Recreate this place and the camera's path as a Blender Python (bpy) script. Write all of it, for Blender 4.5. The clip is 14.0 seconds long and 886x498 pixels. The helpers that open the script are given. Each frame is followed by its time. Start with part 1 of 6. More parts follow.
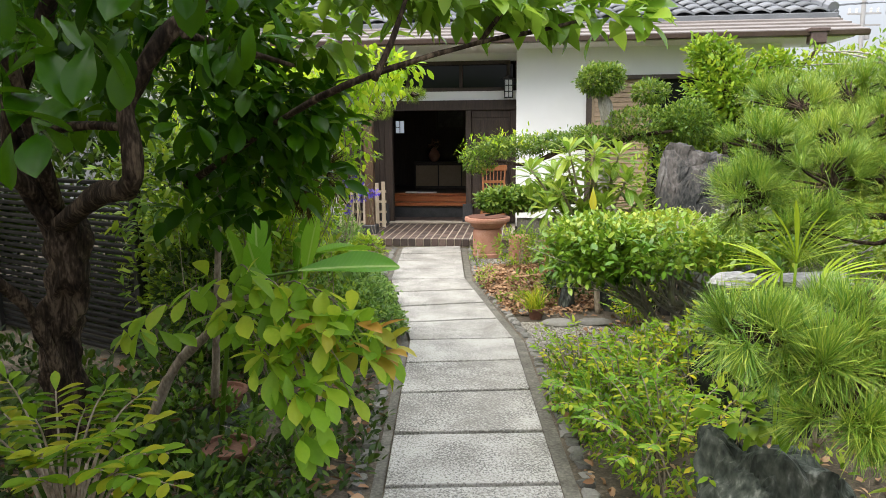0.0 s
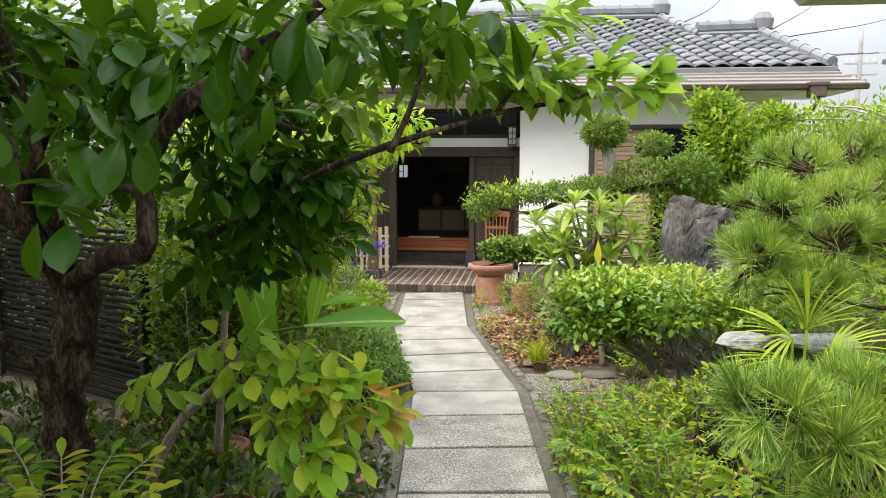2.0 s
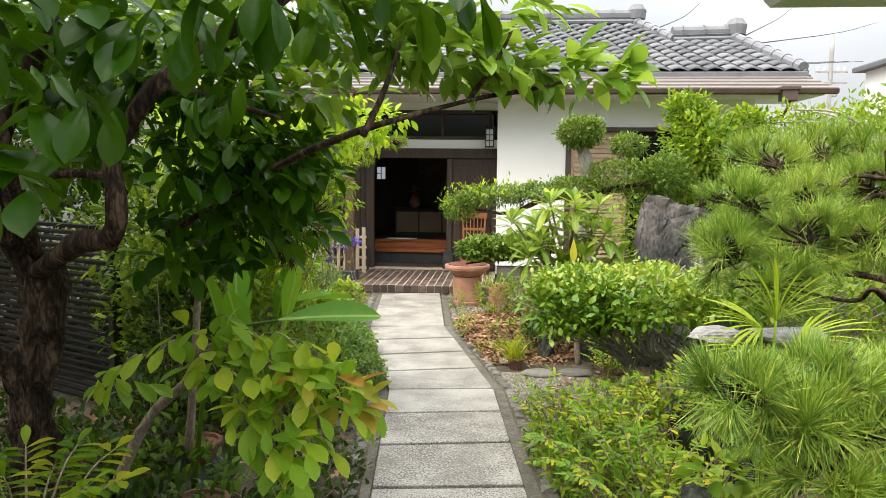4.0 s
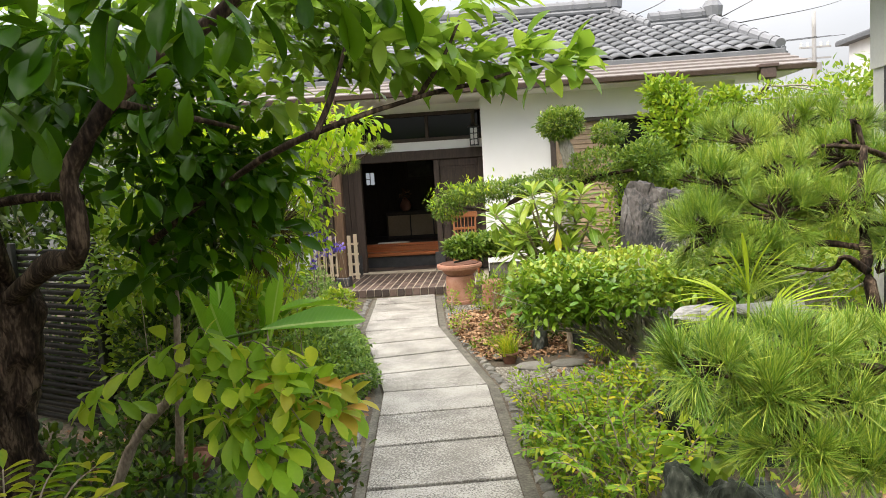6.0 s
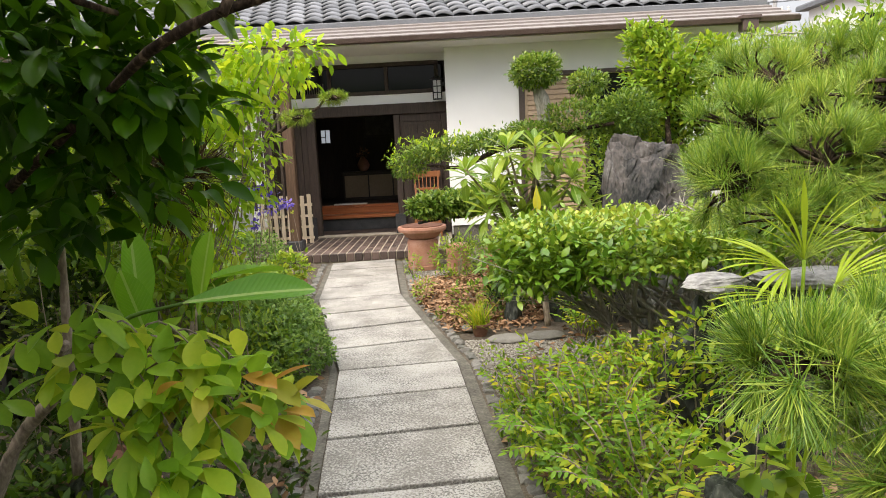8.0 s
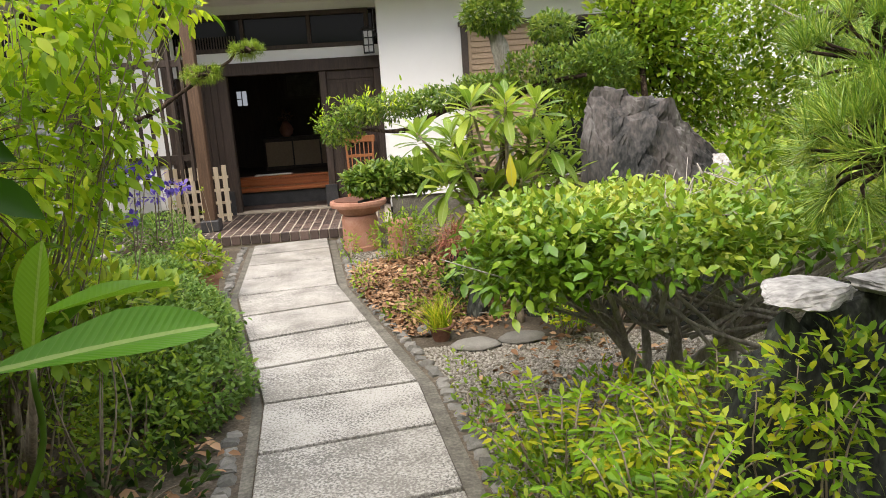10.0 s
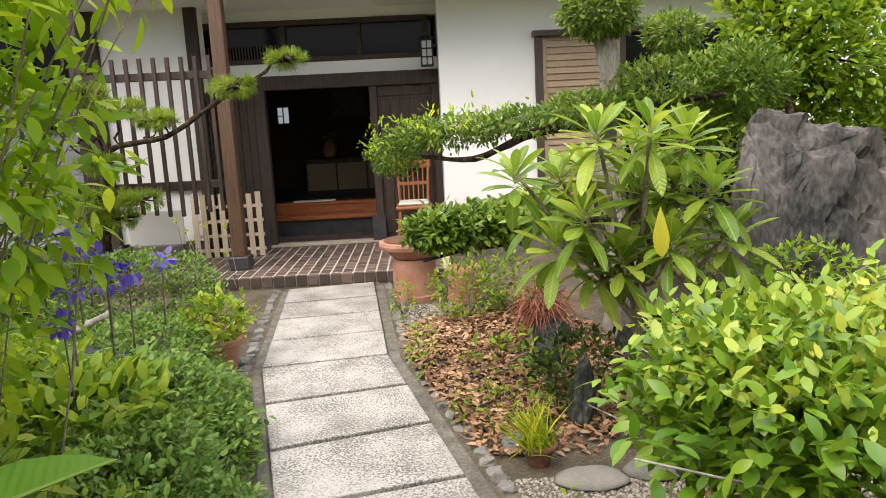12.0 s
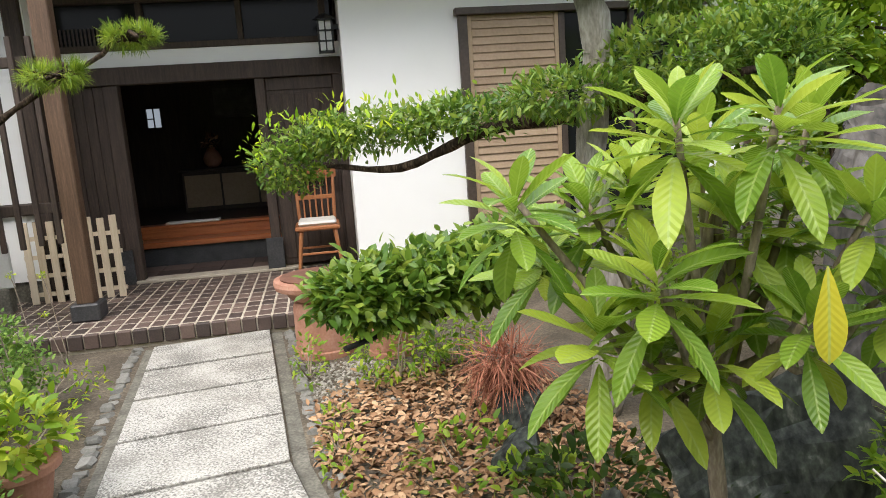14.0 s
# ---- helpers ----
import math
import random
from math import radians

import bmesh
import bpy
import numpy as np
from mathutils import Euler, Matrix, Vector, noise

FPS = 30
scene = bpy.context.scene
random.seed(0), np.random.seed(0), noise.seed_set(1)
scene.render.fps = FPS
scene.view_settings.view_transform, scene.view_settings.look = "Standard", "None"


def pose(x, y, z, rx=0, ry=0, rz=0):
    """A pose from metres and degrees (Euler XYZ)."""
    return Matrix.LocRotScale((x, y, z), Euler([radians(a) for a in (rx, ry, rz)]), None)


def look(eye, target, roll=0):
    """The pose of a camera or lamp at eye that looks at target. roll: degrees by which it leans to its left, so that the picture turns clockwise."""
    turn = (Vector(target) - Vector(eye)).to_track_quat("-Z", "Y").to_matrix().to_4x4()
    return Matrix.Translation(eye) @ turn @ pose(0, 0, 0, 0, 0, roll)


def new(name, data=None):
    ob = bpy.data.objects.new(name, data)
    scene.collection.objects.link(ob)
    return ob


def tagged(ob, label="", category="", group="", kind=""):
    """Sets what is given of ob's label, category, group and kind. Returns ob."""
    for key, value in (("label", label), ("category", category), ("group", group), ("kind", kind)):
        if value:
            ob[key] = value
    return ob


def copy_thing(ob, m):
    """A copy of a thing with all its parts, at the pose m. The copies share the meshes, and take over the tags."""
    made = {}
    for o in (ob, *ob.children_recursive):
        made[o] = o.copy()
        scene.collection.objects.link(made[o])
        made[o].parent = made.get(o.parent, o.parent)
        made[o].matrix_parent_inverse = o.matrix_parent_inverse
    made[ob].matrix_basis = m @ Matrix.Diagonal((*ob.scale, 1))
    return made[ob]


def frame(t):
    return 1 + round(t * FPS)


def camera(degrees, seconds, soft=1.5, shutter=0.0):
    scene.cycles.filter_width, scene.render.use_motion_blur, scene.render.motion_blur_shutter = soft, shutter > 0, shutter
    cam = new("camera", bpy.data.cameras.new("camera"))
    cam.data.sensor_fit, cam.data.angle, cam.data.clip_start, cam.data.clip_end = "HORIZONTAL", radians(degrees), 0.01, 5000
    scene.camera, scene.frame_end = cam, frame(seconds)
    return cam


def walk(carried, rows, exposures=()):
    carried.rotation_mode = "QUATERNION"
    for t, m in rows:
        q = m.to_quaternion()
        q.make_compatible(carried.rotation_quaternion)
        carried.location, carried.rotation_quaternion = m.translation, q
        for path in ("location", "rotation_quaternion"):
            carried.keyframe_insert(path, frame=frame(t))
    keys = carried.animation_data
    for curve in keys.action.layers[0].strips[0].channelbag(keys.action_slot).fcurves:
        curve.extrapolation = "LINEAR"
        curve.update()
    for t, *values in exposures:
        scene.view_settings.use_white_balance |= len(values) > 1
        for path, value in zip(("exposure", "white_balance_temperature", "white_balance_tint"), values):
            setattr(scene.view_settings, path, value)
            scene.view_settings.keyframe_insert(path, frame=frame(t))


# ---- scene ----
cam = camera(64.1, 14.0, soft=0.9)
PATH = [
    (0, (0.617, 0.356, 1.557), (0.402, 2.317, 1.232), -0.5),
    (0.5, (0.635, 0.388, 1.616), (0.496, 2.347, 1.242), -0.1),
    (1, (0.629, 0.356, 1.658), (0.455, 2.339, 1.469), -0.9),
    (1.5, (0.6, 0.347, 1.643), (0.427, 2.33, 1.448), -0.2),
    (2, (0.579, 0.363, 1.643), (0.362, 2.34, 1.429), 0.2),
    (2.5, (0.599, 0.374, 1.641), (0.395, 2.354, 1.449), -0.7),
    (3, (0.592, 0.383, 1.617), (0.41, 2.365, 1.42), -0.4),
    (5.5, (0.652, 0.317, 1.577), (0.497, 2.301, 1.376), 1.0),
    (6, (0.711, 0.349, 1.565), (0.556, 2.334, 1.371), -3.5),
    (6.5, (0.689, 0.35, 1.525), (0.398, 2.316, 1.298), -1.6),
    (7, (0.612, 0.505, 1.499), (0.443, 2.472, 1.177), -0.5),
    (7.5, (0.56, 0.654, 1.483), (0.496, 2.629, 1.171), -3.4),
    (8, (0.614, 1.013, 1.459), (0.573, 2.99, 1.16), -2.9),
    (8.5, (0.585, 1.29, 1.432), (0.655, 3.258, 1.081), -1.6),
    (10.8, (0.462, 2.695, 1.443), (0.622, 4.645, 1.027), -4.0),
    (11, (0.492, 2.85, 1.457), (0.627, 4.812, 1.094), -3.9),
    (11.5, (0.497, 3.109, 1.46), (0.528, 5.083, 1.14), -2.1),
    (12, (0.319, 3.441, 1.473), (0.364, 5.408, 1.116), -2.8),
    (12.5, (0.385, 3.937, 1.435), (0.377, 5.889, 1.0), -4.4),
    (13, (0.305, 4.213, 1.41), (0.293, 6.174, 1.019), -2.6),
    (13.5, (0.141, 4.576, 1.462), (0.481, 6.511, 1.084), -2.4),
    (14, (0.283, 4.873, 1.438), (0.599, 6.814, 1.072), -3.8),
]
walk(cam, [(t, look(eye, target, roll)) for t, eye, target, roll in PATH], [(0.0, 1.04, 6650, 11), (3.0, 1.08, 6950, 11), (7.5, 1.04, 7100, 14), (8.5, 1.0, 7050, 15), (11.0, 0.97, 7000, 16), (12.0, 0.95, 7000, 16), (13.0, 0.9, 6800, 12), (14.0, 0.94, 6600, 12)])

# ---- light: bright overcast ----
world = bpy.data.worlds.new("sky")
scene.world = world
world.use_nodes = True
wn, wl = world.node_tree.nodes, world.node_tree.links
wn.clear()
sky = wn.new("ShaderNodeTexSky")
sky.sky_type, sky.sun_disc = "NISHITA", False
sky.sun_elevation, sky.sun_rotation = radians(57), radians(225)
sky.dust_density, sky.air_density = 3.0, 1.0
coord = wn.new("ShaderNodeTexCoord")
cloud_noise = wn.new("ShaderNodeTexNoise")
cloud_noise.inputs["Scale"].default_value = 2.2
cloud_noise.inputs["Detail"].default_value = 6
wl.new(coord.outputs["Generated"], cloud_noise.inputs["Vector"])
cover = wn.new("ShaderNodeMapRange")
cover.inputs["From Min"].default_value, cover.inputs["From Max"].default_value = 0.35, 0.7
cover.inputs["To Min"].default_value, cover.inputs["To Max"].default_value = 0.55, 0.95
wl.new(cloud_noise.outputs["Fac"], cover.inputs["Value"])
veil = wn.new("ShaderNodeMix")
veil.data_type = "RGBA"
veil.inputs["B"].default_value = (8.3, 8.8, 9.6, 1)
wl.new(cover.outputs["Result"], veil.inputs["Factor"])
wl.new(sky.outputs["Color"], veil.inputs["A"])
# an overcast sky is brighter overhead than at the horizon
height = wn.new("ShaderNodeSeparateXYZ")
wl.new(coord.outputs["Generated"], height.inputs["Vector"])
lift = wn.new("ShaderNodeMapRange")
lift.inputs["From Min"].default_value, lift.inputs["From Max"].default_value = 0.1, 1.0
lift.inputs["To Min"].default_value, lift.inputs["To Max"].default_value = 0.05, 0.215
wl.new(height.outputs["Z"], lift.inputs["Value"])
glow = wn.new("ShaderNodeBackground")
wl.new(lift.outputs["Result"], glow.inputs["Strength"])
wl.new(veil.outputs["Result"], glow.inputs["Color"])
wo = wn.new("ShaderNodeOutputWorld")
wl.new(glow.outputs["Background"], wo.inputs["Surface"])

sun = new("sun", bpy.data.lights.new("sun", "SUN"))
sun.data.energy, sun.data.angle, sun.data.color = 2.2, radians(62), (1.0, 0.95, 0.86)
sun.matrix_world = look((-3.6, -3.6, 8.0), (0, 0, 0))


# ---- materials ----
def mat(name, stops, scale=8.0, rough=0.7, bump=0.2, fine=60.0, mottle=0.5, metal=0.0, spec=0.5, stretch=(1, 1, 1), by="noise", trans=0.0, rand=0.0, band=(0.3, 0.7)):
    """A surface with a colour ramp over coarse and fine noise; by 'island' and 'object' vary whole pieces."""
    m = bpy.data.materials.new(name)
    m.use_nodes = True
    n, l = m.node_tree.nodes, m.node_tree.links
    b = n["Principled BSDF"]
    b.inputs["Roughness"].default_value, b.inputs["Metallic"].default_value = rough, metal
    b.inputs["Specular IOR Level"].default_value = spec
    tc = n.new("ShaderNodeTexCoord")
    mp = n.new("ShaderNodeMapping")
    mp.inputs["Scale"].default_value = stretch
    l.new(tc.outputs["Object"], mp.inputs["Vector"])
    n1, n2 = n.new("ShaderNodeTexNoise"), n.new("ShaderNodeTexNoise")
    n1.inputs["Scale"].default_value, n1.inputs["Detail"].default_value = scale, 5
    n2.inputs["Scale"].default_value, n2.inputs["Detail"].default_value = fine, 3
    l.new(mp.outputs["Vector"], n1.inputs["Vector"])
    l.new(mp.outputs["Vector"], n2.inputs["Vector"])
    mix = n.new("ShaderNodeMix")
    mix.inputs["Factor"].default_value = 1 - mottle
    l.new(n1.outputs["Fac"], mix.inputs["A"])
    l.new(n2.outputs["Fac"], mix.inputs["B"])
    fac = mix.outputs["Result"]
    if by != "noise":
        src = n.new("ShaderNodeNewGeometry").outputs["Random Per Island"] if by == "island" else n.new("ShaderNodeObjectInfo").outputs["Random"]
        mx = n.new("ShaderNodeMix")
        mx.inputs["Factor"].default_value = rand or 0.6
        sh = n.new("ShaderNodeMapRange")
        sh.inputs["To Min"].default_value, sh.inputs["To Max"].default_value = 0.2, 0.8
        l.new(src, sh.inputs["Value"])
        l.new(fac, mx.inputs["A"])
        l.new(sh.outputs["Result"], mx.inputs["B"])
        fac = mx.outputs["Result"]
    ramp = n.new("ShaderNodeValToRGB")
    e = ramp.color_ramp.elements
    while len(e) < len(stops):
        e.new(0.5)
    for i, c in enumerate(stops):
        e[i].position, e[i].color = band[0] + (band[1] - band[0]) * i / max(1, len(stops) - 1), (*c, 1)
    l.new(fac, ramp.inputs["Fac"])
    l.new(ramp.outputs["Color"], b.inputs["Base Color"])
    if bump:
        bp = n.new("ShaderNodeBump")
        bp.inputs["Strength"].default_value, bp.inputs["Distance"].default_value = bump, 0.01
        l.new(mix.outputs["Result"], bp.inputs["Height"])
        l.new(bp.outputs["Normal"], b.inputs["Normal"])
    if trans:
        tr = n.new("ShaderNodeBsdfTranslucent")
        hs = n.new("ShaderNodeHueSaturation")
        hs.inputs["Hue"].default_value, hs.inputs["Value"].default_value = 0.485, 1.5
        l.new(ramp.outputs["Color"], hs.inputs["Color"])
        l.new(hs.outputs["Color"], tr.inputs["Color"])
        ms = n.new("ShaderNodeMixShader")
        ms.inputs["Fac"].default_value = trans
        l.new(b.outputs["BSDF"], ms.inputs[1])
        l.new(tr.outputs["BSDF"], ms.inputs[2])
        l.new(ms.outputs["Shader"], n["Material Output"].inputs["Surface"])
    return m


def leafy(name, *stops, rough=0.45, trans=0.35, by="island", gain=1.0, spec=0.28, rand=0.6):
    stops = [(min(0.8, r * 1.5 * gain), min(0.8, g * 1.25 * gain), b * 0.5 * gain) for r, g, b in stops]
    return mat(name, stops, scale=1.6, fine=9, mottle=0.8, rough=rough, bump=0.0, by=by, trans=trans, rand=rand, spec=spec)


STONE = mat("granite", [(0.19, 0.18, 0.158), (0.27, 0.255, 0.225), (0.355, 0.34, 0.305), (0.42, 0.405, 0.37)], scale=3.5, fine=85, mottle=0.4, rough=0.92, bump=0.6, by="object", rand=0.1, band=(0.4, 0.56))


def pitted(m, scale=90.0, deep=0.15):
    """Clustered dark pits of a pick-dressed stone face, deeper where the stone is worn."""
    n, l = m.node_tree.nodes, m.node_tree.links
    b = n["Principled BSDF"]
    tc = n.new("ShaderNodeTexCoord")
    pits, patch = n.new("ShaderNodeTexNoise"), n.new("ShaderNodeTexNoise")
    pits.inputs["Scale"].default_value, pits.inputs["Detail"].default_value = scale, 2
    patch.inputs["Scale"].default_value, patch.inputs["Detail"].default_value = 3.2, 3
    add = n.new("ShaderNodeMath")
    add.operation = "MULTIPLY_ADD"
    add.inputs[1].default_value = 0.55
    cut = n.new("ShaderNodeMapRange")
    cut.inputs["From Min"].default_value, cut.inputs["From Max"].default_value = 0.79, 0.9
    for q in (pits, patch):
        l.new(tc.outputs["Object"], q.inputs["Vector"])
    l.new(patch.outputs["Fac"], add.inputs[0])
    l.new(pits.outputs["Fac"], add.inputs[2])
    l.new(add.outputs[0], cut.inputs["Value"])
    src = b.inputs["Base Color"].links[0].from_socket
    mx = n.new("ShaderNodeMix")
    mx.data_type = "RGBA"
    mx.inputs["B"].default_value = (deep, deep * 0.95, deep * 0.85, 1)
    l.new(cut.outputs["Result"], mx.inputs["Factor"])
    l.new(src, mx.inputs["A"])
    l.new(mx.outputs["Result"], b.inputs["Base Color"])


pitted(STONE)
CONCRETE = mat("concrete", [(0.05, 0.047, 0.035), (0.12, 0.112, 0.09), (0.22, 0.205, 0.17)], scale=9, fine=60, rough=0.92, bump=0.35)
COBBLE = mat("cobble", [(0.08, 0.078, 0.068), (0.15, 0.145, 0.128), (0.24, 0.23, 0.205)], scale=20, fine=120, rough=0.9, bump=0.5, by="object", rand=0.5)
SOIL = mat("soil", [(0.03, 0.023, 0.015), (0.085, 0.068, 0.047), (0.19, 0.155, 0.11)], scale=3, fine=70, mottle=0.5, rough=0.95, bump=0.8)
GRAVEL = mat("gravel", [(0.16, 0.145, 0.118), (0.25, 0.232, 0.195), (0.36, 0.338, 0.295)], scale=20, fine=90, rough=0.9, bump=0.6, by="island", rand=0.8)
PLASTER = mat("plaster", [(0.8, 0.8, 0.78), (0.87, 0.87, 0.86), (0.9, 0.9, 0.89)], scale=1.2, fine=150, mottle=0.7, rough=0.9, bump=0.12)
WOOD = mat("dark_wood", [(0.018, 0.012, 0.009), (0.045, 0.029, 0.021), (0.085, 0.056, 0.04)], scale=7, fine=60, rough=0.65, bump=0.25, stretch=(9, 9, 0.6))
POSTWOOD = mat("post_wood", [(0.045, 0.024, 0.013), (0.1, 0.055, 0.03), (0.17, 0.1, 0.058)], scale=7, fine=60, rough=0.6, bump=0.25, stretch=(9, 9, 0.5))
STEPWOOD = mat("step_wood", [(0.25, 0.07, 0.025), (0.4, 0.125, 0.045), (0.5, 0.18, 0.07)], scale=5, fine=50, rough=0.3, bump=0.1, stretch=(0.6, 9, 9))
PALEWOOD = mat("pale_wood", [(0.46, 0.36, 0.24), (0.62, 0.51, 0.37), (0.74, 0.63, 0.48)], scale=6, fine=60, rough=0.7, bump=0.2, stretch=(9, 9, 0.6), by="object", rand=0.4)
TAN = mat("shutter_tan", [(0.25, 0.17, 0.1), (0.34, 0.24, 0.15), (0.41, 0.3, 0.2)], scale=3, fine=40, rough=0.55, bump=0.08, by="object", rand=0.3)
FRAMEBROWN = mat("frame_brown", [(0.035, 0.025, 0.02), (0.06, 0.043, 0.034), (0.085, 0.062, 0.05)], scale=4, fine=50, rough=0.5, bump=0.05)
BRICK = mat("brick_tile", [(0.04, 0.029, 0.025), (0.08, 0.053, 0.044), (0.14, 0.095, 0.077)], scale=9, fine=80, rough=0.6, bump=0.3, by="object", rand=0.6)
MORTAR = mat("mortar", [(0.28, 0.24, 0.18), (0.4, 0.35, 0.275), (0.5, 0.44, 0.36)], scale=9, fine=120, rough=0.95, bump=0.3)
DARKTILE = mat("dark_tile", [(0.02, 0.02, 0.022), (0.04, 0.04, 0.042), (0.07, 0.068, 0.07)], scale=9, fine=80, rough=0.5, bump=0.2)
ROOFTILE = mat("roof_tile", [(0.075, 0.082, 0.09), (0.14, 0.15, 0.162), (0.23, 0.24, 0.258)], scale=4, fine=60, rough=0.62, bump=0.2, by="object", rand=0.5)
ROOFSTUFF = mat("roof_tile_far", [(0.075, 0.082, 0.09), (0.14, 0.15, 0.162), (0.23, 0.24, 0.258)], scale=4, fine=60, rough=0.62, bump=0.2, by="island", rand=0.5)
EAVE = mat("eave_board", [(0.13, 0.11, 0.1), (0.2, 0.175, 0.16), (0.28, 0.25, 0.23)], scale=3, fine=50, rough=0.5, bump=0.1, stretch=(0.4, 6, 6))
GUTTER = mat("gutter", [(0.07, 0.045, 0.038), (0.1, 0.066, 0.056), (0.13, 0.09, 0.078)], scale=4, fine=50, rough=0.4, bump=0.03)
TERRA = mat("terracotta", [(0.24, 0.11, 0.07), (0.37, 0.18, 0.12), (0.47, 0.27, 0.2)], scale=6, fine=70, mottle=0.7, rough=0.85, bump=0.25)
TERRADARK = mat("terracotta_dark", [(0.1, 0.045, 0.03), (0.17, 0.075, 0.048), (0.24, 0.12, 0.08)], scale=6, fine=70, rough=0.7, bump=0.2)
ROCKMAT = mat("dark_rock", [(0.02, 0.024, 0.02), (0.05, 0.06, 0.048), (0.1, 0.112, 0.09), (0.3, 0.31, 0.27)], scale=4.5, fine=26, mottle=0.5, rough=0.75, spec=0.25, bump=0.8, stretch=(1.7, 1.5, 0.9), band=(0.38, 0.68))
ROCKDARK = mat("black_rock", [(0.012, 0.014, 0.013), (0.03, 0.034, 0.03), (0.06, 0.068, 0.058), (0.17, 0.175, 0.155)], scale=4.5, fine=26, mottle=0.5, rough=0.75, spec=0.25, bump=0.8, stretch=(1.7, 1.5, 0.9), band=(0.38, 0.68))
ROCKBROWN = mat("brown_rock", [(0.016, 0.018, 0.018), (0.05, 0.05, 0.049), (0.092, 0.083, 0.078), (0.14, 0.134, 0.128), (0.3, 0.295, 0.28)], scale=3.0, fine=30, mottle=0.62, rough=0.85, spec=0.2, bump=0.45, stretch=(1.6, 1.4, 0.8), band=(0.34, 0.72))
PALESTONE = mat("pale_stone", [(0.13, 0.125, 0.117), (0.27, 0.265, 0.25), (0.43, 0.42, 0.4), (0.58, 0.57, 0.54)], scale=5, fine=40, rough=0.85, bump=0.6)
BARK = mat("bark", [(0.01, 0.007, 0.005), (0.036, 0.025, 0.017), (0.13, 0.095, 0.066)], scale=11, fine=60, rough=0.95, spec=0.15, bump=1.0, stretch=(1.5, 1.5, 0.45), band=(0.38, 0.64))
BARKPALE = mat("bark_pale", [(0.16, 0.14, 0.115), (0.3, 0.275, 0.235), (0.48, 0.45, 0.4)], scale=18, fine=60, rough=0.95, bump=1.0, stretch=(1.5, 1.5, 0.4))
BARKTAN = mat("bark_tan", [(0.11, 0.088, 0.062), (0.25, 0.2, 0.15), (0.42, 0.36, 0.28)], scale=16, fine=60, rough=0.95, bump=0.7, stretch=(1.5, 1.5, 0.5))
BLACKSLAT = mat("black_slat", [(0.004, 0.0037, 0.0034), (0.008, 0.0075, 0.007), (0.016, 0.015, 0.014)], scale=6, fine=50, rough=0.5, spec=0.14, bump=0.15, by="object", rand=0.3)
BLACK = mat("black", [(0.01, 0.01, 0.01), (0.02, 0.02, 0.02)], rough=0.5, bump=0.05)
GREYPAINT = mat("grey_panel", [(0.5, 0.5, 0.48), (0.58, 0.58, 0.56)], scale=2, rough=0.6, bump=0.05)
SIDING = mat("grey_siding", [(0.16, 0.17, 0.18), (0.24, 0.25, 0.26), (0.33, 0.34, 0.35)], scale=4, fine=50, rough=0.7, bump=0.2, stretch=(0.4, 6, 6), by="object", rand=0.4)
PAPER = mat("paper_white", [(0.7, 0.68, 0.62), (0.8, 0.78, 0.73)], scale=3, rough=0.8, bump=0.02)
CHAIRWOOD = mat("chair_wood", [(0.22, 0.075, 0.03), (0.34, 0.13, 0.05), (0.42, 0.18, 0.08)], scale=7, fine=60, rough=0.35, bump=0.1, stretch=(8, 8, 0.6))
CUSHION = mat("cushion", [(0.55, 0.53, 0.48), (0.7, 0.68, 0.63)], scale=10, fine=200, rough=0.95, bump=0.2)
BLUE = mat("blue_paint", [(0.03, 0.12, 0.5), (0.05, 0.18, 0.62)], rough=0.5, bump=0.0)
POLEGREY = mat("pole_concrete", [(0.3, 0.3, 0.3), (0.42, 0.42, 0.41)], scale=2, rough=0.9, bump=0.1)

# L_TREE and L_TREE_OB hold the crown's shade in their colour, L_TREE_LIT its light
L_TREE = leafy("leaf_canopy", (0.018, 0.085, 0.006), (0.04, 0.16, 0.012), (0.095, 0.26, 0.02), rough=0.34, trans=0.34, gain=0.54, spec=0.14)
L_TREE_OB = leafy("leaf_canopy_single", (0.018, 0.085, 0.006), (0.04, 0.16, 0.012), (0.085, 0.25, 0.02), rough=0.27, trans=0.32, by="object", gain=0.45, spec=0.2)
L_TREE_LIT = leafy("leaf_canopy_lit", (0.05, 0.13, 0.03), (0.1, 0.23, 0.055), (0.19, 0.34, 0.1), rough=0.27, trans=0.42, gain=1.0, spec=0.4)
L_SHRUB = leafy("leaf_shrub", (0.05, 0.14, 0.02), (0.1, 0.21, 0.03), (0.2, 0.25, 0.05), gain=1.15)
L_MAHONIA = leafy("leaf_mahonia", (0.04, 0.13, 0.015), (0.08, 0.2, 0.025), (0.19, 0.28, 0.035), gain=0.8)
L_MAHONIA_OB = leafy("leaf_mahonia_single", (0.04, 0.13, 0.015), (0.12, 0.25, 0.025), (0.28, 0.31, 0.04), by="object", gain=0.85)
L_SHRUB_OB = leafy("leaf_shrub_single", (0.07, 0.18, 0.03), (0.13, 0.27, 0.045), (0.25, 0.34, 0.08), by="object", gain=1.25, trans=0.42)
L_TURNING = leafy("leaf_turning", (0.2, 0.26, 0.06), (0.28, 0.28, 0.09), (0.3, 0.15, 0.08), by="object", gain=1.0)
L_TREE2 = leafy("leaf_evergreen", (0.05, 0.14, 0.022), (0.11, 0.23, 0.04), (0.22, 0.34, 0.07))
L_NAND = leafy("leaf_nandina", (0.05, 0.16, 0.015), (0.12, 0.27, 0.03), (0.33, 0.36, 0.04))
L_NANDLOW = leafy("leaf_nandina_low", (0.03, 0.1, 0.014), (0.09, 0.21, 0.025), (0.22, 0.3, 0.04))
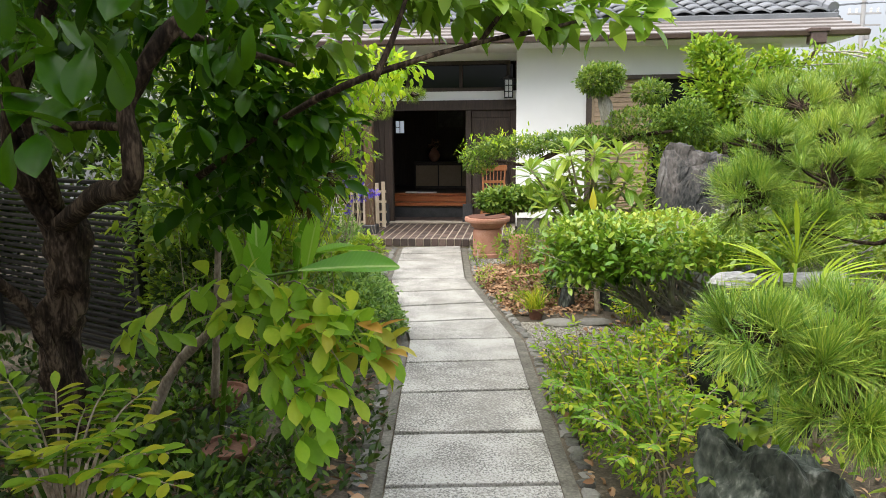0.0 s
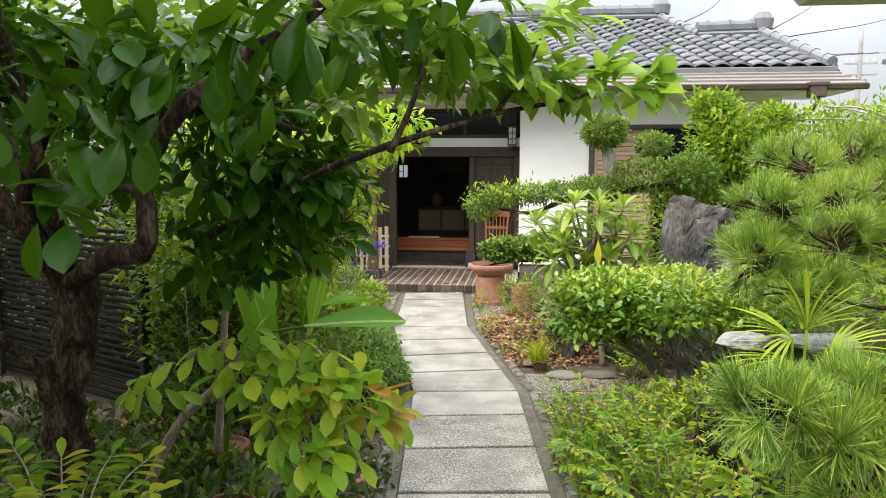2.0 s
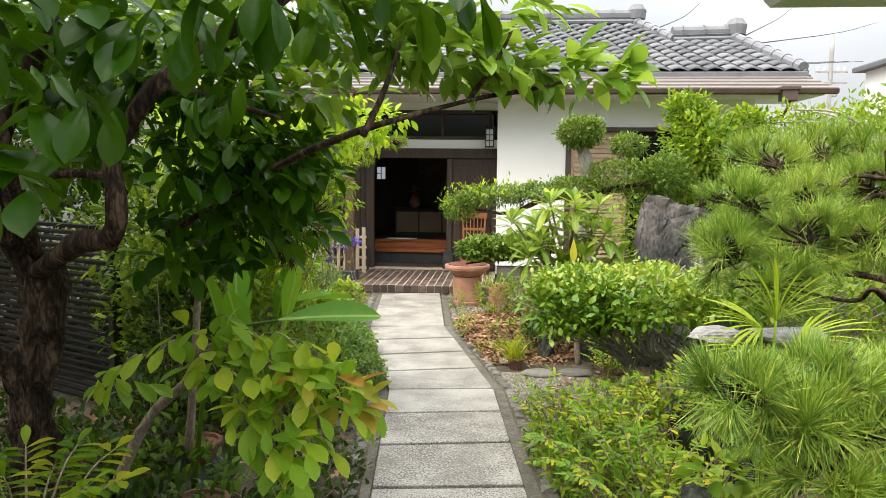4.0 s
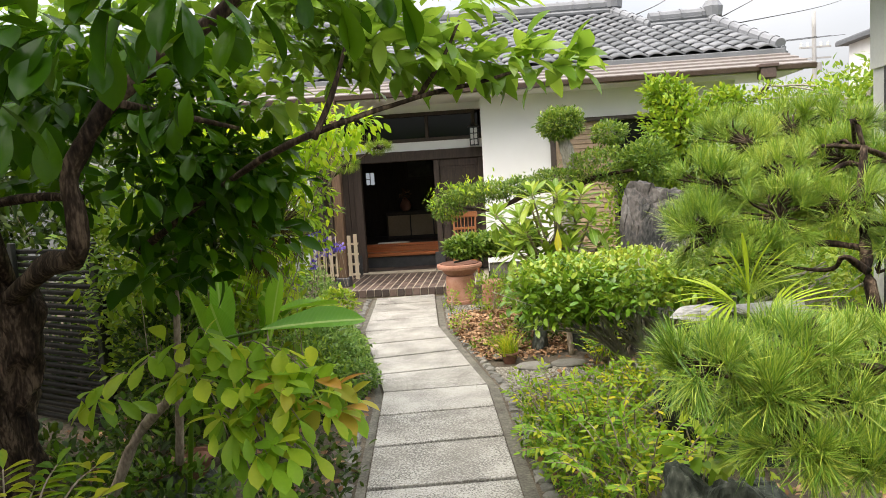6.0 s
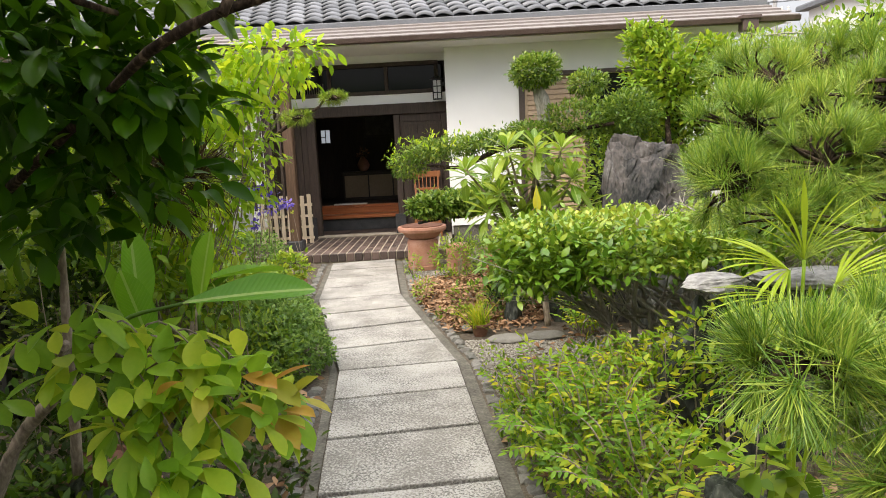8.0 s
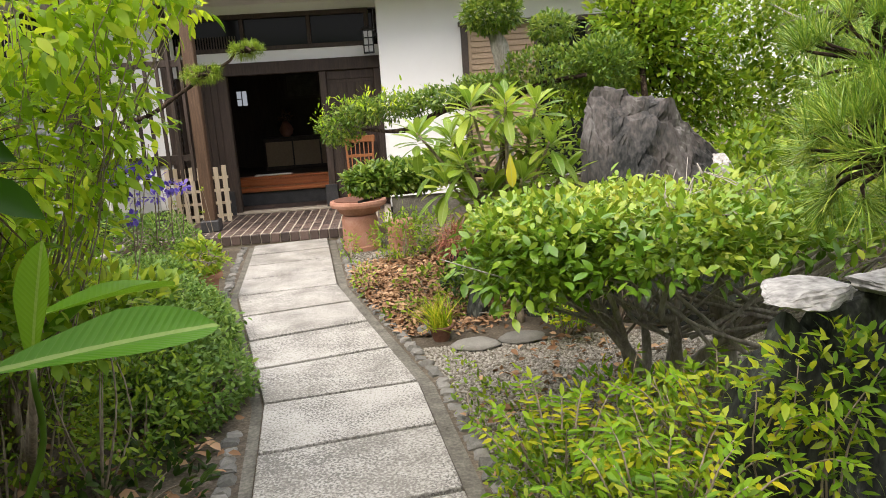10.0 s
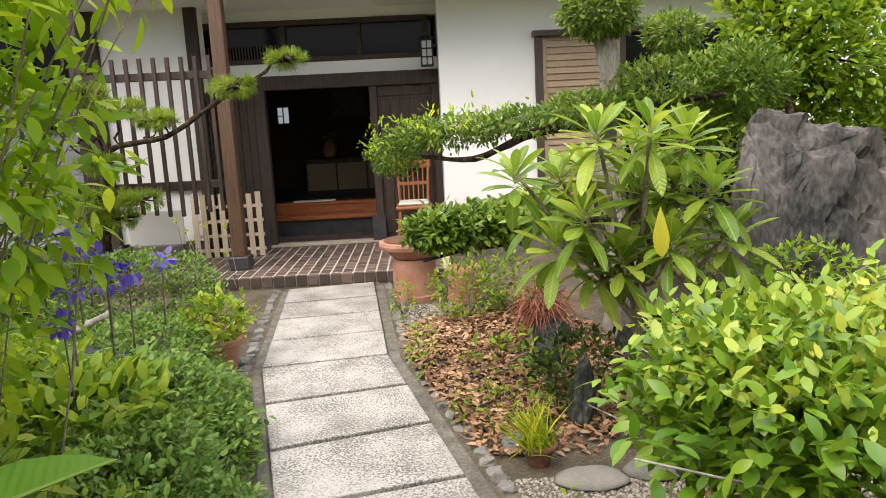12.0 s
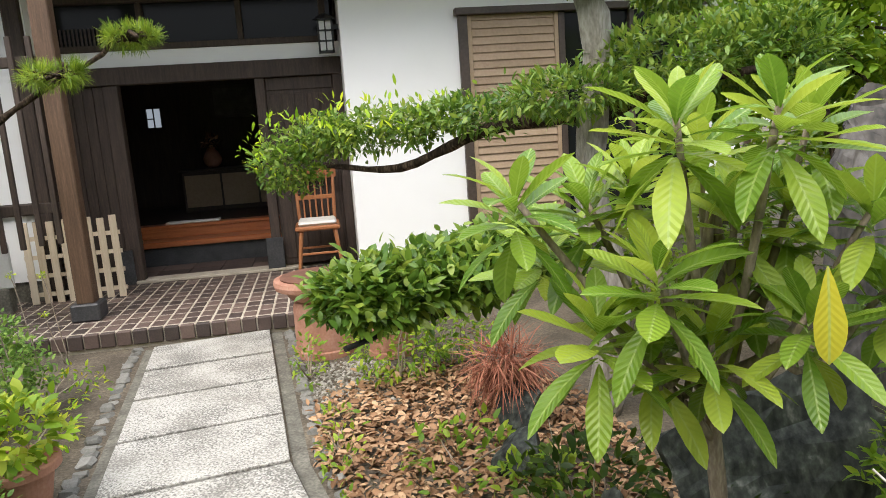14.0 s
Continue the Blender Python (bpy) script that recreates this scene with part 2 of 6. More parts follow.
L_LIGHT = leafy("leaf_light", (0.08, 0.2, 0.02), (0.17, 0.34, 0.04), (0.32, 0.45, 0.07), trans=0.45)
L_BOX = leafy("leaf_box", (0.04, 0.1, 0.04), (0.08, 0.185, 0.08), (0.16, 0.28, 0.14))
# dark leaves, with shade put into the colour by the gain of 0.5
L_DARK_SHADE = leafy("leaf_dark_shade", (0.016, 0.05, 0.014), (0.035, 0.095, 0.025), (0.08, 0.16, 0.035), gain=0.5)
L_CLOUD = leafy("leaf_clipped", (0.03, 0.085, 0.03), (0.075, 0.165, 0.05), (0.17, 0.265, 0.1), spec=0.35, rough=0.35)
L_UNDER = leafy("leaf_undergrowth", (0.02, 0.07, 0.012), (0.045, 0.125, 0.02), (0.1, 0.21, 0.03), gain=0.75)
L_MID = leafy("leaf_mid", (0.045, 0.12, 0.022), (0.1, 0.21, 0.038), (0.2, 0.31, 0.065))
L_GROUND = leafy("leaf_ground", (0.05, 0.13, 0.02), (0.11, 0.22, 0.035), (0.22, 0.31, 0.07))
L_YELLOWHEDGE = leafy("leaf_hedge", (0.04, 0.12, 0.03), (0.11, 0.23, 0.05), (0.19, 0.3, 0.08), (0.3, 0.36, 0.13), trans=0.24, rough=0.34, spec=0.4, rand=0.38)
L_HEDGEGREEN = leafy("leaf_hedge_green", (0.03, 0.1, 0.02), (0.075, 0.19, 0.035), (0.16, 0.28, 0.06), rough=0.28, trans=0.22, spec=0.4, rand=0.4)
L_LOQ = leafy("leaf_loquat", (0.06, 0.15, 0.035), (0.125, 0.235, 0.06), (0.23, 0.34, 0.11), by="object", rough=0.3, gain=1.06, spec=0.38)
L_LOQY = leafy("leaf_yellowed", (0.37, 0.4, 0.08), (0.41, 0.45, 0.11), (0.44, 0.5, 0.15), by="object", gain=0.9)
L_PINE = leafy("needle", (0.035, 0.12, 0.03), (0.12, 0.25, 0.07), (0.3, 0.41, 0.17), rough=0.35, trans=0.12, spec=0.4)
L_PINEL = leafy("needle_light", (0.045, 0.12, 0.025), (0.12, 0.235, 0.05), (0.26, 0.37, 0.1), rough=0.4, trans=0.2)
L_PALM = leafy("leaf_palm", (0.09, 0.22, 0.03), (0.19, 0.31, 0.05), (0.34, 0.41, 0.09), trans=0.3)
L_GINGER = leafy("leaf_ginger", (0.05, 0.19, 0.02), (0.085, 0.26, 0.03), (0.13, 0.32, 0.05), by="object", trans=0.38, gain=0.85)
L_LITTER = leafy("dead_leaf", (0.095, 0.058, 0.07), (0.2, 0.135, 0.18), (0.33, 0.26, 0.38), rough=0.85, trans=0.0, gain=0.95)
L_RED = leafy("red_root", (0.1, 0.042, 0.06), (0.24, 0.1, 0.15), (0.34, 0.18, 0.28), rough=0.8, trans=0.0, gain=0.8)
L_DEAD = leafy("dead_needle", (0.02, 0.016, 0.01), (0.05, 0.04, 0.025), (0.09, 0.075, 0.045), rough=0.9, trans=0.0, gain=0.8)
L_PURPLE = leafy("purple_flower", (0.09, 0.06, 1.05), (0.15, 0.1, 1.33), (0.24, 0.2, 1.5), gain=0.8)
L_GRASS = leafy("grass_blade", (0.09, 0.2, 0.02), (0.2, 0.33, 0.04), (0.42, 0.42, 0.12))


def veined(m, ribs, strength=0.22):
    """Side ribs and a pale midrib on leaves that lie along their own y axis."""
    n, l = m.node_tree.nodes, m.node_tree.links
    b = n["Principled BSDF"]
    tc, sx = n.new("ShaderNodeTexCoord"), n.new("ShaderNodeSeparateXYZ")
    l.new(tc.outputs["Object"], sx.inputs["Vector"])

    def op(kind, a, c=0.0):
        q = n.new("ShaderNodeMath")
        q.operation = kind
        for k, v in enumerate((a, c)):
            if isinstance(v, float):
                q.inputs[k].default_value = v
            else:
                l.new(v, q.inputs[k])
        return q.outputs[0]

    ax = op("ABSOLUTE", sx.outputs["X"])
    wave = op("SINE", op("SUBTRACT", op("MULTIPLY", sx.outputs["Y"], float(ribs)), op("MULTIPLY", ax, float(ribs) * 1.1)))
    bp = n.new("ShaderNodeBump")
    bp.inputs["Strength"].default_value, bp.inputs["Distance"].default_value = strength, 0.02
    l.new(wave, bp.inputs["Height"])
    l.new(bp.outputs["Normal"], b.inputs["Normal"])
    rib = op("LESS_THAN", ax, 0.012)
    line = op("MULTIPLY", op("GREATER_THAN", wave, 0.9), 0.16)
    src = b.inputs["Base Color"].links[0].from_socket
    mx = n.new("ShaderNodeMix")
    mx.data_type = "RGBA"
    mx.inputs["B"].default_value = (0.36, 0.46, 0.14, 1)
    l.new(op("MULTIPLY", op("MAXIMUM", rib, line), 0.75), mx.inputs["Factor"])
    l.new(src, mx.inputs["A"])
    l.new(mx.outputs["Result"], b.inputs["Base Color"])


veined(L_LOQ, 75), veined(L_LOQY, 75, 0.1), veined(L_GINGER, 150, 0.12)

GLASS = bpy.data.materials.new("dark_glass")
GLASS.use_nodes = True
gb = GLASS.node_tree.nodes["Principled BSDF"]
gb.inputs["Base Color"].default_value, gb.inputs["Roughness"].default_value = (0.012, 0.013, 0.014, 1), 0.12
gb.inputs["Specular IOR Level"].default_value = 0.2
LAMPGLASS = mat("frosted_glass", [(0.6, 0.6, 0.58), (0.7, 0.7, 0.68)], rough=0.4, bump=0.02)
WINDOWGLOW = bpy.data.materials.new("window_daylight")
WINDOWGLOW.use_nodes = True
wg = WINDOWGLOW.node_tree.nodes["Principled BSDF"]
wg.inputs["Base Color"].default_value = (0.1, 0.1, 0.1, 1)
wg.inputs["Emission Color"].default_value, wg.inputs["Emission Strength"].default_value = (0.75, 0.87, 1.0, 1), 0.2

rng = np.random.default_rng(7)


# ---- building helpers ----
def link(name, me, material, parent=None, label=""):
    ob = new(name, me)
    if material and not me.materials:
        me.materials.append(material)
    if parent is not None:
        ob.parent = parent
    if label:
        ob["label"] = label
    return ob


def part(name, bm, material, parent=None, label="", smooth=False):
    me = bpy.data.meshes.new(name)
    bm.normal_update()
    bm.to_mesh(me)
    bm.free()
    if smooth:
        me.shade_smooth()
    return link(name, me, material, parent, label)


def thing(name, label, category, at=(0, 0, 0), group="", kind=""):
    ob = new(name)
    ob.location = at
    return tagged(ob, label, category, group, kind)


def box(lo, hi, bevel=0.0, bm=None, rot=None):
    own = bm is None
    bm = bm or bmesh.new()
    lo, hi = Vector(lo), Vector(hi)
    m = Matrix.Translation((lo + hi) / 2)
    if rot is not None:
        m = m @ rot
    r = bmesh.ops.create_cube(bm, size=1, matrix=m @ Matrix.Diagonal((*(hi - lo), 1)))
    if bevel:
        bmesh.ops.bevel(bm, geom=list({e for v in r["verts"] for e in v.link_edges}), offset=bevel, segments=1, affect="EDGES", profile=0.5)
    return bm


def prism(outline, z0, z1, bevel=0.0, bm=None):
    """A block over a plan outline."""
    bm = bm or bmesh.new()
    low = [bm.verts.new((x, y, z0)) for x, y in outline]
    top = [bm.verts.new((x, y, z1)) for x, y in outline]
    n = len(outline)
    f = bm.faces.new(top)
    bm.faces.new(low[::-1])
    for i in range(n):
        bm.faces.new((low[i], low[(i + 1) % n], top[(i + 1) % n], top[i]))
    if bevel:
        bmesh.ops.bevel(bm, geom=list(f.edges), offset=bevel, segments=2, affect="EDGES", profile=0.5)
    bmesh.ops.recalc_face_normals(bm, faces=bm.faces)
    return bm


def lathe(profile, n=28, bm=None, at=(0, 0, 0), wob=0.0):
    bm = bm or bmesh.new()
    rings = []
    for r, z in profile:
        rings.append([bm.verts.new((at[0] + r * math.cos(2 * math.pi * i / n), at[1] + r * math.sin(2 * math.pi * i / n), at[2] + z + wob * math.sin(i * 2.1))) for i in range(n)])
    for a, b in zip(rings, rings[1:]):
        for i in range(n):
            bm.faces.new((a[i], a[(i + 1) % n], b[(i + 1) % n], b[i]))
    bm.faces.new(rings[0][::-1])
    bm.faces.new(rings[-1])
    return bm


def spline(points, steps=5):
    """Smooth polyline through points."""
    p = [Vector(q) for q in points]
    p = [p[0] * 2 - p[1]] + p + [p[-1] * 2 - p[-2]]
    out = []
    for i in range(1, len(p) - 2):
        for s in range(steps):
            t = s / steps
            a, b, c, d = p[i - 1], p[i], p[i + 1], p[i + 2]
            out.append(0.5 * ((2 * b) + (c - a) * t + (2 * a - 5 * b + 4 * c - d) * t * t + (3 * b - a - 3 * c + d) * t ** 3))
    return out + [p[-2]]


def tube(points, r0, r1, n=8, rough=0.12, bm=None, steps=5, smooth=True):
    """A tapered, slightly knobbly limb."""
    bm = bm or bmesh.new()
    c = spline(points, steps) if smooth else [Vector(q) for q in points]
    rings, ref = [], Vector((0.3, 0.2, 1))
    for i, q in enumerate(c):
        d = (c[min(i + 1, len(c) - 1)] - c[max(i - 1, 0)]).normalized()
        u = d.cross(Vector((0.31, 0.87, 0.12)) if abs(d.z) > 0.8 else ref).normalized()
        v = d.cross(u)
        r = r0 + (r1 - r0) * i / (len(c) - 1)
        rings.append([bm.verts.new(q + (u * math.cos(a) + v * math.sin(a)) * r * (1 + rough * 2 * noise.noise(q * 9 + Vector((math.cos(a), math.sin(a), 0)) * 1.7)))
                      for a in (2 * math.pi * k / n for k in range(n))])
    for a, b in zip(rings, rings[1:]):
        for k in range(n):
            bm.faces.new((a[k], a[(k + 1) % n], b[(k + 1) % n], b[k]))
    bm.faces.new(rings[0][::-1])
    bm.faces.new(rings[-1])
    bmesh.ops.recalc_face_normals(bm, faces=bm.faces)
    return bm


def rock(radii, seed, detail=4, rough=0.3, facet=0.0, flat_base=True):
    bm = bmesh.new()
    bmesh.ops.create_icosphere(bm, subdivisions=detail, radius=1)
    o = Vector((seed * 3.7, seed * 1.3, seed * 2.1))
    for v in bm.verts:
        p = v.co.copy()
        k = 1 + rough * (noise.noise(p * 1.3 + o) + 0.5 * noise.noise(p * 3.1 + o) + 0.22 * noise.noise(p * 8 + o)) - facet * abs(noise.noise(p * 2.2 - o))
        v.co = Vector((p.x * radii[0], p.y * radii[1], p.z * radii[2])) * k
        if flat_base and v.co.z < -0.3 * radii[2]:
            v.co.z = -0.3 * radii[2] + 0.1 * (v.co.z + 0.3 * radii[2])
    return bm


def facets(q, seed, n, lo, hi):
    """Presses a point of a rough ball onto a few flat cuts."""
    r = random.Random(seed)
    for _ in range(n):
        d = Vector((r.gauss(0, 1), r.gauss(0, 1), r.gauss(0, 1))).normalized()
        over = q.dot(d) - r.uniform(lo, hi)
        if over > 0:
            q = q - d * over
    return q


def hewn(radii, seed, detail=5, n=16, deep=0.62):
    bm = bmesh.new()
    bmesh.ops.create_icosphere(bm, subdivisions=detail, radius=1)
    o = Vector((seed * 3.7, seed * 1.3, seed * 2.1))
    for v in bm.verts:
        p = facets(v.co.copy() * 1.15, seed, n, deep, 0.92)
        k = 1 + 0.1 * noise.noise(p * 1.3 + o) + 0.06 * noise.noise(Vector((p.x * 3, p.y * 3, p.z * 7)) + o) + 0.035 * noise.noise(p * 11 + o) - 0.05 * max(0.0, 0.12 - abs(noise.noise(p * 2.4 - o))) / 0.12
        v.co = Vector((p.x * radii[0], p.y * radii[1], p.z * radii[2])) * k
    return bm


def unit(a):
    return a / np.maximum(np.linalg.norm(a, axis=-1, keepdims=True), 1e-9)


def mesh_arrays(name, verts, tris, smooth=True):
    me = bpy.data.meshes.new(name)
    me.vertices.add(len(verts))
    me.vertices.foreach_set("co", np.asarray(verts, np.float32).ravel())
    me.loops.add(tris.size)
    me.loops.foreach_set("vertex_index", tris.astype(np.int32).ravel())
    me.polygons.add(len(tris))
    me.polygons.foreach_set("loop_start", np.arange(0, tris.size, 3, dtype=np.int32))
    me.update(calc_edges=True)
    if smooth:
        me.shade_smooth()
    return me


LEAF_T = np.array([(0, 0, 0), (-0.46, 0.3, 0), (0, 0.3, 0), (0.46, 0.3, 0), (-0.4, 0.7, 0), (0, 0.7, 0), (0.4, 0.7, 0), (0, 1, 0)], float)
LEAF_F = np.array([(0, 2, 1), (0, 3, 2), (1, 2, 5), (1, 5, 4), (2, 3, 6), (2, 6, 5), (4, 5, 7), (5, 6, 7)])
FINE_ROWS = ((0.1, 0.2), (0.28, 0.42), (0.5, 0.5), (0.72, 0.4), (0.88, 0.2))
FINE_T = np.array([(0, 0, 0)] + [(u * w, v, 0) for v, w in FINE_ROWS for u in (-1, 0, 1)] + [(0, 1, 0)], float)
FINE_F = np.array([(0, 2, 1), (0, 3, 2)] + [f for k in range(0, 12, 3) for f in ((k + 1, k + 2, k + 5), (k + 1, k + 5, k + 4), (k + 2, k + 3, k + 6), (k + 2, k + 6, k + 5))] + [(13, 14, 16), (14, 15, 16)])
BLADE_T = np.array([(-0.5, 0, 0), (0.5, 0, 0), (-0.42, 0.5, 0), (0.42, 0.5, 0), (0, 1, 0)], float)
BLADE_F = np.array([(0, 1, 3), (0, 3, 2), (2, 3, 4)])
NEEDLE_T = np.array([(-0.5, 0, 0), (0.5, 0, 0), (-0.4, 0.75, 0), (0.4, 0.75, 0), (0, 1, 0)], float)
NEEDLE_F = np.array([(0, 1, 3), (0, 3, 2), (2, 3, 4)])


def leaf_mesh(name, P, D, length, width, curl=0.25, fold=0.15, shape="leaf", up=None, jitter=0.35):
    """Many leaves in one mesh: base points P, directions D, sizes in metres."""
    T, F = {"leaf": (LEAF_T, LEAF_F), "fine": (FINE_T, FINE_F), "blade": (BLADE_T, BLADE_F), "needle": (NEEDLE_T, NEEDLE_F)}[shape]
    P, D = np.asarray(P, float), unit(np.asarray(D, float))
    n = len(P)
    ln = length * (1 + jitter * (rng.random(n) - 0.5) * 2)
    ref = np.tile((0.0, 0.0, 1.0), (n, 1)) if up is None else up
    side = unit(np.cross(D, ref + rng.normal(0, 0.35, (n, 3))))
    nor = np.cross(side, D)
    t = T[None].repeat(n, 0)
    u, v = t[..., 0], t[..., 1]
    w = (ln * width)[:, None] * u
    a = ln[:, None] * v
    h = fold * np.abs(w) - curl * ln[:, None] * v ** 2
    co = P[:, None] + side[:, None] * w[..., None] + D[:, None] * a[..., None] + nor[:, None] * h[..., None]
    tris = (F[None] + (np.arange(n) * len(T))[:, None, None]).reshape(-1, 3)
    return mesh_arrays(name, co.reshape(-1, 3), tris)


def ball(n, c, r, shell=0.55, flat=0.0):
    """Points in an ellipsoid, thicker near its skin, and the ways out from its middle."""
    d = unit(rng.normal(0, 1, (n, 3)))
    k = shell + (1 - shell) * rng.random((n, 1)) ** 0.6
    k *= 1 + np.array([0.24 * noise.noise(Vector(q * 2.3) + Vector(c)) + 0.16 * noise.noise(Vector(q * 6.1) + Vector(c)) for q in d])[:, None]
    p = d * k * np.array(r)
    if flat:
        p[:, 2] = np.where(p[:, 2] < 0, p[:, 2] * flat, p[:, 2])
    return p + np.array(c), unit(d / np.array(r))


def clumps(balls, density=1.0, shell=0.55, flat=0.0):
    """Points over several ellipsoids: rows of (count, centre, radii)."""
    ps, ds = zip(*[ball(int(n * density), c, r, shell, flat) for n, c, r in balls])
    return np.concatenate(ps), np.concatenate(ds)


def crown(name, balls, length, width, material, parent, out=0.7, up=0.35, density=1.0, shell=0.55, curl=0.3, label="", flat=0.0, shape="leaf", droop=0.0):
    P, D = clumps(balls, density, shell, flat)
    far = rng.random(len(P)) < 0.04
    P = P + D * far[:, None] * rng.random((len(P), 1)) * min(0.09, length * 1.3)
    D = D * out + rng.normal(0, 0.55, P.shape) + np.array((0, 0, up - droop))
    return link(name, leaf_mesh(name, P, D, length, width, curl=curl, shape=shape), material, parent, label)


def twigs(name, start, ends, r, material, parent, label=""):
    for e in ends:
        s, e = Vector(start), Vector(e)
        m = s.lerp(e, 0.5) + Vector(rng.normal(0, 0.12, 3)) * (e - s).length * 0.5
        part(name, tube([s, m, e], r, r * 0.25, n=5, steps=4), material, parent, label, smooth=True)


# ---- ground and path ----
tagged(part("ground", prism([(-250, -200), (250, -200), (250, 400), (-250, 400)], -0.3, -0.035), SOIL), "brown garden soil with scattered dry leaves", "ground", kind="structure")

R_EDGE = [(10.05, -0.205), (7.85, 0.027), (5.63, 0.573), (3.36, 0.807), (-3.0, 1.45)]
L_EDGE = [(9.93, -0.985), (7.72, -0.755), (5.52, -0.208), (3.26, 0.028), (-3.0, 0.66)]
R_JOINTS = [10.03, 9.48, 8.97, 8.41, 7.85, 7.30, 6.77, 6.21, 5.63, 5.10, 4.53, 3.92, 3.36, 2.79, 2.23, 1.67, 1.1, 0.54, -0.02, -0.58]
L_JOINTS = [9.90, 9.37, 8.86, 8.29, 7.72, 7.12, 6.55, 6.02, 5.52, 4.97, 4.40, 3.82, 3.26, 2.7, 2.14, 1.58, 1.01, 0.45, -0.11, -0.67]


def edge_x(edge, y):
    for (y0, x0), (y1, x1) in zip(edge, edge[1:]):
        if y >= y1:
            break
    return x0 + (x1 - x0) * (y - y0) / (y1 - y0)


garden_path = thing("path", "straight stepped path of pale pitted granite slabs", "path", kind="structure")
for i in range(len(R_JOINTS) - 1):
    g = 0.016
    a, b, c, d = R_JOINTS[i] - g, R_JOINTS[i + 1] + g, L_JOINTS[i + 1] + g, L_JOINTS[i] - g
    ring = [(edge_x(R_EDGE, a), a), (edge_x(L_EDGE, d), d), (edge_x(L_EDGE, c), c), (edge_x(R_EDGE, b), b)]
    part("slab", prism(ring, -0.075, 0.003 * math.sin(i * 5.1), bevel=0.006), STONE, garden_path)
for edge, a, b in ((R_EDGE, 0.012, 0.085), (L_EDGE, -0.065, -0.012)):
    strip = bmesh.new()
    for (y0, x0), (y1, x1) in zip(edge, edge[1:]):
        prism([(x0 + b, y0), (x0 + a, y0), (x1 + a, y1), (x1 + b, y1)], -0.2, -0.032, bm=strip)
    part("concrete_bed", strip, CONCRETE, garden_path, "grey cement bed beside the slabs")

edging = thing("edging", "row of small grey cobbles along the path", "edging", kind="structure")
for side, edge, off in ((1, R_EDGE, 0.14), (-1, L_EDGE, 0.13)):
    y = 9.95
    while y > 2.2:
        s = 0.065 + 0.03 * rng.random()
        me_bm = box((-0.038, -s * 0.47, -0.05), (0.038, s * 0.47, 0.002), 0.014)
        for v in me_bm.verts:
            v.co += Vector(rng.normal(0, 0.005, 3))
        ob = part("cobble", me_bm, COBBLE, edging)
        ob.location = (edge_x(edge, y) + side * (off + 0.025 * (rng.random() - 0.5)), y, -0.03 + 0.016 * rng.random())
        ob.rotation_euler = (0, 0, 0.1 + 0.3 * (rng.random() - 0.5))
        if side < 0 and 5.3 < y < 7.6:
            ob.location.z -= 0.02
        y -= s + 0.008


def litter(name, label, outline, n, length, width, material, z=-0.025, category="ground cover"):
    lo, hi = outline
    P = np.column_stack([rng.uniform(lo[0], hi[0], n), rng.uniform(lo[1], hi[1], n), np.full(n, z) + rng.random(n) * 0.03])
    c, h = (np.array(lo) + hi) / 2, (np.array(hi) - lo) / 2
    q = (P[:, :2] - c) / h
    keep = (q ** 2).sum(1) < 0.75 + 0.5 * rng.random(n)
    rx = np.array([edge_x(R_EDGE, y) for y in P[:, 1]])
    lx = np.array([edge_x(L_EDGE, y) for y in P[:, 1]])
    keep &= (P[:, 0] > rx + 0.13) | (P[:, 0] < lx - 0.12)
    P = P[keep]
    D = unit(np.column_stack([rng.normal(0, 1, (len(P), 2)), 0.25 * rng.normal(0, 1, len(P))]))
    me = leaf_mesh(name, P, D, length, width, curl=0.2, fold=0.4)
    return tagged(link(name, me, material), label, category, kind="stuff")


litter("leaf_litter", "drift of dry brown fallen leaves on soil", ((0.0, 6.4), (1.55, 8.9)), 8500, 0.045, 0.5, L_LITTER)
litter("leaf_litter", "scattered dry brown leaves between the plants", ((-2.4, 2.0), (0.6, 5.8)), 1300, 0.07, 0.5, L_LITTER)
litter("leaf_litter", "scattered dry leaves among low weeds", ((0.7, 1.5), (2.6, 6.4)), 1500, 0.05, 0.5, L_LITTER)


def pebbles(name, label, lo, hi, n, size):
    P = np.column_stack([rng.uniform(lo[0], hi[0], n), rng.uniform(lo[1], hi[1], n), np.full(n, -0.035)])
    rx = np.array([edge_x(R_EDGE, y) for y in P[:, 1]])
    P = P[P[:, 0] > rx + 0.18]
    n = len(P)
    oct_v = np.array([(1, 0, 0), (-1, 0, 0), (0, 1, 0), (0, -1, 0), (0, 0, 0.7), (0, 0, -0.5)], float)
    oct_f = np.array([(0, 2, 4), (2, 1, 4), (1, 3, 4), (3, 0, 4), (2, 0, 5), (1, 2, 5), (3, 1, 5), (0, 3, 5)])
    co = P[:, None] + oct_v[None] * (size * (0.5 + rng.random((n, 1, 1)))) * (0.7 + 0.6 * rng.random((n, 6, 3)))
    tris = (oct_f[None] + (np.arange(n) * 6)[:, None, None]).reshape(-1, 3)
    return tagged(link(name, mesh_arrays(name, co.reshape(-1, 3), tris), GRAVEL), label, "gravel", kind="stuff")


pebbles("gravel", "pale grey gravel and crushed stone", (0.55, 4.2), (3.1, 6.2), 44000, 0.009)
pebbles("gravel", "pale grey gravel below the clay pots", (-0.1, 8.4), (0.6, 9.2), 1500, 0.012)

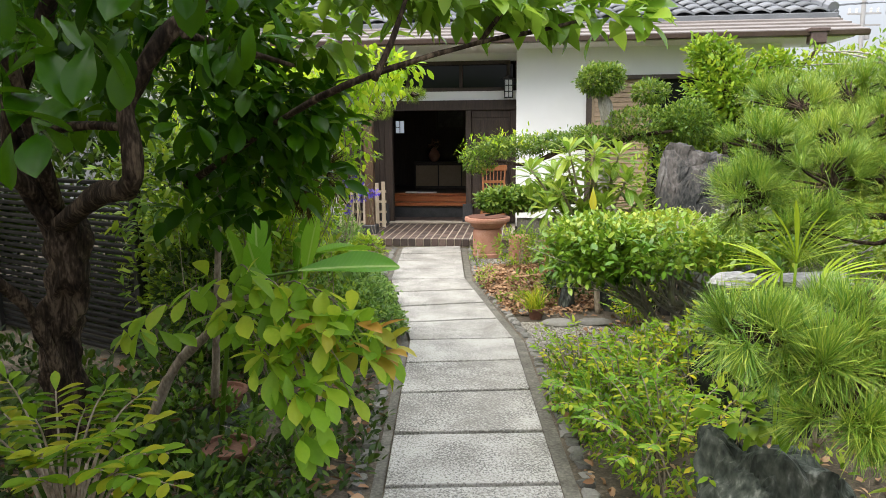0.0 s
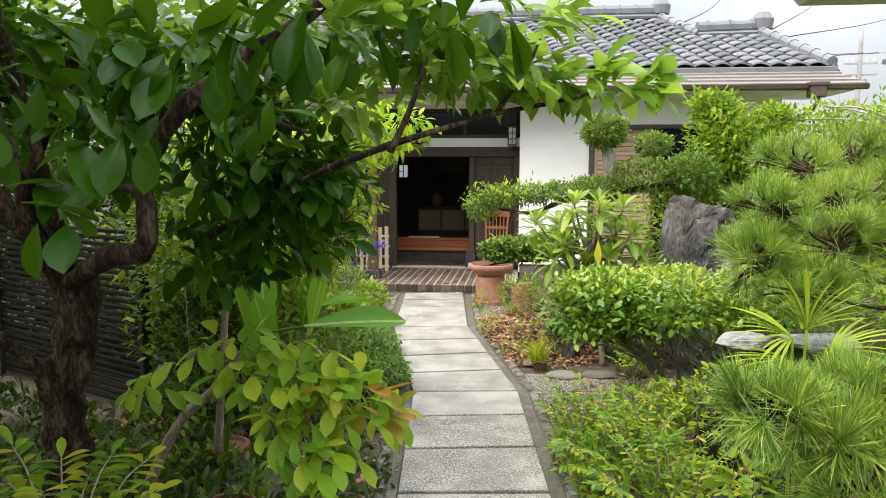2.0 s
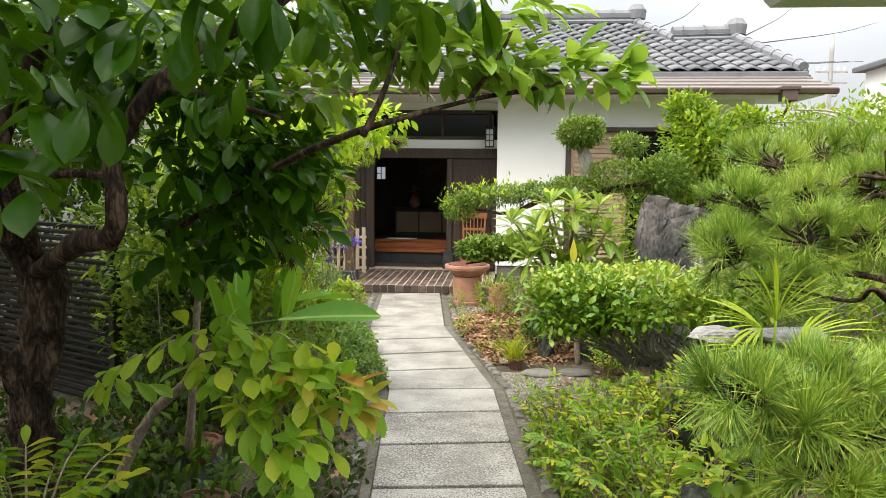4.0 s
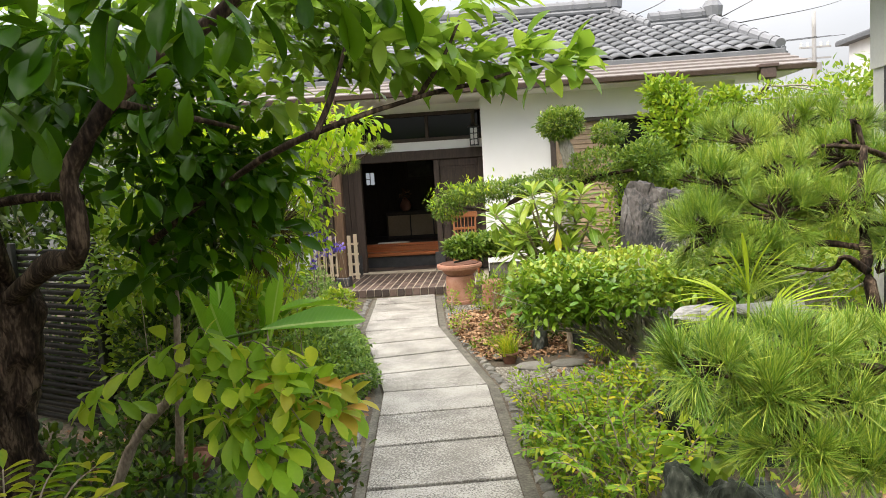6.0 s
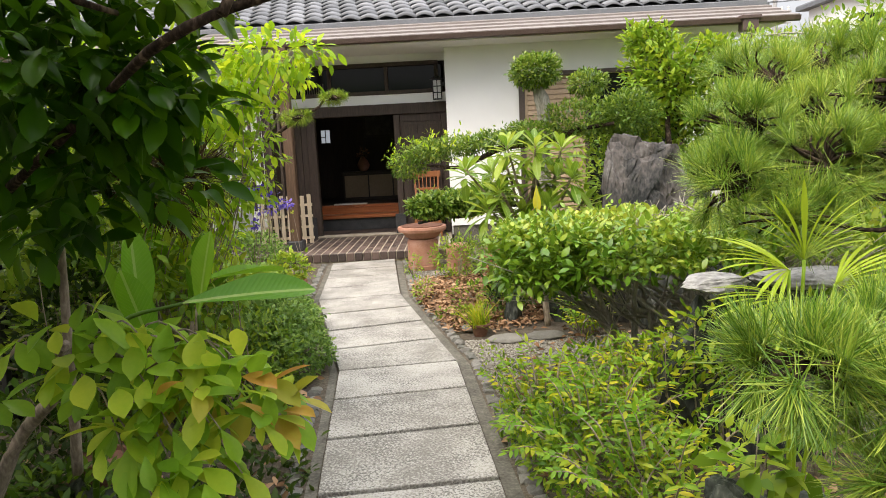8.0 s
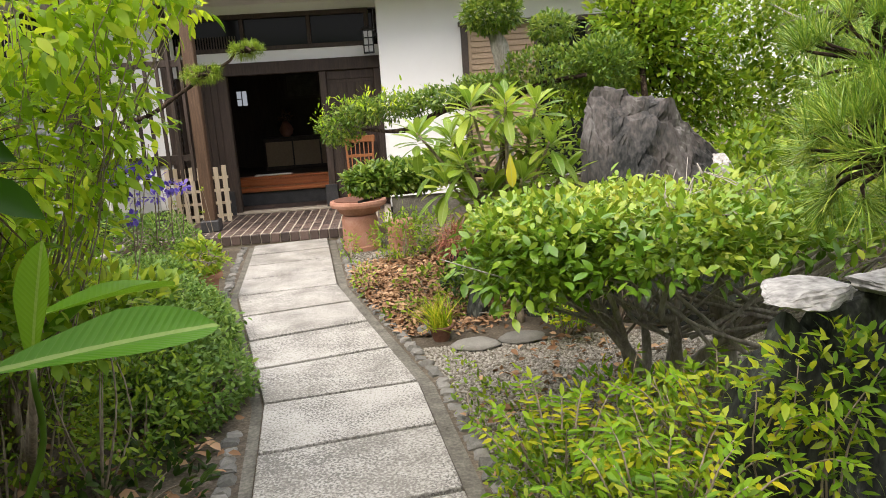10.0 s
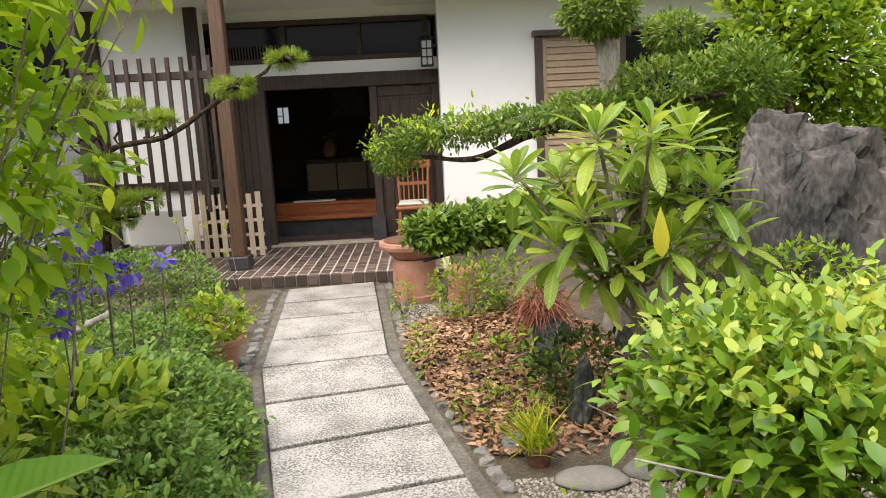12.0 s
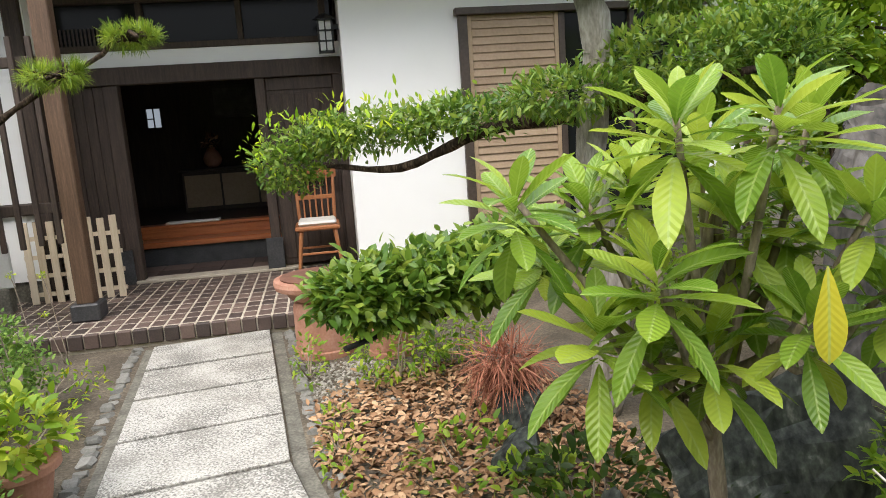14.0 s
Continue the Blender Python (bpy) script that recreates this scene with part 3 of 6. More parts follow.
# flat stepping stones on the gravel
for k, (x, y, rx, ry) in enumerate(((0.95, 6.15, 0.2, 0.1), (1.25, 6.2, 0.18, 0.1), (0.72, 6.5, 0.13, 0.1))):
    ob = tagged(part("flat_stone", rock((rx * 0.8, ry, 0.03), 20 + k, 3, 0.2), COBBLE, smooth=True), "flat grey stepping stone set in gravel", "stone", "flat stones beside the path")
    ob.location = (x, y, -0.02)


# ---- house ----
def house_wall(name, label, pieces, material=PLASTER):
    t = thing(name, label, "wall", kind="structure")
    for lo, hi in pieces:
        part("wall_panel", box(lo, hi), material, t)
    return t


WX, WY, DY = 0.55, 11.24, 11.75
house_wall("wall_wing", "white plastered house wall with a shuttered window", [
    ((WX, WY, 0.25), (1.58, WY + 0.16, 3.0)), ((3.9, WY, 0.25), (4.31, WY + 0.16, 3.0)),
    ((1.58, WY, 2.36), (3.9, WY + 0.16, 3.0)), ((1.58, WY, 0.25), (3.9, WY + 0.16, 0.37)),
    ((WX, WY + 0.16, 0.1), (WX + 0.16, 15.3, 3.0)), ((4.15, WY + 0.16, 0.0), (4.31, 15.3, 3.0)), ((WX + 0.16, 15.14, 0), (4.15, 15.3, 3.0))])
house_wall("foundation", "grey concrete foundation below the white wall", [((WX + 0.02, WY + 0.03, -0.2), (4.29, WY + 0.15, 0.247))], CONCRETE)
# one flat dark sheet gives the window its unlit depth
house_wall("wall_window_room", "dark sheet standing in for the unlit room behind the shutters", [((1.4, WY + 0.75, 0.3), (4.1, WY + 0.8, 2.9))], WOOD)
house_wall("wall_entrance", "white plastered wall above the entrance", [
    ((-2.2, DY, 2.66), (WX, DY + 0.14, 3.1)), ((-3.0, DY, 2.03), (-2.2, DY + 0.14, 3.1)),
    ((-2.17, DY - 0.01, 2.055), (WX, DY + 0.13, 2.195))])
house_wall("wall_left", "white plastered wall behind the slatted screen", [
    ((-3.05, WY + 0.1, 0.28), (-1.98, WY + 0.24, 3.0)), ((-8.0, WY + 0.1, 0.28), (-4.6, WY + 0.24, 3.0)),
    ((-4.6, WY + 0.1, 2.75), (-3.05, WY + 0.24, 3.0)), ((-4.6, WY + 0.1, 0.28), (-3.05, WY + 0.24, 2.03)), ((-8.0, WY + 0.24, 0.0), (-7.86, 15.3, 3.0))])
house_wall("foundation", "grey concrete foundation of the house", [((-8.0, WY + 0.12, -0.2), (-2.0, WY + 0.22, 0.277))], CONCRETE)
house_wall("wall_hall", "dark timber walls of the entrance hall", [
    ((-2.9, DY + 0.14, 0), (-2.8, 15.3, 2.7)), ((-2.8, 15.15, 0), (-1.98, 15.25, 2.7)), ((-1.8, 15.15, 0), (WX, 15.25, 2.7)), ((-1.98, 15.15, 0), (-1.8, 15.25, 1.55)), ((-1.98, 15.15, 1.8), (-1.8, 15.25, 2.7)),
    ((WX - 0.03, DY + 0.15, 0.1), (WX - 0.004, 15.1, 2.7))], WOOD)
tagged(part("ceiling", box((-2.9, DY + 0.14, 2.62), (WX - 0.04, 15.2, 2.7)), WOOD), "dark boarded ceiling of the hall", "ceiling", kind="structure")
tagged(part("floor_hall", box((-2.8, 12.75, 0.0), (WX - 0.04, 15.15, 0.46)), WOOD), "dark polished raised wooden hall floor", "floor", kind="structure")

# timbers of the entrance front
door = thing("door_1", "dark wooden sliding entrance door standing open", "door", kind="structure")
for nm, lo, hi in (("lintel", (-2.6, DY - 0.06, 1.9), (WX, DY + 0.08, 2.055)), ("jamb", (-1.56, DY - 0.05, 0.12), (-1.43, DY + 0.07, 1.897)), ("jamb", (-0.25, DY - 0.04, 0.12), (-0.16, DY + 0.06, 1.897)),
                   ("jamb", (WX - 0.09, DY - 0.045, 0.12), (WX - 0.003, DY + 0.065, 1.897)), ("head_rail", (-0.157, DY - 0.01, 1.78), (WX - 0.093, DY + 0.04, 1.897))):
    part(nm, box(lo, hi, 0.006), WOOD, door)
panel = part("door_panel", box((-0.155, DY, 0.14), (WX - 0.093, DY + 0.03, 1.777)), WOOD, door)
for k in range(5):
    x = -0.13 + k * 0.115
    part("board", box((x, DY - 0.012, 0.2), (x + 0.105, DY - 0.002, 1.74), 0.003), WOOD, panel)
part("sill", box((-1.5, DY - 0.09, 0.1), (0.0, DY + 0.1, 0.127), 0.005), MORTAR, door, "pale worn metal and stone threshold")
side = thing("wall_boards", "dark vertical boards beside the entrance", "wall", kind="structure")
for k in range(5):
    x = -2.0 + k * 0.088
    part("board", box((x, DY - 0.02, 0.1), (x + 0.083, DY + 0.04, 1.897), 0.003), WOOD, side)
part("jamb", box((-2.06, WY + 0.1, 0.1), (-1.97, DY + 0.05, 1.897), 0.005), WOOD, side)
for lo, hi in (((-1.64, DY - 0.08, 0.1), (-1.5, DY - 0.055, 0.42)), ((-0.3, DY - 0.08, 0.1), (-0.14, DY - 0.055, 0.42))):
    part("plinth", box(lo, hi, 0.004), DARKTILE, side)

transom = thing("window_1", "wide dark transom window with a timber frame", "window", kind="structure")
part("pane", box((-2.1, DY + 0.05, 2.25), (WX - 0.06, DY + 0.07, 2.6)), GLASS, transom)
for lo, hi in (((-2.17, DY - 0.03, 2.197), (WX - 0.1, DY + 0.09, 2.25)), ((-2.17, DY - 0.03, 2.6), (WX - 0.1, DY + 0.09, 2.657)), ((-2.17, DY - 0.025, 2.25), (-2.1, DY + 0.085, 2.6)), ((WX - 0.16, DY - 0.025, 2.25), (WX - 0.1, DY + 0.085, 2.6)),
               ((-1.2, DY - 0.02, 2.25), (-1.15, DY + 0.045, 2.6)), ((-0.35, DY - 0.02, 2.25), (-0.3, DY + 0.045, 2.6))):
    part("window_frame", box(lo, hi, 0.004), WOOD, transom)
for k in range(24):
    x = -2.06 + 0.034 * k
    part("slat", box((x, DY + 0.0, 2.25), (x + 0.012, DY + 0.02, 2.4)), FRAMEBROWN, transom)

lwin = thing("window_2", "dark sliding window in the white wall", "window", kind="structure")
part("pane", box((-4.55, WY + 0.16, 2.08), (-3.1, WY + 0.18, 2.7)), GLASS, lwin)
for lo, hi in (((-4.6, WY + 0.07, 2.03), (-3.05, WY + 0.2, 2.08)), ((-4.6, WY + 0.07, 2.7), (-3.05, WY + 0.2, 2.75)), ((-3.1, WY + 0.075, 2.08), (-3.05, WY + 0.195, 2.7)), ((-4.6, WY + 0.075, 2.08), (-4.55, WY + 0.195, 2.7)), ((-3.85, WY + 0.08, 2.08), (-3.8, WY + 0.19, 2.7))):
    part("window_frame", box(lo, hi, 0.004), FRAMEBROWN, lwin)
beam = thing("wall_timbers", "dark exposed timber posts and beams on the white wall", "timber", kind="structure")
for lo, hi in (((-3.22, WY + 0.03, 0.0), (-3.06, WY + 0.13, 3.0)), ((-2.12, WY + 0.04, 0.1), (-1.99, WY + 0.14, 3.0)), ((-3.06, WY + 0.05, 0.85), (-2.12, WY + 0.12, 0.95)), ((-8, WY + 0.06, 1.88), (-3.22, WY + 0.12, 2.02))):
    part("post" if hi[2] - lo[2] > 1 else "rail", box(lo, hi, 0.006), WOOD, beam)

# shuttered window of the wing
siding = thing("wall_siding", "grey weathered horizontal boards on the lower wall", "siding", kind="structure")
for k in range(6):
    part("board", box((-8, WY + 0.075, 0.3 + 0.262 * k), (-3.22, WY + 0.115, 0.555 + 0.262 * k), 0.004), SIDING, siding)

shut = thing("window_3", "brown framed window with a tan louvred shutter", "window", kind="structure")
for nm, lo, hi in (("window_frame", (1.58, WY - 0.05, 0.37), (1.66, WY + 0.1, 2.3)), ("window_frame", (3.82, WY - 0.05, 0.37), (3.9, WY + 0.1, 2.3)), ("window_frame", (1.55, WY - 0.09, 2.3), (3.93, WY + 0.1, 2.36)),
                   ("window_sill", (1.56, WY - 0.07, 0.33), (3.92, WY + 0.1, 0.369)), ("mullion", (2.5, WY - 0.03, 0.37), (2.56, WY + 0.06, 2.3)), ("mullion", (3.18, WY - 0.02, 0.37), (3.23, WY + 0.06, 2.3))):
    part(nm, box(lo, hi, 0.005), FRAMEBROWN, shut)
part("pane", box((2.56, WY + 0.03, 0.4), (3.82, WY + 0.045, 2.3)), GLASS, shut)
shutter = part("shutter", box((1.66, WY + 0.02, 0.37), (2.5, WY + 0.04, 2.3)), TAN, shut, "tan louvred shutter panel")
for lo, hi in (((1.66, WY - 0.03, 0.372), (1.7, WY + 0.018, 2.298)), ((2.46, WY - 0.03, 0.372), (2.498, WY + 0.018, 2.298))):
    part("stile", box(lo, hi, 0.003), TAN, shutter)
z = 0.39
while z < 2.27:
    part("louvre", box((1.702, WY - 0.02, z), (2.458, WY - 0.008, z + 0.075), rot=Matrix.Rotation(radians(-14), 4, "X")), TAN, shutter)
    z += 0.069

# wall lantern
lant = thing("wall_lantern", "black iron wall lantern with frosted panes", "lantern", (0.43, 11.5, 2.07))
part("glass_body", box((-0.055, -0.055, 0.02), (0.055, 0.055, 0.27)), LAMPGLASS, lant)
for sx in (-1, 1):
    for sy in (-1, 1):
        part("bar", box((sx * 0.06 - 0.008, sy * 0.06 - 0.008, 0), (sx * 0.06 + 0.008, sy * 0.06 + 0.008, 0.29)), BLACK, lant)
for z in (0.0, 0.09, 0.18, 0.27):
    part("band", box((-0.068, -0.068, z), (0.068, 0.068, z + 0.014)), BLACK, lant)
part("bar", box((-0.006, -0.066, 0.01), (0.006, -0.056, 0.28)), BLACK, lant)
part("cap", lathe([(0.11, 0.285), (0.06, 0.32), (0.01, 0.34)], 4), BLACK, lant)
part("bracket", box((0.05, -0.015, 0.2), (0.125, 0.015, 0.24)), BLACK, lant)

# roof
EY, EZ, K = 10.55, 2.81, 0.4


def roof_z(y):
    return EZ + 0.33 + K * (y - 11.2)


roof = thing("roof", "grey tiled hip roof with brown boarded eaves", "roof", kind="structure")
slope = bmesh.new()
plan = [(-8.2, 11.2), (5.0, 11.2), (4.62, 13.4), (3.56, 13.2), (3.15, 14.8), (-8.2, 14.8)]
vs = [slope.verts.new((x, y, roof_z(y) + 0.02)) for x, y in plan]
lo = [slope.verts.new((x, y, roof_z(y) - 0.1)) for x, y in plan]
slope.faces.new(vs), slope.faces.new(lo[::-1])
for i in range(len(plan)):
    slope.faces.new((lo[i], lo[(i + 1) % 6], vs[(i + 1) % 6], vs[i]))
part("roof_deck", slope, ROOFSTUFF, roof)
back = bmesh.new()
for pts in ([(3.15, 14.8), (-8.2, 14.8), (-8.2, 18.5), (5.0, 18.5)], [(4.62, 13.4), (3.56, 13.2), (3.15, 14.8), (5.0, 18.5)]):
    back.faces.new([back.verts.new((x, y, roof_z(y) if y < 15 else roof_z(14.8) - K * (y - 14.8))) for x, y in pts])
part("back_slope", back, ROOFSTUFF, roof)
for k in range(4):
    y0 = EY + 0.17 * k
    z0 = EZ + 0.055 + K * 0.17 * k
    x1 = 5.17 - 0.045 * k
    bm = bmesh.new()
    q = [bm.verts.new(c) for c in ((-8.2, y0, z0), (x1, y0, z0), (x1 - 0.045, y0 + 0.19, z0 + 0.05), (-8.2, y0 + 0.19, z0 + 0.05),
                                   (-8.2, y0, z0 - 0.03), (x1, y0, z0 - 0.03), (x1 - 0.045, y0 + 0.19, z0 + 0.015), (-8.2, y0 + 0.19, z0 + 0.015))]
    for f in ((0, 1, 2, 3), (7, 6, 5, 4), (4, 5, 1, 0), (5, 6, 2, 1), (6, 7, 3, 2), (7, 4, 0, 3)):
        bm.faces.new([q[i] for i in f])
    part("eave_board", bm, EAVE, roof)
part("soffit", box((-8.2, EY + 0.06, EZ - 0.04), (5.02, WY + 0.6, EZ - 0.002)), PLASTER, roof, "pale boarded underside of the eaves")
tile_bm = bmesh.new()
for i in range(7):
    u = i / 6
    hgt = 0.035 * math.sin(u * math.pi * 1.15) + 0.012
    for v, drop in ((0, 0.0), (1, 0.035)):
        tile_bm.verts.new((0.275 * (u - 0.5), 0.27 * (v - 0.5), hgt + drop * 0 + (0.03 if v == 0 else 0.0)))
tile_bm.verts.ensure_lookup_table()
tv = list(tile_bm.verts)
for i in range(6):
    tile_bm.faces.new((tv[2 * i], tv[2 * i + 2], tv[2 * i + 3], tv[2 * i + 1]))
edge_low = [tile_bm.verts.new(tv[2 * i].co - Vector((0, 0, 0.028))) for i in range(7)]
for i in range(6):
    tile_bm.faces.new((edge_low[i], edge_low[i + 1], tv[2 * i + 2], tv[2 * i]))
tile_me = bpy.data.meshes.new("roof_tile")
tile_bm.to_mesh(tile_me)
tile_me.shade_smooth()
tile_me.materials.append(ROOFTILE)
tile_co = np.array([v.co for v in tile_me.vertices])
tile_tri = []
for p in tile_me.polygons:
    v = list(p.vertices)
    tile_tri += [(v[0], v[1], v[2]), (v[0], v[2], v[3])]
tile_tri = np.array(tile_tri)
tilt = Matrix.Rotation(math.atan(K), 4, "X")
far_tiles = []
for r in range(14):
    y = 11.34 + 0.245 * r
    xr = 4.95 - 0.17 * (y - 11.2) if y < 13.3 else 3.56 - 0.26 * (y - 13.2)
    for c in range(46):
        x = xr - 0.15 - 0.262 * c
        m = Matrix.Translation((x, y, roof_z(y) + 0.03)) @ tilt
        if c < 20:
            ob = link("tile", tile_me, None, roof)
            ob.matrix_basis = m
        else:
            far_tiles.append(tile_co @ np.array(m.to_3x3()).T + np.array(m.translation))
ft = np.concatenate(far_tiles)
tagged(link("tiles", mesh_arrays("tiles", ft, (tile_tri[None] + (np.arange(len(far_tiles)) * len(tile_co))[:, None, None]).reshape(-1, 3)), ROOFSTUFF, roof), kind="stuff")


def ridge(name, a, b, r, h):
    a, b = Vector(a), Vector(b)
    bm = tube([a, b], r, r, n=10, rough=0.0, smooth=False)
    d = (b - a).normalized()
    s = d.cross(Vector((0, 0, 1))).normalized()
    for k in range(2):
        o = Vector((0, 0, -0.07 * (k + 1)))
        for sg in (-1, 1):
            tube([a + o + s * sg * (r * 0.6 + 0.03 * k), b + o + s * sg * (r * 0.6 + 0.03 * k)], 0.045, 0.045, n=6, rough=0, bm=bm, smooth=False)
    part(name, bm, ROOFSTUFF, roof, smooth=False)
    nb = max(3, int((b - a).length / 0.3))
    for k in range(nb):
        q = a.lerp(b, (k + 0.5) / nb)
        bm = tube([q - d * 0.02, q + d * 0.02], r * 1.14, r * 1.14, n=10, rough=0, smooth=False)
        part("ridge_band", bm, ROOFSTUFF, roof)


ridge("ridge", (-8.2, 14.8, roof_z(14.8) + 0.2), (3.2, 14.8, roof_z(14.8) + 0.2), 0.11, 0.2)
ridge("ridge", (3.55, 13.3, roof_z(13.3) + 0.17), (4.66, 13.4, roof_z(13.4) + 0.17), 0.1, 0.2)
ridge("hip_ridge", (4.62, 13.35, roof_z(13.3) + 0.1), (4.97, 11.25, roof_z(11.25) + 0.08), 0.085, 0.2)
ridge("hip_ridge", (3.18, 14.75, roof_z(14.7) + 0.1), (3.58, 13.25, roof_z(13.2) + 0.08), 0.085, 0.2)
part("ridge_end", lathe([(0.05, -0.12), (0.17, -0.1), (0.19, 0.06), (0.11, 0.17), (0.02, 0.2)], 10, at=(4.66, 13.4, roof_z(13.4) + 0.2)), ROOFSTUFF, roof)
part("ridge_end", lathe([(0.05, -0.12), (0.17, -0.1), (0.19, 0.06), (0.11, 0.17), (0.02, 0.2)], 10, at=(3.2, 14.8, roof_z(14.8) + 0.22)), ROOFSTUFF, roof)
part("tile_edge", box((-8.2, 11.17, roof_z(11.17) - 0.06), (5.02, 11.23, roof_z(11.2) + 0.03), 0.01), ROOFSTUFF, roof)

gut = thing("gutter", "brown metal gutter with a downpipe box", "gutter")
bm = bmesh.new()
prof = [(0.0, 0.0), (-0.02, -0.055), (-0.06, -0.07), (-0.1, -0.055), (-0.115, 0.0), (-0.105, 0.0), (-0.09, -0.045), (-0.06, -0.058), (-0.03, -0.045), (-0.01, 0.0)]
ga = [bm.verts.new((-8.2, EY + 0.03 + y, EZ + 0.03 + z)) for y, z in prof]
gb2 = [bm.verts.new((5.15, EY + 0.03 + y, EZ + 0.03 + z)) for y, z in prof]
for i in range(len(prof)):
    bm.faces.new((ga[i], ga[(i + 1) % 10], gb2[(i + 1) % 10], gb2[i]))
bm.faces.new(ga[::-1]), bm.faces.new(gb2)
part("channel", bm, GUTTER, gut)
part("hopper", box((4.4, EY - 0.12, EZ - 0.14), (4.6, EY + 0.06, EZ + 0.04), 0.012), GUTTER, gut)
part("hopper_lip", box((4.37, EY - 0.14, EZ + 0.005), (4.63, EY + 0.07, EZ + 0.06), 0.01), GUTTER, gut)
part("downpipe", tube([(4.5, EY - 0.03, EZ - 0.13), (4.5, EY - 0.03, EZ - 0.25), (4.36, WY - 0.05, EZ - 0.55), (4.36, WY - 0.05, EZ - 0.8), (4.36, WY - 0.05, 0.0)], 0.035, 0.035, rough=0), GUTTER, gut, smooth=True)

# boundary walls; the south one is unseen, added to darken the planted side
house_wall("wall_south", "unseen dark timber wall added behind the garden to block light", [((-6.5, -2.5, -0.1), (0.3, -2.36, 2.3)), ((1.9, -2.5, -0.1), (6.5, -2.36, 2.3)), ((0.3, -2.5, 2.0), (1.9, -2.36, 2.3))], WOOD)
house_wall("wall_east", "pale grey rendered wall above a base of white stones", [((3.14, 4.95, 2.1), (5.6, 5.15, 2.796)), ((3.16, 4.99, -0.1), (5.6, 5.15, 2.1))], GREYPAINT)
stone_base = thing("stone_facing", "irregular white facing stones with dark joints", "stone facing", kind="structure")
part("backing", box((3.14, 4.965, -0.1), (4.4, 4.988, 2.095)), DARKTILE, stone_base)
for r in range(13):
    x, z = 3.145, 0.42 + 0.128 * r
    while x < 4.3:
        w = 0.11 + 0.09 * rng.random()
        chip = box((-w / 2 + 0.008, -0.022, -0.055), (w / 2 - 0.008, 0.0, 0.055), 0.012)
        for v in chip.verts:
            v.co += Vector((rng.normal(0, 0.008), 0, rng.normal(0, 0.009)))
        part("stone", chip, PALESTONE, stone_base).location = (x + w / 2, 4.966, z)
        x += w
eave = thing("eave_east", "pale rendered eave slab over the garden wall", "eave", kind="structure")
part("slab", box((2.42, 4.45, 2.8), (5.8, 5.7, 2.9), 0.05), GREYPAINT, eave)

# porch
porch = thing("porch", "low porch paved with brown brick tiles and pale joints", "porch", kind="structure")
PF = 10.02
part("base", box((-2.67, PF + 0.004, -0.2), (WX - 0.004, DY + 0.95, 0.097)), MORTAR, porch)
bm_tile = bpy.data.meshes.new("brick_tile")
b2 = box((-0.0455, -0.067, -0.012), (0.0455, 0.067, 0.008), 0.003)
b2.to_mesh(bm_tile)
b2.free()
bm_tile.materials.append(BRICK)
nose_me = bpy.data.meshes.new("nosing_tile")
b2 = box((-0.0475, -0.02, -0.05), (0.0475, 0.035, 0.05), 0.004)
b2.to_mesh(nose_me)
b2.free()
nose_me.materials.append(BRICK)
for c in range(29):
    x = -2.606 + 0.108 * c
    ob = link("nosing", nose_me, None, porch)
    ob.location = (x, PF, 0.048)
    for r in range(11):
        ob = link("brick", bm_tile, None, porch)
        ob.location = (x, PF + 0.12 + 0.154 * r, 0.092)

# tiled floor of the hall behind the threshold
hall_tile = bpy.data.meshes.new("hall_tile")
b2 = box((-0.148, -0.148, 0.0), (0.148, 0.148, 0.012), 0.003)
b2.to_mesh(hall_tile)
b2.free()
hall_tile.materials.append(BRICK)
hall_floor = thing("floor_entry", "dark brown square tiles behind the threshold", "floor", kind="structure")
part("bed", box((-2.0, DY + 0.102, 0.0972), (WX - 0.04, 12.49, 0.1)), DARKTILE, hall_floor)
for c in range(8):
    for r in range(2):
        ob = link("tile", hall_tile, None, hall_floor)
        ob.location = (-1.84 + 0.302 * c, DY + 0.26 + 0.302 * r, 0.1)

# roof post on its stone
post = thing("post", "brown square timber roof post on a black stone block", "post", (-1.56, 10.5, 0.1))
part("shaft", box((-0.065, -0.065, 0.13), (0.065, 0.065, 2.67), 0.008), POSTWOOD, post)
part("footing", box((-0.105, -0.105, 0.0), (0.105, 0.105, 0.135), 0.012), DARKTILE, post, "black stone footing")

# slatted screen
screen = thing("slatted_screen", "dark timber screen of upright slats on two rails", "screen", (0, 10.52, 0))
for k in range(9):
    x = -2.72 + 0.131 * k
    part("slat", box((x - 0.019, -0.06, 0.68 + 0.02 * math.sin(k)), (x + 0.019, -0.03, 2.19), 0.004), WOOD, screen)
for z in (0.93, 1.98):
    part("rail", box((-2.95, -0.03, z), (-1.626, 0.02, z + 0.075), 0.005), WOOD, screen)
part("post", box((-2.99, -0.06, -0.03), (-2.88, 0.05, 2.765), 0.006), WOOD, screen)

# picket fence leaning by the entrance
picket = thing("picket_fence", "short pale wooden picket panel leaning on the wall", "picket fence", (-2.23, 11.22, 0.1))
for k in range(8):
    part("picket", box((k * 0.1, -0.012, 0.0), (k * 0.1 + 0.058, 0.003, 0.7 + 0.012 * math.sin(k * 3)), 0.003), PALEWOOD, picket)
for z in (0.06, 0.22, 0.38, 0.54):
    part("rail", box((-0.01, 0.004, z), (0.77, 0.018, z + 0.035)), PALEWOOD, picket)

pan = tagged(part("panel", box((-2.85, 11.0, 0.3), (-2.26, 11.03, 0.67), 0.008), GREYPAINT), "pale grey flat panel standing behind the pine", "panel")
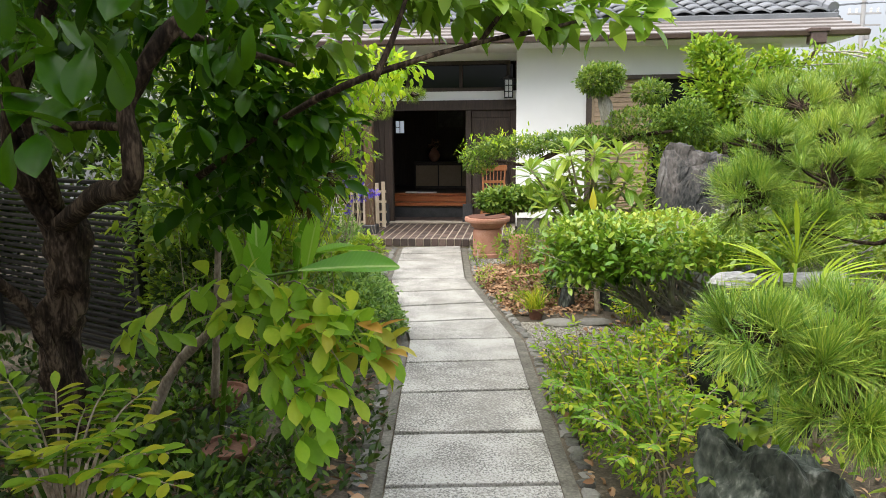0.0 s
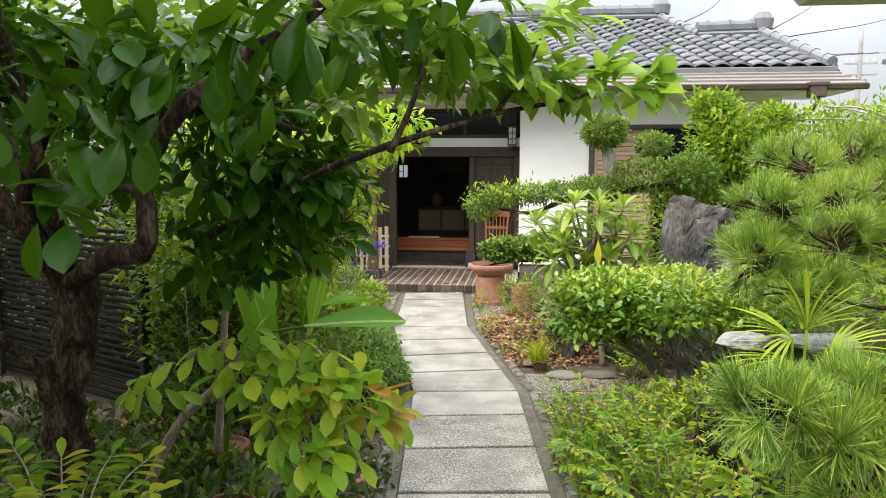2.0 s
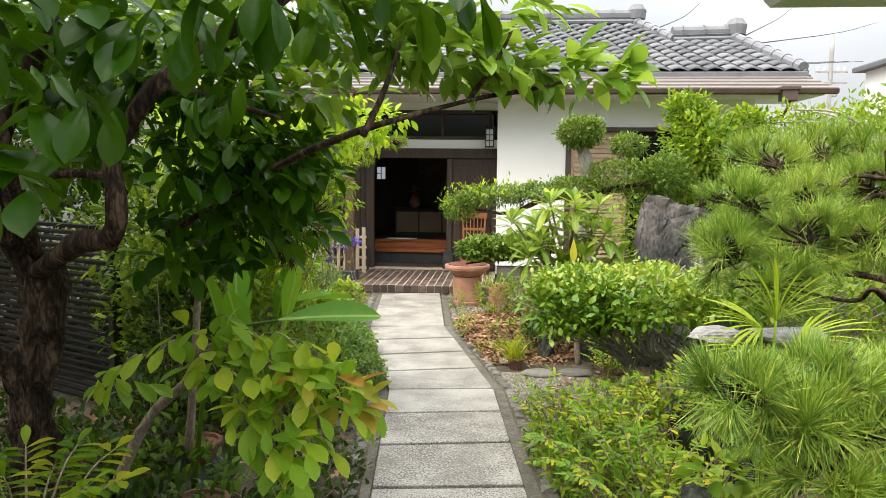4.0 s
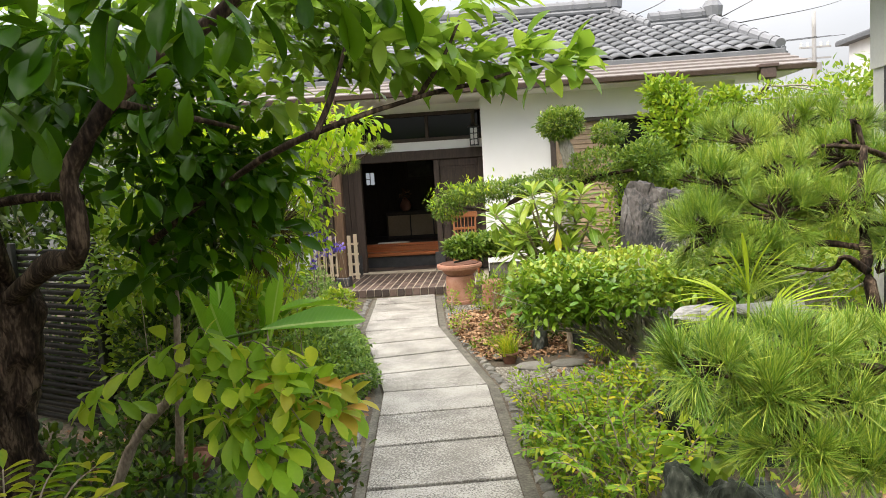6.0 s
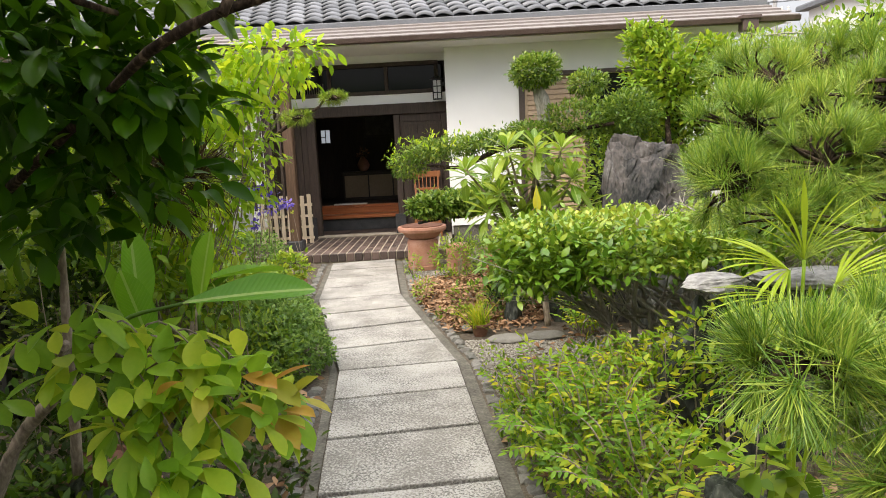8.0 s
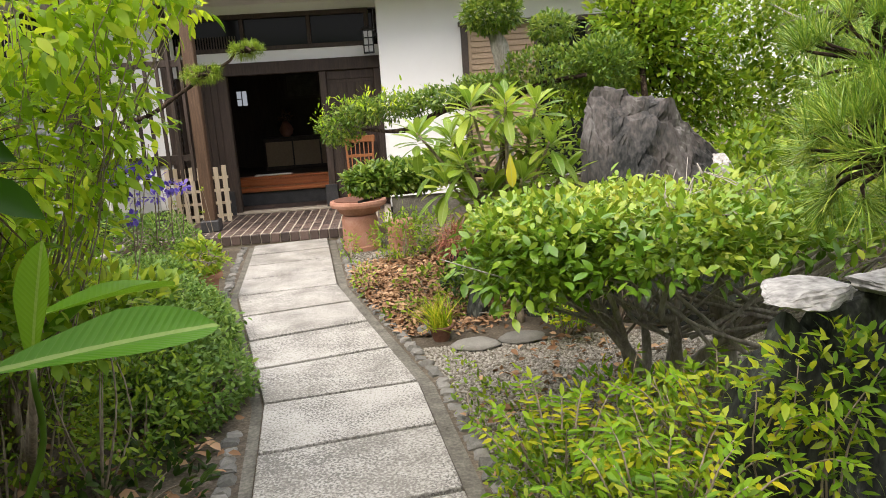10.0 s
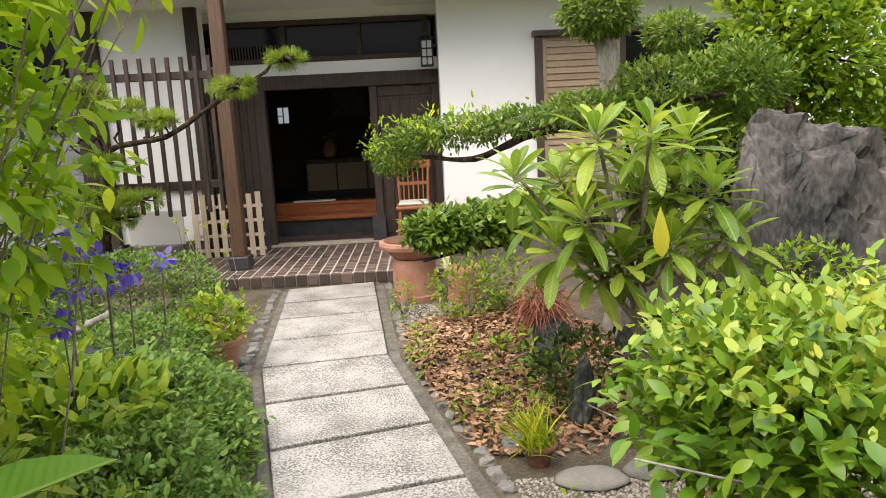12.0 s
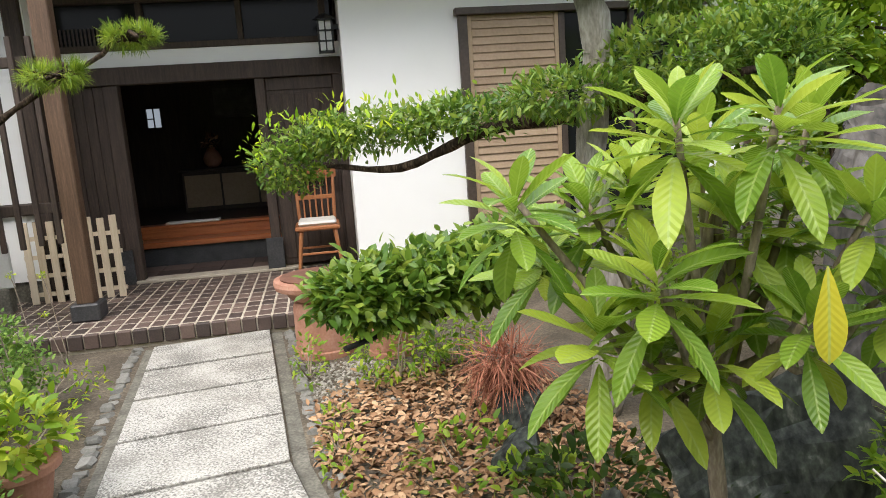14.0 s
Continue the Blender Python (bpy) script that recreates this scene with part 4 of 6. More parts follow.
tagged(part("block", box((-2.82, 10.98, -0.035), (-2.3, 11.1, 0.3), 0.01), CONCRETE), "grey concrete block under the panel", "block")

# hall: step, cabinet, vase
step = thing("hall_step", "reddish polished wooden step of the hall", "step", (0, 0, 0))
part("board", box((-1.95, 12.45, 0.3), (0.3, 12.748, 0.36), 0.008), STEPWOOD, step)
part("riser", box((-1.95, 12.5, 0.095), (0.3, 12.74, 0.3)), DARKTILE, step, "dark tiled riser")
part("board", box((-1.95, 12.7, 0.462), (0.4, 12.86, 0.5), 0.006), STEPWOOD, step)
part("riser", box((-1.95, 12.72, 0.362), (0.4, 12.746, 0.46)), STEPWOOD, step)
mat_ob = tagged(part("doormat", box((-1.4, 12.72, 0.502), (-0.85, 12.85, 0.522), 0.006), PAPER), "pale folded mat on the hall step", "mat")
cab = thing("low_cabinet", "low dark cabinet with tan sliding doors", "cabinet", (-1.45, 14.2, 0.46))
part("body", box((0, 0, 0), (1.4, 0.4, 0.5), 0.006), WOOD, cab)
part("top", box((-0.03, -0.03, 0.503), (1.43, 0.42, 0.53), 0.005), WOOD, cab)
for k in range(3):
    part("door", box((0.03 + 0.455 * k, -0.012, 0.06), (0.46 + 0.455 * k, -0.002, 0.46), 0.003), TAN, cab, "tan sliding door")
vase = thing("vase", "rounded pale vase on the low cabinet", "vase", (-1.08, 14.4, 0.99))
part("body", lathe([(0.05, 0), (0.1, 0.05), (0.12, 0.12), (0.08, 0.2), (0.04, 0.24), (0.05, 0.26)], 20), TERRA, vase, smooth=True)
tagged(crown("dry_bloom", [(60, (0, 0, 0.33), (0.1, 0.1, 0.08))], 0.06, 0.5, L_LITTER, vase), kind="stuff")
pic = thing("picture", "framed picture hanging on the hall wall", "picture", (-0.82, 15.13, 1.84))
part("frame", box((-0.3, -0.01, -0.22), (0.3, 0.015, 0.22), 0.005), FRAMEBROWN, pic)
part("sheet", box((-0.26, -0.014, -0.18), (0.26, -0.011, 0.18)), CONCRETE, pic)
hwin = thing("window_4", "small bright window at the back of the hall", "window", kind="structure")
part("pane", box((-1.98, 15.2, 1.55), (-1.8, 15.21, 1.8)), WINDOWGLOW, hwin)
part("mullion", box((-1.9, 15.17, 1.55), (-1.885, 15.195, 1.8)), WOOD, hwin)
part("rail", box((-1.98, 15.175, 1.66), (-1.9, 15.195, 1.675)), WOOD, hwin)

# chair
chair = thing("chair", "reddish brown spindle-back chair with a pale cushion", "chair", (0.2, 11.4, 0.1))
part("seat", box((-0.2, -0.2, 0.42), (0.2, 0.2, 0.46), 0.012), CHAIRWOOD, chair)
part("cushion", box((-0.17, -0.18, 0.461), (0.17, 0.16, 0.5), 0.018), CUSHION, chair, "pale cushion")
for sx in (-1, 1):
    for sy in (-1, 1):
        part("leg", tube([(sx * 0.15, sy * 0.15, 0.42), (sx * 0.17, sy * 0.17, 0.25), (sx * 0.2, sy * 0.19, 0)], 0.021, 0.014, rough=0), CHAIRWOOD, chair, smooth=True)
    part("back_post", tube([(sx * 0.16, 0.17, 0.45), (sx * 0.17, 0.21, 0.7), (sx * 0.18, 0.25, 0.92)], 0.018, 0.015, rough=0), CHAIRWOOD, chair, smooth=True)
for k in range(5):
    x = -0.11 + 0.055 * k
    part("spindle", tube([(x, 0.17, 0.46), (x * 1.05, 0.235, 0.86)], 0.009, 0.008, n=6, rough=0, smooth=False), CHAIRWOOD, chair)
part("mid_rail", box((-0.17, 0.195, 0.66), (0.17, 0.215, 0.7), 0.006), CHAIRWOOD, chair)
part("top_rail", box((-0.21, 0.22, 0.85), (0.21, 0.25, 0.94), 0.012), CHAIRWOOD, chair)
for sy in (-1, 1):
    part("stretcher", box((-0.16, sy * 0.17 - 0.01, 0.2), (0.16, sy * 0.17 + 0.01, 0.22), 0.004), CHAIRWOOD, chair)


# ---- pots ----
def pot(label, at, r, h, material=TERRA, group="clay pots by the porch", rim=0.05, upside=False):
    t = thing("plant_pot", label, "pot", at, group)
    if upside:
        part("body", lathe([(r, 0), (r, h * 0.12), (r * 0.94, h * 0.14), (r * 0.93, h * 0.9), (r * 0.86, h), (0.02, h)], 36), material, t, smooth=False)
    else:
        part("body", lathe([(r * 0.56, 0), (r * 0.64, h * 0.2), (r * 0.78, h * 0.68), (r * 0.84, h * 0.82), (r * 0.8, h * 0.83), (r * 0.78, h * 0.8), (0.02, h * 0.8)], 36), material, t)
        part("rim", lathe([(r * 0.9, h * 0.82), (r, h * 0.85), (r * 1.0, h * 0.97), (r * 0.96, h), (r * 0.82, h), (r * 0.8, h * 0.84)], 36), material, t)
    return t


pot("upturned terracotta pot carrying a wide bowl", (0.2, 9.45, -0.035), 0.2, 0.36, upside=True)
bowl = thing("clay_bowl", "wide rimmed terracotta bowl with a flat lid", "bowl", (0.2, 9.45, 0.325), "clay pots by the porch")
part("body", lathe([(0.15, 0.0), (0.2, 0.03), (0.235, 0.08), (0.24, 0.1), (0.02, 0.1)], 36), TERRA, bowl, smooth=False)
part("rim", lathe([(0.241, 0.085), (0.285, 0.095), (0.295, 0.125), (0.29, 0.15), (0.25, 0.155), (0.241, 0.11)], 36), TERRA, bowl)
part("lid", lathe([(0.02, 0.15), (0.245, 0.15), (0.25, 0.163), (0.02, 0.17)], 36), TERRADARK, bowl, "flat brown clay lid")
pot("smaller terracotta pot behind low green plants", (0.62, 9.25, -0.03), 0.15, 0.3, upside=True)


# ---- plants on the house side of the garden ----
def needles(name, tufts, per, length, width, material, parent, label="", spread=0.85, lift=0.1):
    """Tufts of pine needles: rows of points and the way each one faces."""
    P, D = tufts
    P2 = np.repeat(P, per, 0) + rng.normal(0, 0.008, (len(P) * per, 3))
    D2 = np.repeat(D, per, 0) + rng.normal(0, spread, (len(P) * per, 3)) * 0.75 + np.array((0, 0, lift))
    return link(name, leaf_mesh(name, P2, D2, length, width, curl=0.06, shape="needle", jitter=0.25), material, parent, label)


def cloud_pruned():
    """The clipped evergreen: one trunk, a round head and long flat arms."""
    t = thing("clipped_tree", "cloud-pruned evergreen with a round head and long trained arms", "tree", (0, 0, 0))
    part("trunk", tube([(1.55, 8.0, -0.05), (1.58, 7.95, 0.5), (1.47, 7.9, 1.1), (1.5, 7.87, 1.6), (1.44, 7.82, 1.95)], 0.09, 0.055, n=10, rough=0.3), BARKPALE, t, "pale flaking trunk", smooth=True)
    crown("head", [(2600, (1.42, 7.81, 2.07), (0.23, 0.22, 0.15))], 0.045, 0.42, L_CLOUD, t, shell=0.6)
    part("limb", tube([(1.48, 7.9, 1.42), (1.1, 8.3, 1.36), (0.7, 8.75, 1.18), (0.3, 9.2, 1.2)], 0.04, 0.014, rough=0.25), BARK, t, smooth=True)
    arm = [(1300, (0.1, 9.32, 1.22), (0.24, 0.24, 0.19))]
    for k in range(11):
        u = k / 10
        arm.append((int(420 - 120 * u), (0.25 + 0.95 * u + 0.03 * math.sin(k * 2.7), 9.2 - 1.0 * u + 0.05 * math.cos(k * 3.1), 1.36 + 0.1 * u + 0.035 * math.sin(k * 1.9)), (0.16 + 0.03 * math.sin(k * 5), 0.2, 0.12 - 0.035 * u + 0.015 * math.cos(k * 4))))
    crown("pad", arm, 0.042, 0.46, L_CLOUD, t, out=0.5, up=0.25, shell=0.3)
    shoots = crown("young_growth", [(160, (0.1, 9.32, 1.3), (0.28, 0.26, 0.2)), (160, (0.7, 8.75, 1.46), (0.5, 0.4, 0.1))], 0.05, 0.3, L_LIGHT, t, out=0.3, up=0.9, shell=0.9, label="pale young shoots")
    tagged(shoots, kind="stuff")
    part("limb", tube([(1.52, 7.9, 1.4), (1.75, 7.75, 1.5), (2.1, 7.6, 1.55)], 0.04, 0.015, rough=0.25), BARK, t, smooth=True)
    crown("pad", [(2600, (1.85, 7.85, 1.62), (0.42, 0.3, 0.17)), (1500, (1.35, 7.8, 1.5), (0.3, 0.25, 0.1)), (2600, (2.3, 7.8, 1.62), (0.3, 0.3, 0.22)), (1300, (1.95, 8.05, 1.95), (0.2, 0.2, 0.12))], 0.045, 0.36, L_CLOUD, t, shell=0.45)
    part("limb", tube([(1.5, 7.9, 0.8), (1.1, 7.5, 0.86), (0.7, 7.1, 0.82), (0.35, 6.95, 0.86)], 0.03, 0.012, rough=0.25), BARK, t, smooth=True)
    crown("pad", [(2200, (0.4, 6.97, 0.93), (0.2, 0.17, 0.1)), (2400, (0.64, 7.1, 0.93), (0.26, 0.2, 0.1)), (2200, (0.9, 7.3, 0.95), (0.24, 0.2, 0.1))], 0.044, 0.5, L_CLOUD, t, shell=0.4, out=0.45, up=0.2)
    part("prop", tube([(0.3, 6.85, 0.8), (1.35, 7.5, 0.9)], 0.009, 0.009, rough=0, smooth=False), BLACK, t, "thin black training rod")


cloud_pruned()

LEAF_ONE = leaf_mesh("big_leaf", np.zeros((1, 3)), np.array([(0, 1, 0)]), 1.0, 0.3, curl=0.28, fold=0.25, jitter=0)


def long_leaf(name, material, width=0.3, curl=0.3, fold=0.22, rows=9, ripple=0.004):
    """One long leaf, one metre from stalk to tip, with a sunk midrib and rippled veins."""
    bm = bmesh.new()
    grid = []
    for i in range(rows + 1):
        v = i / rows
        w = width * 0.5 * min(1.0, (v / 0.55) ** 0.85) * max(0.0, 1 - max(0.0, (v - 0.6) / 0.4) ** 2.4) ** 0.75 + 0.006
        line = []
        for u in (-1, -0.5, 0, 0.5, 1):
            h = fold * abs(u) * w - curl * v * v + ripple * math.sin(v * 44 - abs(u) * 3) * (abs(u) > 0.2)
            line.append(bm.verts.new((u * w, v, h)))
        grid.append(line)
    for a, b in zip(grid, grid[1:]):
        for k in range(4):
            bm.faces.new((a[k], a[k + 1], b[k + 1], b[k]))
    me = bpy.data.meshes.new(name)
    bm.to_mesh(me)
    bm.free()
    me.shade_smooth()
    me.materials.append(material)
    return me


def set_leaf(me, at, d, size, parent, roll=0.0, name="leaf"):
    ob = new(name, me)
    ob.parent = parent
    d = Vector(d).normalized()
    q = d.to_track_quat("Y", "Z").to_matrix().to_4x4()
    ob.matrix_basis = Matrix.Translation(at) @ q @ Matrix.Rotation(roll, 4, "Y") @ Matrix.Diagonal((size, size, size, 1))
    return ob


def loquat():
    t = thing("loquat_tree", "young loquat with whorls of long ribbed green leaves", "tree", (0, 0, 0))
    part("trunk", tube([(1.31, 6.54, -0.05), (1.28, 6.52, 0.3), (1.24, 6.5, 0.62), (1.2, 6.48, 0.9)], 0.026, 0.018, rough=0.15), BARKTAN, t, smooth=True)
    shapes = [long_leaf("loquat_leaf", L_LOQ, 0.3, 0.2, rows=12), long_leaf("loquat_leaf", L_LOQ, 0.28, 0.42, rows=12), long_leaf("loquat_leaf", L_LOQ, 0.33, 0.08, rows=12)]
    heads = [(0.70, 6.40, 1.25), (1.01, 6.25, 1.41), (0.94, 6.20, 1.10), (1.21, 6.20, 1.42), (1.48, 6.25, 1.18), (1.29, 6.20, 0.97), (1.12, 6.30, 0.89), (0.91, 6.50, 1.21), (1.24, 6.40, 1.18), (0.85, 6.30, 0.97), (1.43, 6.40, 1.38), (1.26, 6.60, 1.33), (1.57, 6.30, 0.97), (0.85, 6.70, 1.07), (1.02, 6.50, 1.26), (1.38, 6.40, 1.19), (1.03, 6.40, 0.87), (1.34, 6.50, 0.98)]
    for k, hd in enumerate(heads):
        hd = Vector(hd)
        part("branch", tube([(1.24, 6.5, 0.55 + 0.04 * k), (hd.x * 0.5 + 0.62, hd.y * 0.5 + 3.24, (hd.z + 0.6) / 2 - 0.03), hd], 0.014, 0.008, n=6), BARKTAN, t, smooth=True)
        n = 20
        for i in range(n):
            a = 2.4 * i + k
            el = 1.25 - 1.85 * i / n
            d = (math.cos(a) * math.cos(el), math.sin(a) * math.cos(el), math.sin(el))
            set_leaf(shapes[i % 3] if el > -0.3 else shapes[1], hd + Vector((0, 0, -0.1 * i / n)), d, (0.15 + 0.055 * rng.random()) * (0.7 + 0.4 * min(1, i / 6)), t, 0.5 * (rng.random() - 0.5))
    yl = long_leaf("yellow_leaf", L_LOQY, 0.3, 0.12)
    ob = set_leaf(yl, (1.19, 6.02, 1.12), (-0.02, -0.15, -1), 0.19, t, 0.25)
    ob["label"] = "single yellowed leaf"


loquat()

# great upright stone
bm = bmesh.new()
bmesh.ops.create_icosphere(bm, subdivisions=6, radius=1)
for v in bm.verts:
    p = v.co.copy()
    q = Vector((max(-0.8, min(0.8, p.x * 1.3)) / 0.8, max(-0.6, min(0.6, p.y * 1.5)) / 0.6, max(-0.7, min(0.7, p.z * 1.2)) / 0.7))
    q = facets(q, 11, 9, 0.95, 1.25)
    top = 1.5 - 0.3 * max(0.0, -0.8 - q.x) - 0.17 * max(0.0, q.x + 0.8) - 0.3 * max(0.0, q.x - 0.25) + 0.03 * noise.noise(Vector((q.x * 5, 0.3, 1.7)))
    zz = -0.1 + (top + 0.1) * (q.z + 1) / 2
    crack = max(0.0, 0.1 - abs(noise.noise(q * 1.9 + Vector((3, 5, 1))))) / 0.1 + 0.7 * max(0.0, 0.08 - abs(noise.noise(q * 4.3))) / 0.08
    nz = 0.5 * noise.noise(q * 1.7 + Vector((4, 1, 2))) + 0.3 * noise.noise(q * 4.2) + 0.07 * noise.noise(q * 11) + 0.03 * noise.noise(q * 27) - 0.3 * crack
    v.co = Vector((2.24 + 0.43 * q.x + 0.06 * nz, 6.72 + 0.26 * q.y - 0.09 * nz * (q.y < 0) + 0.14 * (zz - 0.7), zz + 0.06 * nz * (q.z > 0)))
great = part("standing_stone", bm, ROCKBROWN)
tagged(great, "tall weathered grey-brown garden rock with pale veins", "rock")
for k, (c, r, m, lab) in enumerate((((1.55, 2.85, 0.06), (0.36, 0.42, 0.56), ROCKMAT, "dark green-black boulder with pale streaks"), ((1.5, 2.42, 0.0), (0.26, 0.26, 0.34), ROCKMAT, "low dark boulder beside a larger one"),
                                    ((1.12, 7.95, 0.05), (0.16, 0.14, 0.15), ROCKDARK, "small black stone under red roots"), ((0.98, 7.5, 0.02), (0.13, 0.12, 0.14), ROCKDARK, "small dark stone among leaves"),
                                    ((1.05, 6.75, 0.05), (0.08, 0.1, 0.22), ROCKDARK, "dark upright stone beside the grass pot"), ((-1.45, 6.9, 0.3), (0.3, 0.16, 0.2), ROCKDARK, "black rock behind the low hedge"),
                                    ((1.75, 4.12, 0.79), (0.17, 0.16, 0.035), PALESTONE, "pale weathered flat rock among the palms"), ((2.12, 4.12, 0.79), (0.22, 0.18, 0.045), PALESTONE, "pale weathered flat rock behind the pine"),
                                    ((1.98, 4.2, 0.17), (0.5, 0.22, 0.66), ROCKDARK, "dark rock under the pale stones"), ((-0.98, 3.92, -0.05), (0.2, 0.18, 0.16), ROCKMAT, "grey stone under a clay bowl"), ((-0.74, 3.36, -0.07), (0.2, 0.2, 0.1), ROCKMAT, "dark stone under a clay bowl"),
                                    ((1.72, 4.14, 0.25), (0.19, 0.16, 0.52), ROCKDARK, "narrow dark rock carrying a pale flat stone"), ((1.72, 6.72, 0.2), (0.5, 0.22, 0.5), ROCKDARK, "dark slabby rock with pale streaks behind the loquat"), ((2.3, 6.3, 0.15), (0.45, 0.25, 0.42), ROCKDARK, "dark slabby rock beside the standing stone"), ((2.64, 6.52, 0.88), (0.075, 0.1, 0.1), PALESTONE, "pale weathered rock shoulder"))):
    stone = hewn(r, 3 + k, 6 if k < 2 else 4, 26 if k < 2 else 16, 0.58 if k < 2 else 0.62)
    for v in stone.verts if k < 2 else ():
        q = v.co * 5
        ridge = abs(noise.noise(Vector((q.x + 0.5 * q.z, q.y, 2.2 * q.z - q.x)) + Vector((k, 2, 5))))
        v.co *= 1.04 - 0.22 * max(0.0, 0.3 - ridge)
        if v.co.z > 0:
            v.co.z *= 1.02 - 0.42 * v.co.x / r[0] + 0.2 * noise.noise(Vector((v.co.x * 5, v.co.y * 5, k)))
    ob = tagged(part("rock", stone, m), lab, "rock")
    ob.location = c


def bush(name, label, balls, length, width, material, category="shrub", stem=None, group="", **kw):
    t = thing(name, label, category, (0, 0, 0), group)
    crown("foliage", balls, length, width, material, t, **kw)
    for n, c, r in balls:
        ends = [np.array(c) + rng.normal(0, 0.45, 3) * r for _ in range(6)]
        twigs("stem", (c[0] if stem is None else stem[0], c[1] if stem is None else stem[1], -0.04), ends, 0.006, BARKTAN, t)
    return t


def spray(parent, start, end, pairs, size, width, material, sag=0.12, spread=1.1, name="frond", hang=0.2, single=None):
    """A frond: a thin stalk with leaflets in pairs and one at its tip."""
    a, b = Vector(start), Vector(end)
    way = (b - a).normalized()
    side = way.cross(Vector((0, 0, 1))).normalized()
    at = lambda u: a.lerp(b, u) + Vector((0, 0, sag * (b - a).length * 4 * u * (1 - u)))
    P, D = [at(1.0)], [way + Vector((0, 0, -hang))]
    for i in range(pairs):
        u = 0.18 + 0.8 * (i + 0.5) / pairs
        for sg in (-1, 1):
            P.append(at(u + 0.02 * sg))
            D.append(way * 0.55 + side * sg * spread + Vector((0, 0, -hang + 0.25 * (rng.random() - 0.5))))
    if single:
        ob = part(name, tube([a, at(0.5), b], 0.004, 0.002, n=5, steps=4), BARKTAN, parent, smooth=True)
        for p, d in zip(P, D):
            set_leaf(single, p, d, size * (0.8 + 0.4 * rng.random()), ob, 0.5 * (rng.random() - 0.5), "leaflet")
        return ob
    ob = link(name, leaf_mesh(name, np.array(P), np.array(D), size, width, curl=0.2, jitter=0.2), material, parent)
    part("rachis", tube([a, at(0.5), b], 0.004, 0.002, n=5, steps=4), BARKTAN, ob, smooth=True)
    return tagged(ob, kind="stuff")


# clipped yellow-green hedge bush with bare gnarled stems
hedge = thing("clipped_bush", "broad clipped yellow-green bush on gnarled bare stems", "shrub")
hb = [(3600, (1.6, 5.0, 0.82), (0.5, 0.62, 0.22)), (2000, (2.15, 5.15, 0.84), (0.5, 0.62, 0.19)), (1000, (2.6, 5.2, 0.8), (0.38, 0.5, 0.19))]
crown("foliage", hb, 0.044, 0.5, L_YELLOWHEDGE, hedge, out=0.4, up=0.15, shell=0.35, density=1.35, flat=0.4, curl=0.15)
crown("foliage", [(1100, (1.15, 4.95, 0.93), (0.38, 0.42, 0.1))], 0.044, 0.5, L_YELLOWHEDGE, hedge, out=0.4, up=0.3, shell=0.3, flat=0.4, curl=0.15)
crown("foliage", [(1500, (1.15, 4.95, 0.82), (0.36, 0.4, 0.19)), (1600, (1.2, 5.25, 0.66), (0.4, 0.3, 0.18))], 0.044, 0.5, L_HEDGEGREEN, hedge, out=0.4, up=0.25, shell=0.3, density=1.4, flat=0.75, curl=0.2, shape="fine")
crown("foliage", [(420, (1.05, 4.88, 0.8), (0.34, 0.42, 0.18)), (160, (1.0, 4.82, 0.72), (0.22, 0.28, 0.12)), (240, (1.5, 4.6, 0.84), (0.45, 0.25, 0.15)), (160, (2.0, 4.62, 0.86), (0.35, 0.2, 0.13))], 0.052, 0.48, L_HEDGEGREEN, hedge, out=0.4, up=0.2, shell=0.4, density=1.7, curl=0.25, label="larger dark green leaves", shape="fine")
for k in range(9):
    a = 0.7 * k
    s = (1.72 + 0.12 * math.cos(a), 5.28 + 0.1 * math.sin(a), -0.05)
    e = (1.85 + 0.85 * math.cos(a * 1.9), 5.1 + 0.45 * math.sin(a * 1.9), 0.74)
    mid = (s[0] * 0.6 + e[0] * 0.4, s[1] * 0.6 + e[1] * 0.4, 0.3 + 0.1 * math.sin(k))
    limb = part("limb", tube([s, mid, ((mid[0] + e[0]) / 2 + 0.06 * math.sin(k * 3), (mid[1] + e[1]) / 2, 0.5), e], 0.026, 0.008, rough=0.3), BARKPALE, hedge, smooth=True)
    twigs("twig", mid, [np.array(e) + rng.normal(0, 0.25, 3) * (1, 1, 0.4) for _ in range(5)], 0.008, BARKPALE, hedge)
for k in range(26):
    a = 2.4 * k
    s = Vector((1.98 + 0.3 * math.cos(a), 5.0 + 0.25 * math.sin(a), 0.28 + 0.02 * (k % 7)))
    e = Vector((1.98 + 0.75 * math.cos(a * 1.3), 4.85 + 0.4 * math.sin(a * 1.3), 0.66 + 0.012 * k))
    bend = s.lerp(e, 0.45) + Vector((0.1 * math.sin(k * 2.1), 0.1 * math.cos(k * 3.7), 0.08 * math.sin(k * 1.3)))
    part("twig", tube([s, bend, bend.lerp(e, 0.5) + Vector((0.05 * math.cos(k * 5.0), 0, 0.05)), e], 0.011, 0.004, n=6, rough=0.25), BARKPALE, hedge, smooth=True)
bare = bmesh.new()
for k in range(45):
    x, y = 1.5 + 1.15 * rng.random(), 4.65 + 0.85 * rng.random()
    p = Vector((x, y, 0.9 + 0.05 * rng.random()))
    tube([p, p + Vector(rng.normal(0, 0.05, 3)) + Vector((0, 0, 0.05)), p + Vector(rng.normal(0, 0.05, 3)) + Vector((0, 0, 0.07))], 0.004, 0.002, n=4, bm=bare, steps=2)
part("bare_twigs", bare, BARKPALE, hedge, "bare pale twig tips")
part("trunk", tube([(1.98, 5.1, -0.05), (2.0, 5.12, 0.25), (1.95, 5.1, 0.5), (2.1, 5.15, 0.72)], 0.055, 0.03, rough=0.3), BARKPALE, hedge, smooth=True)

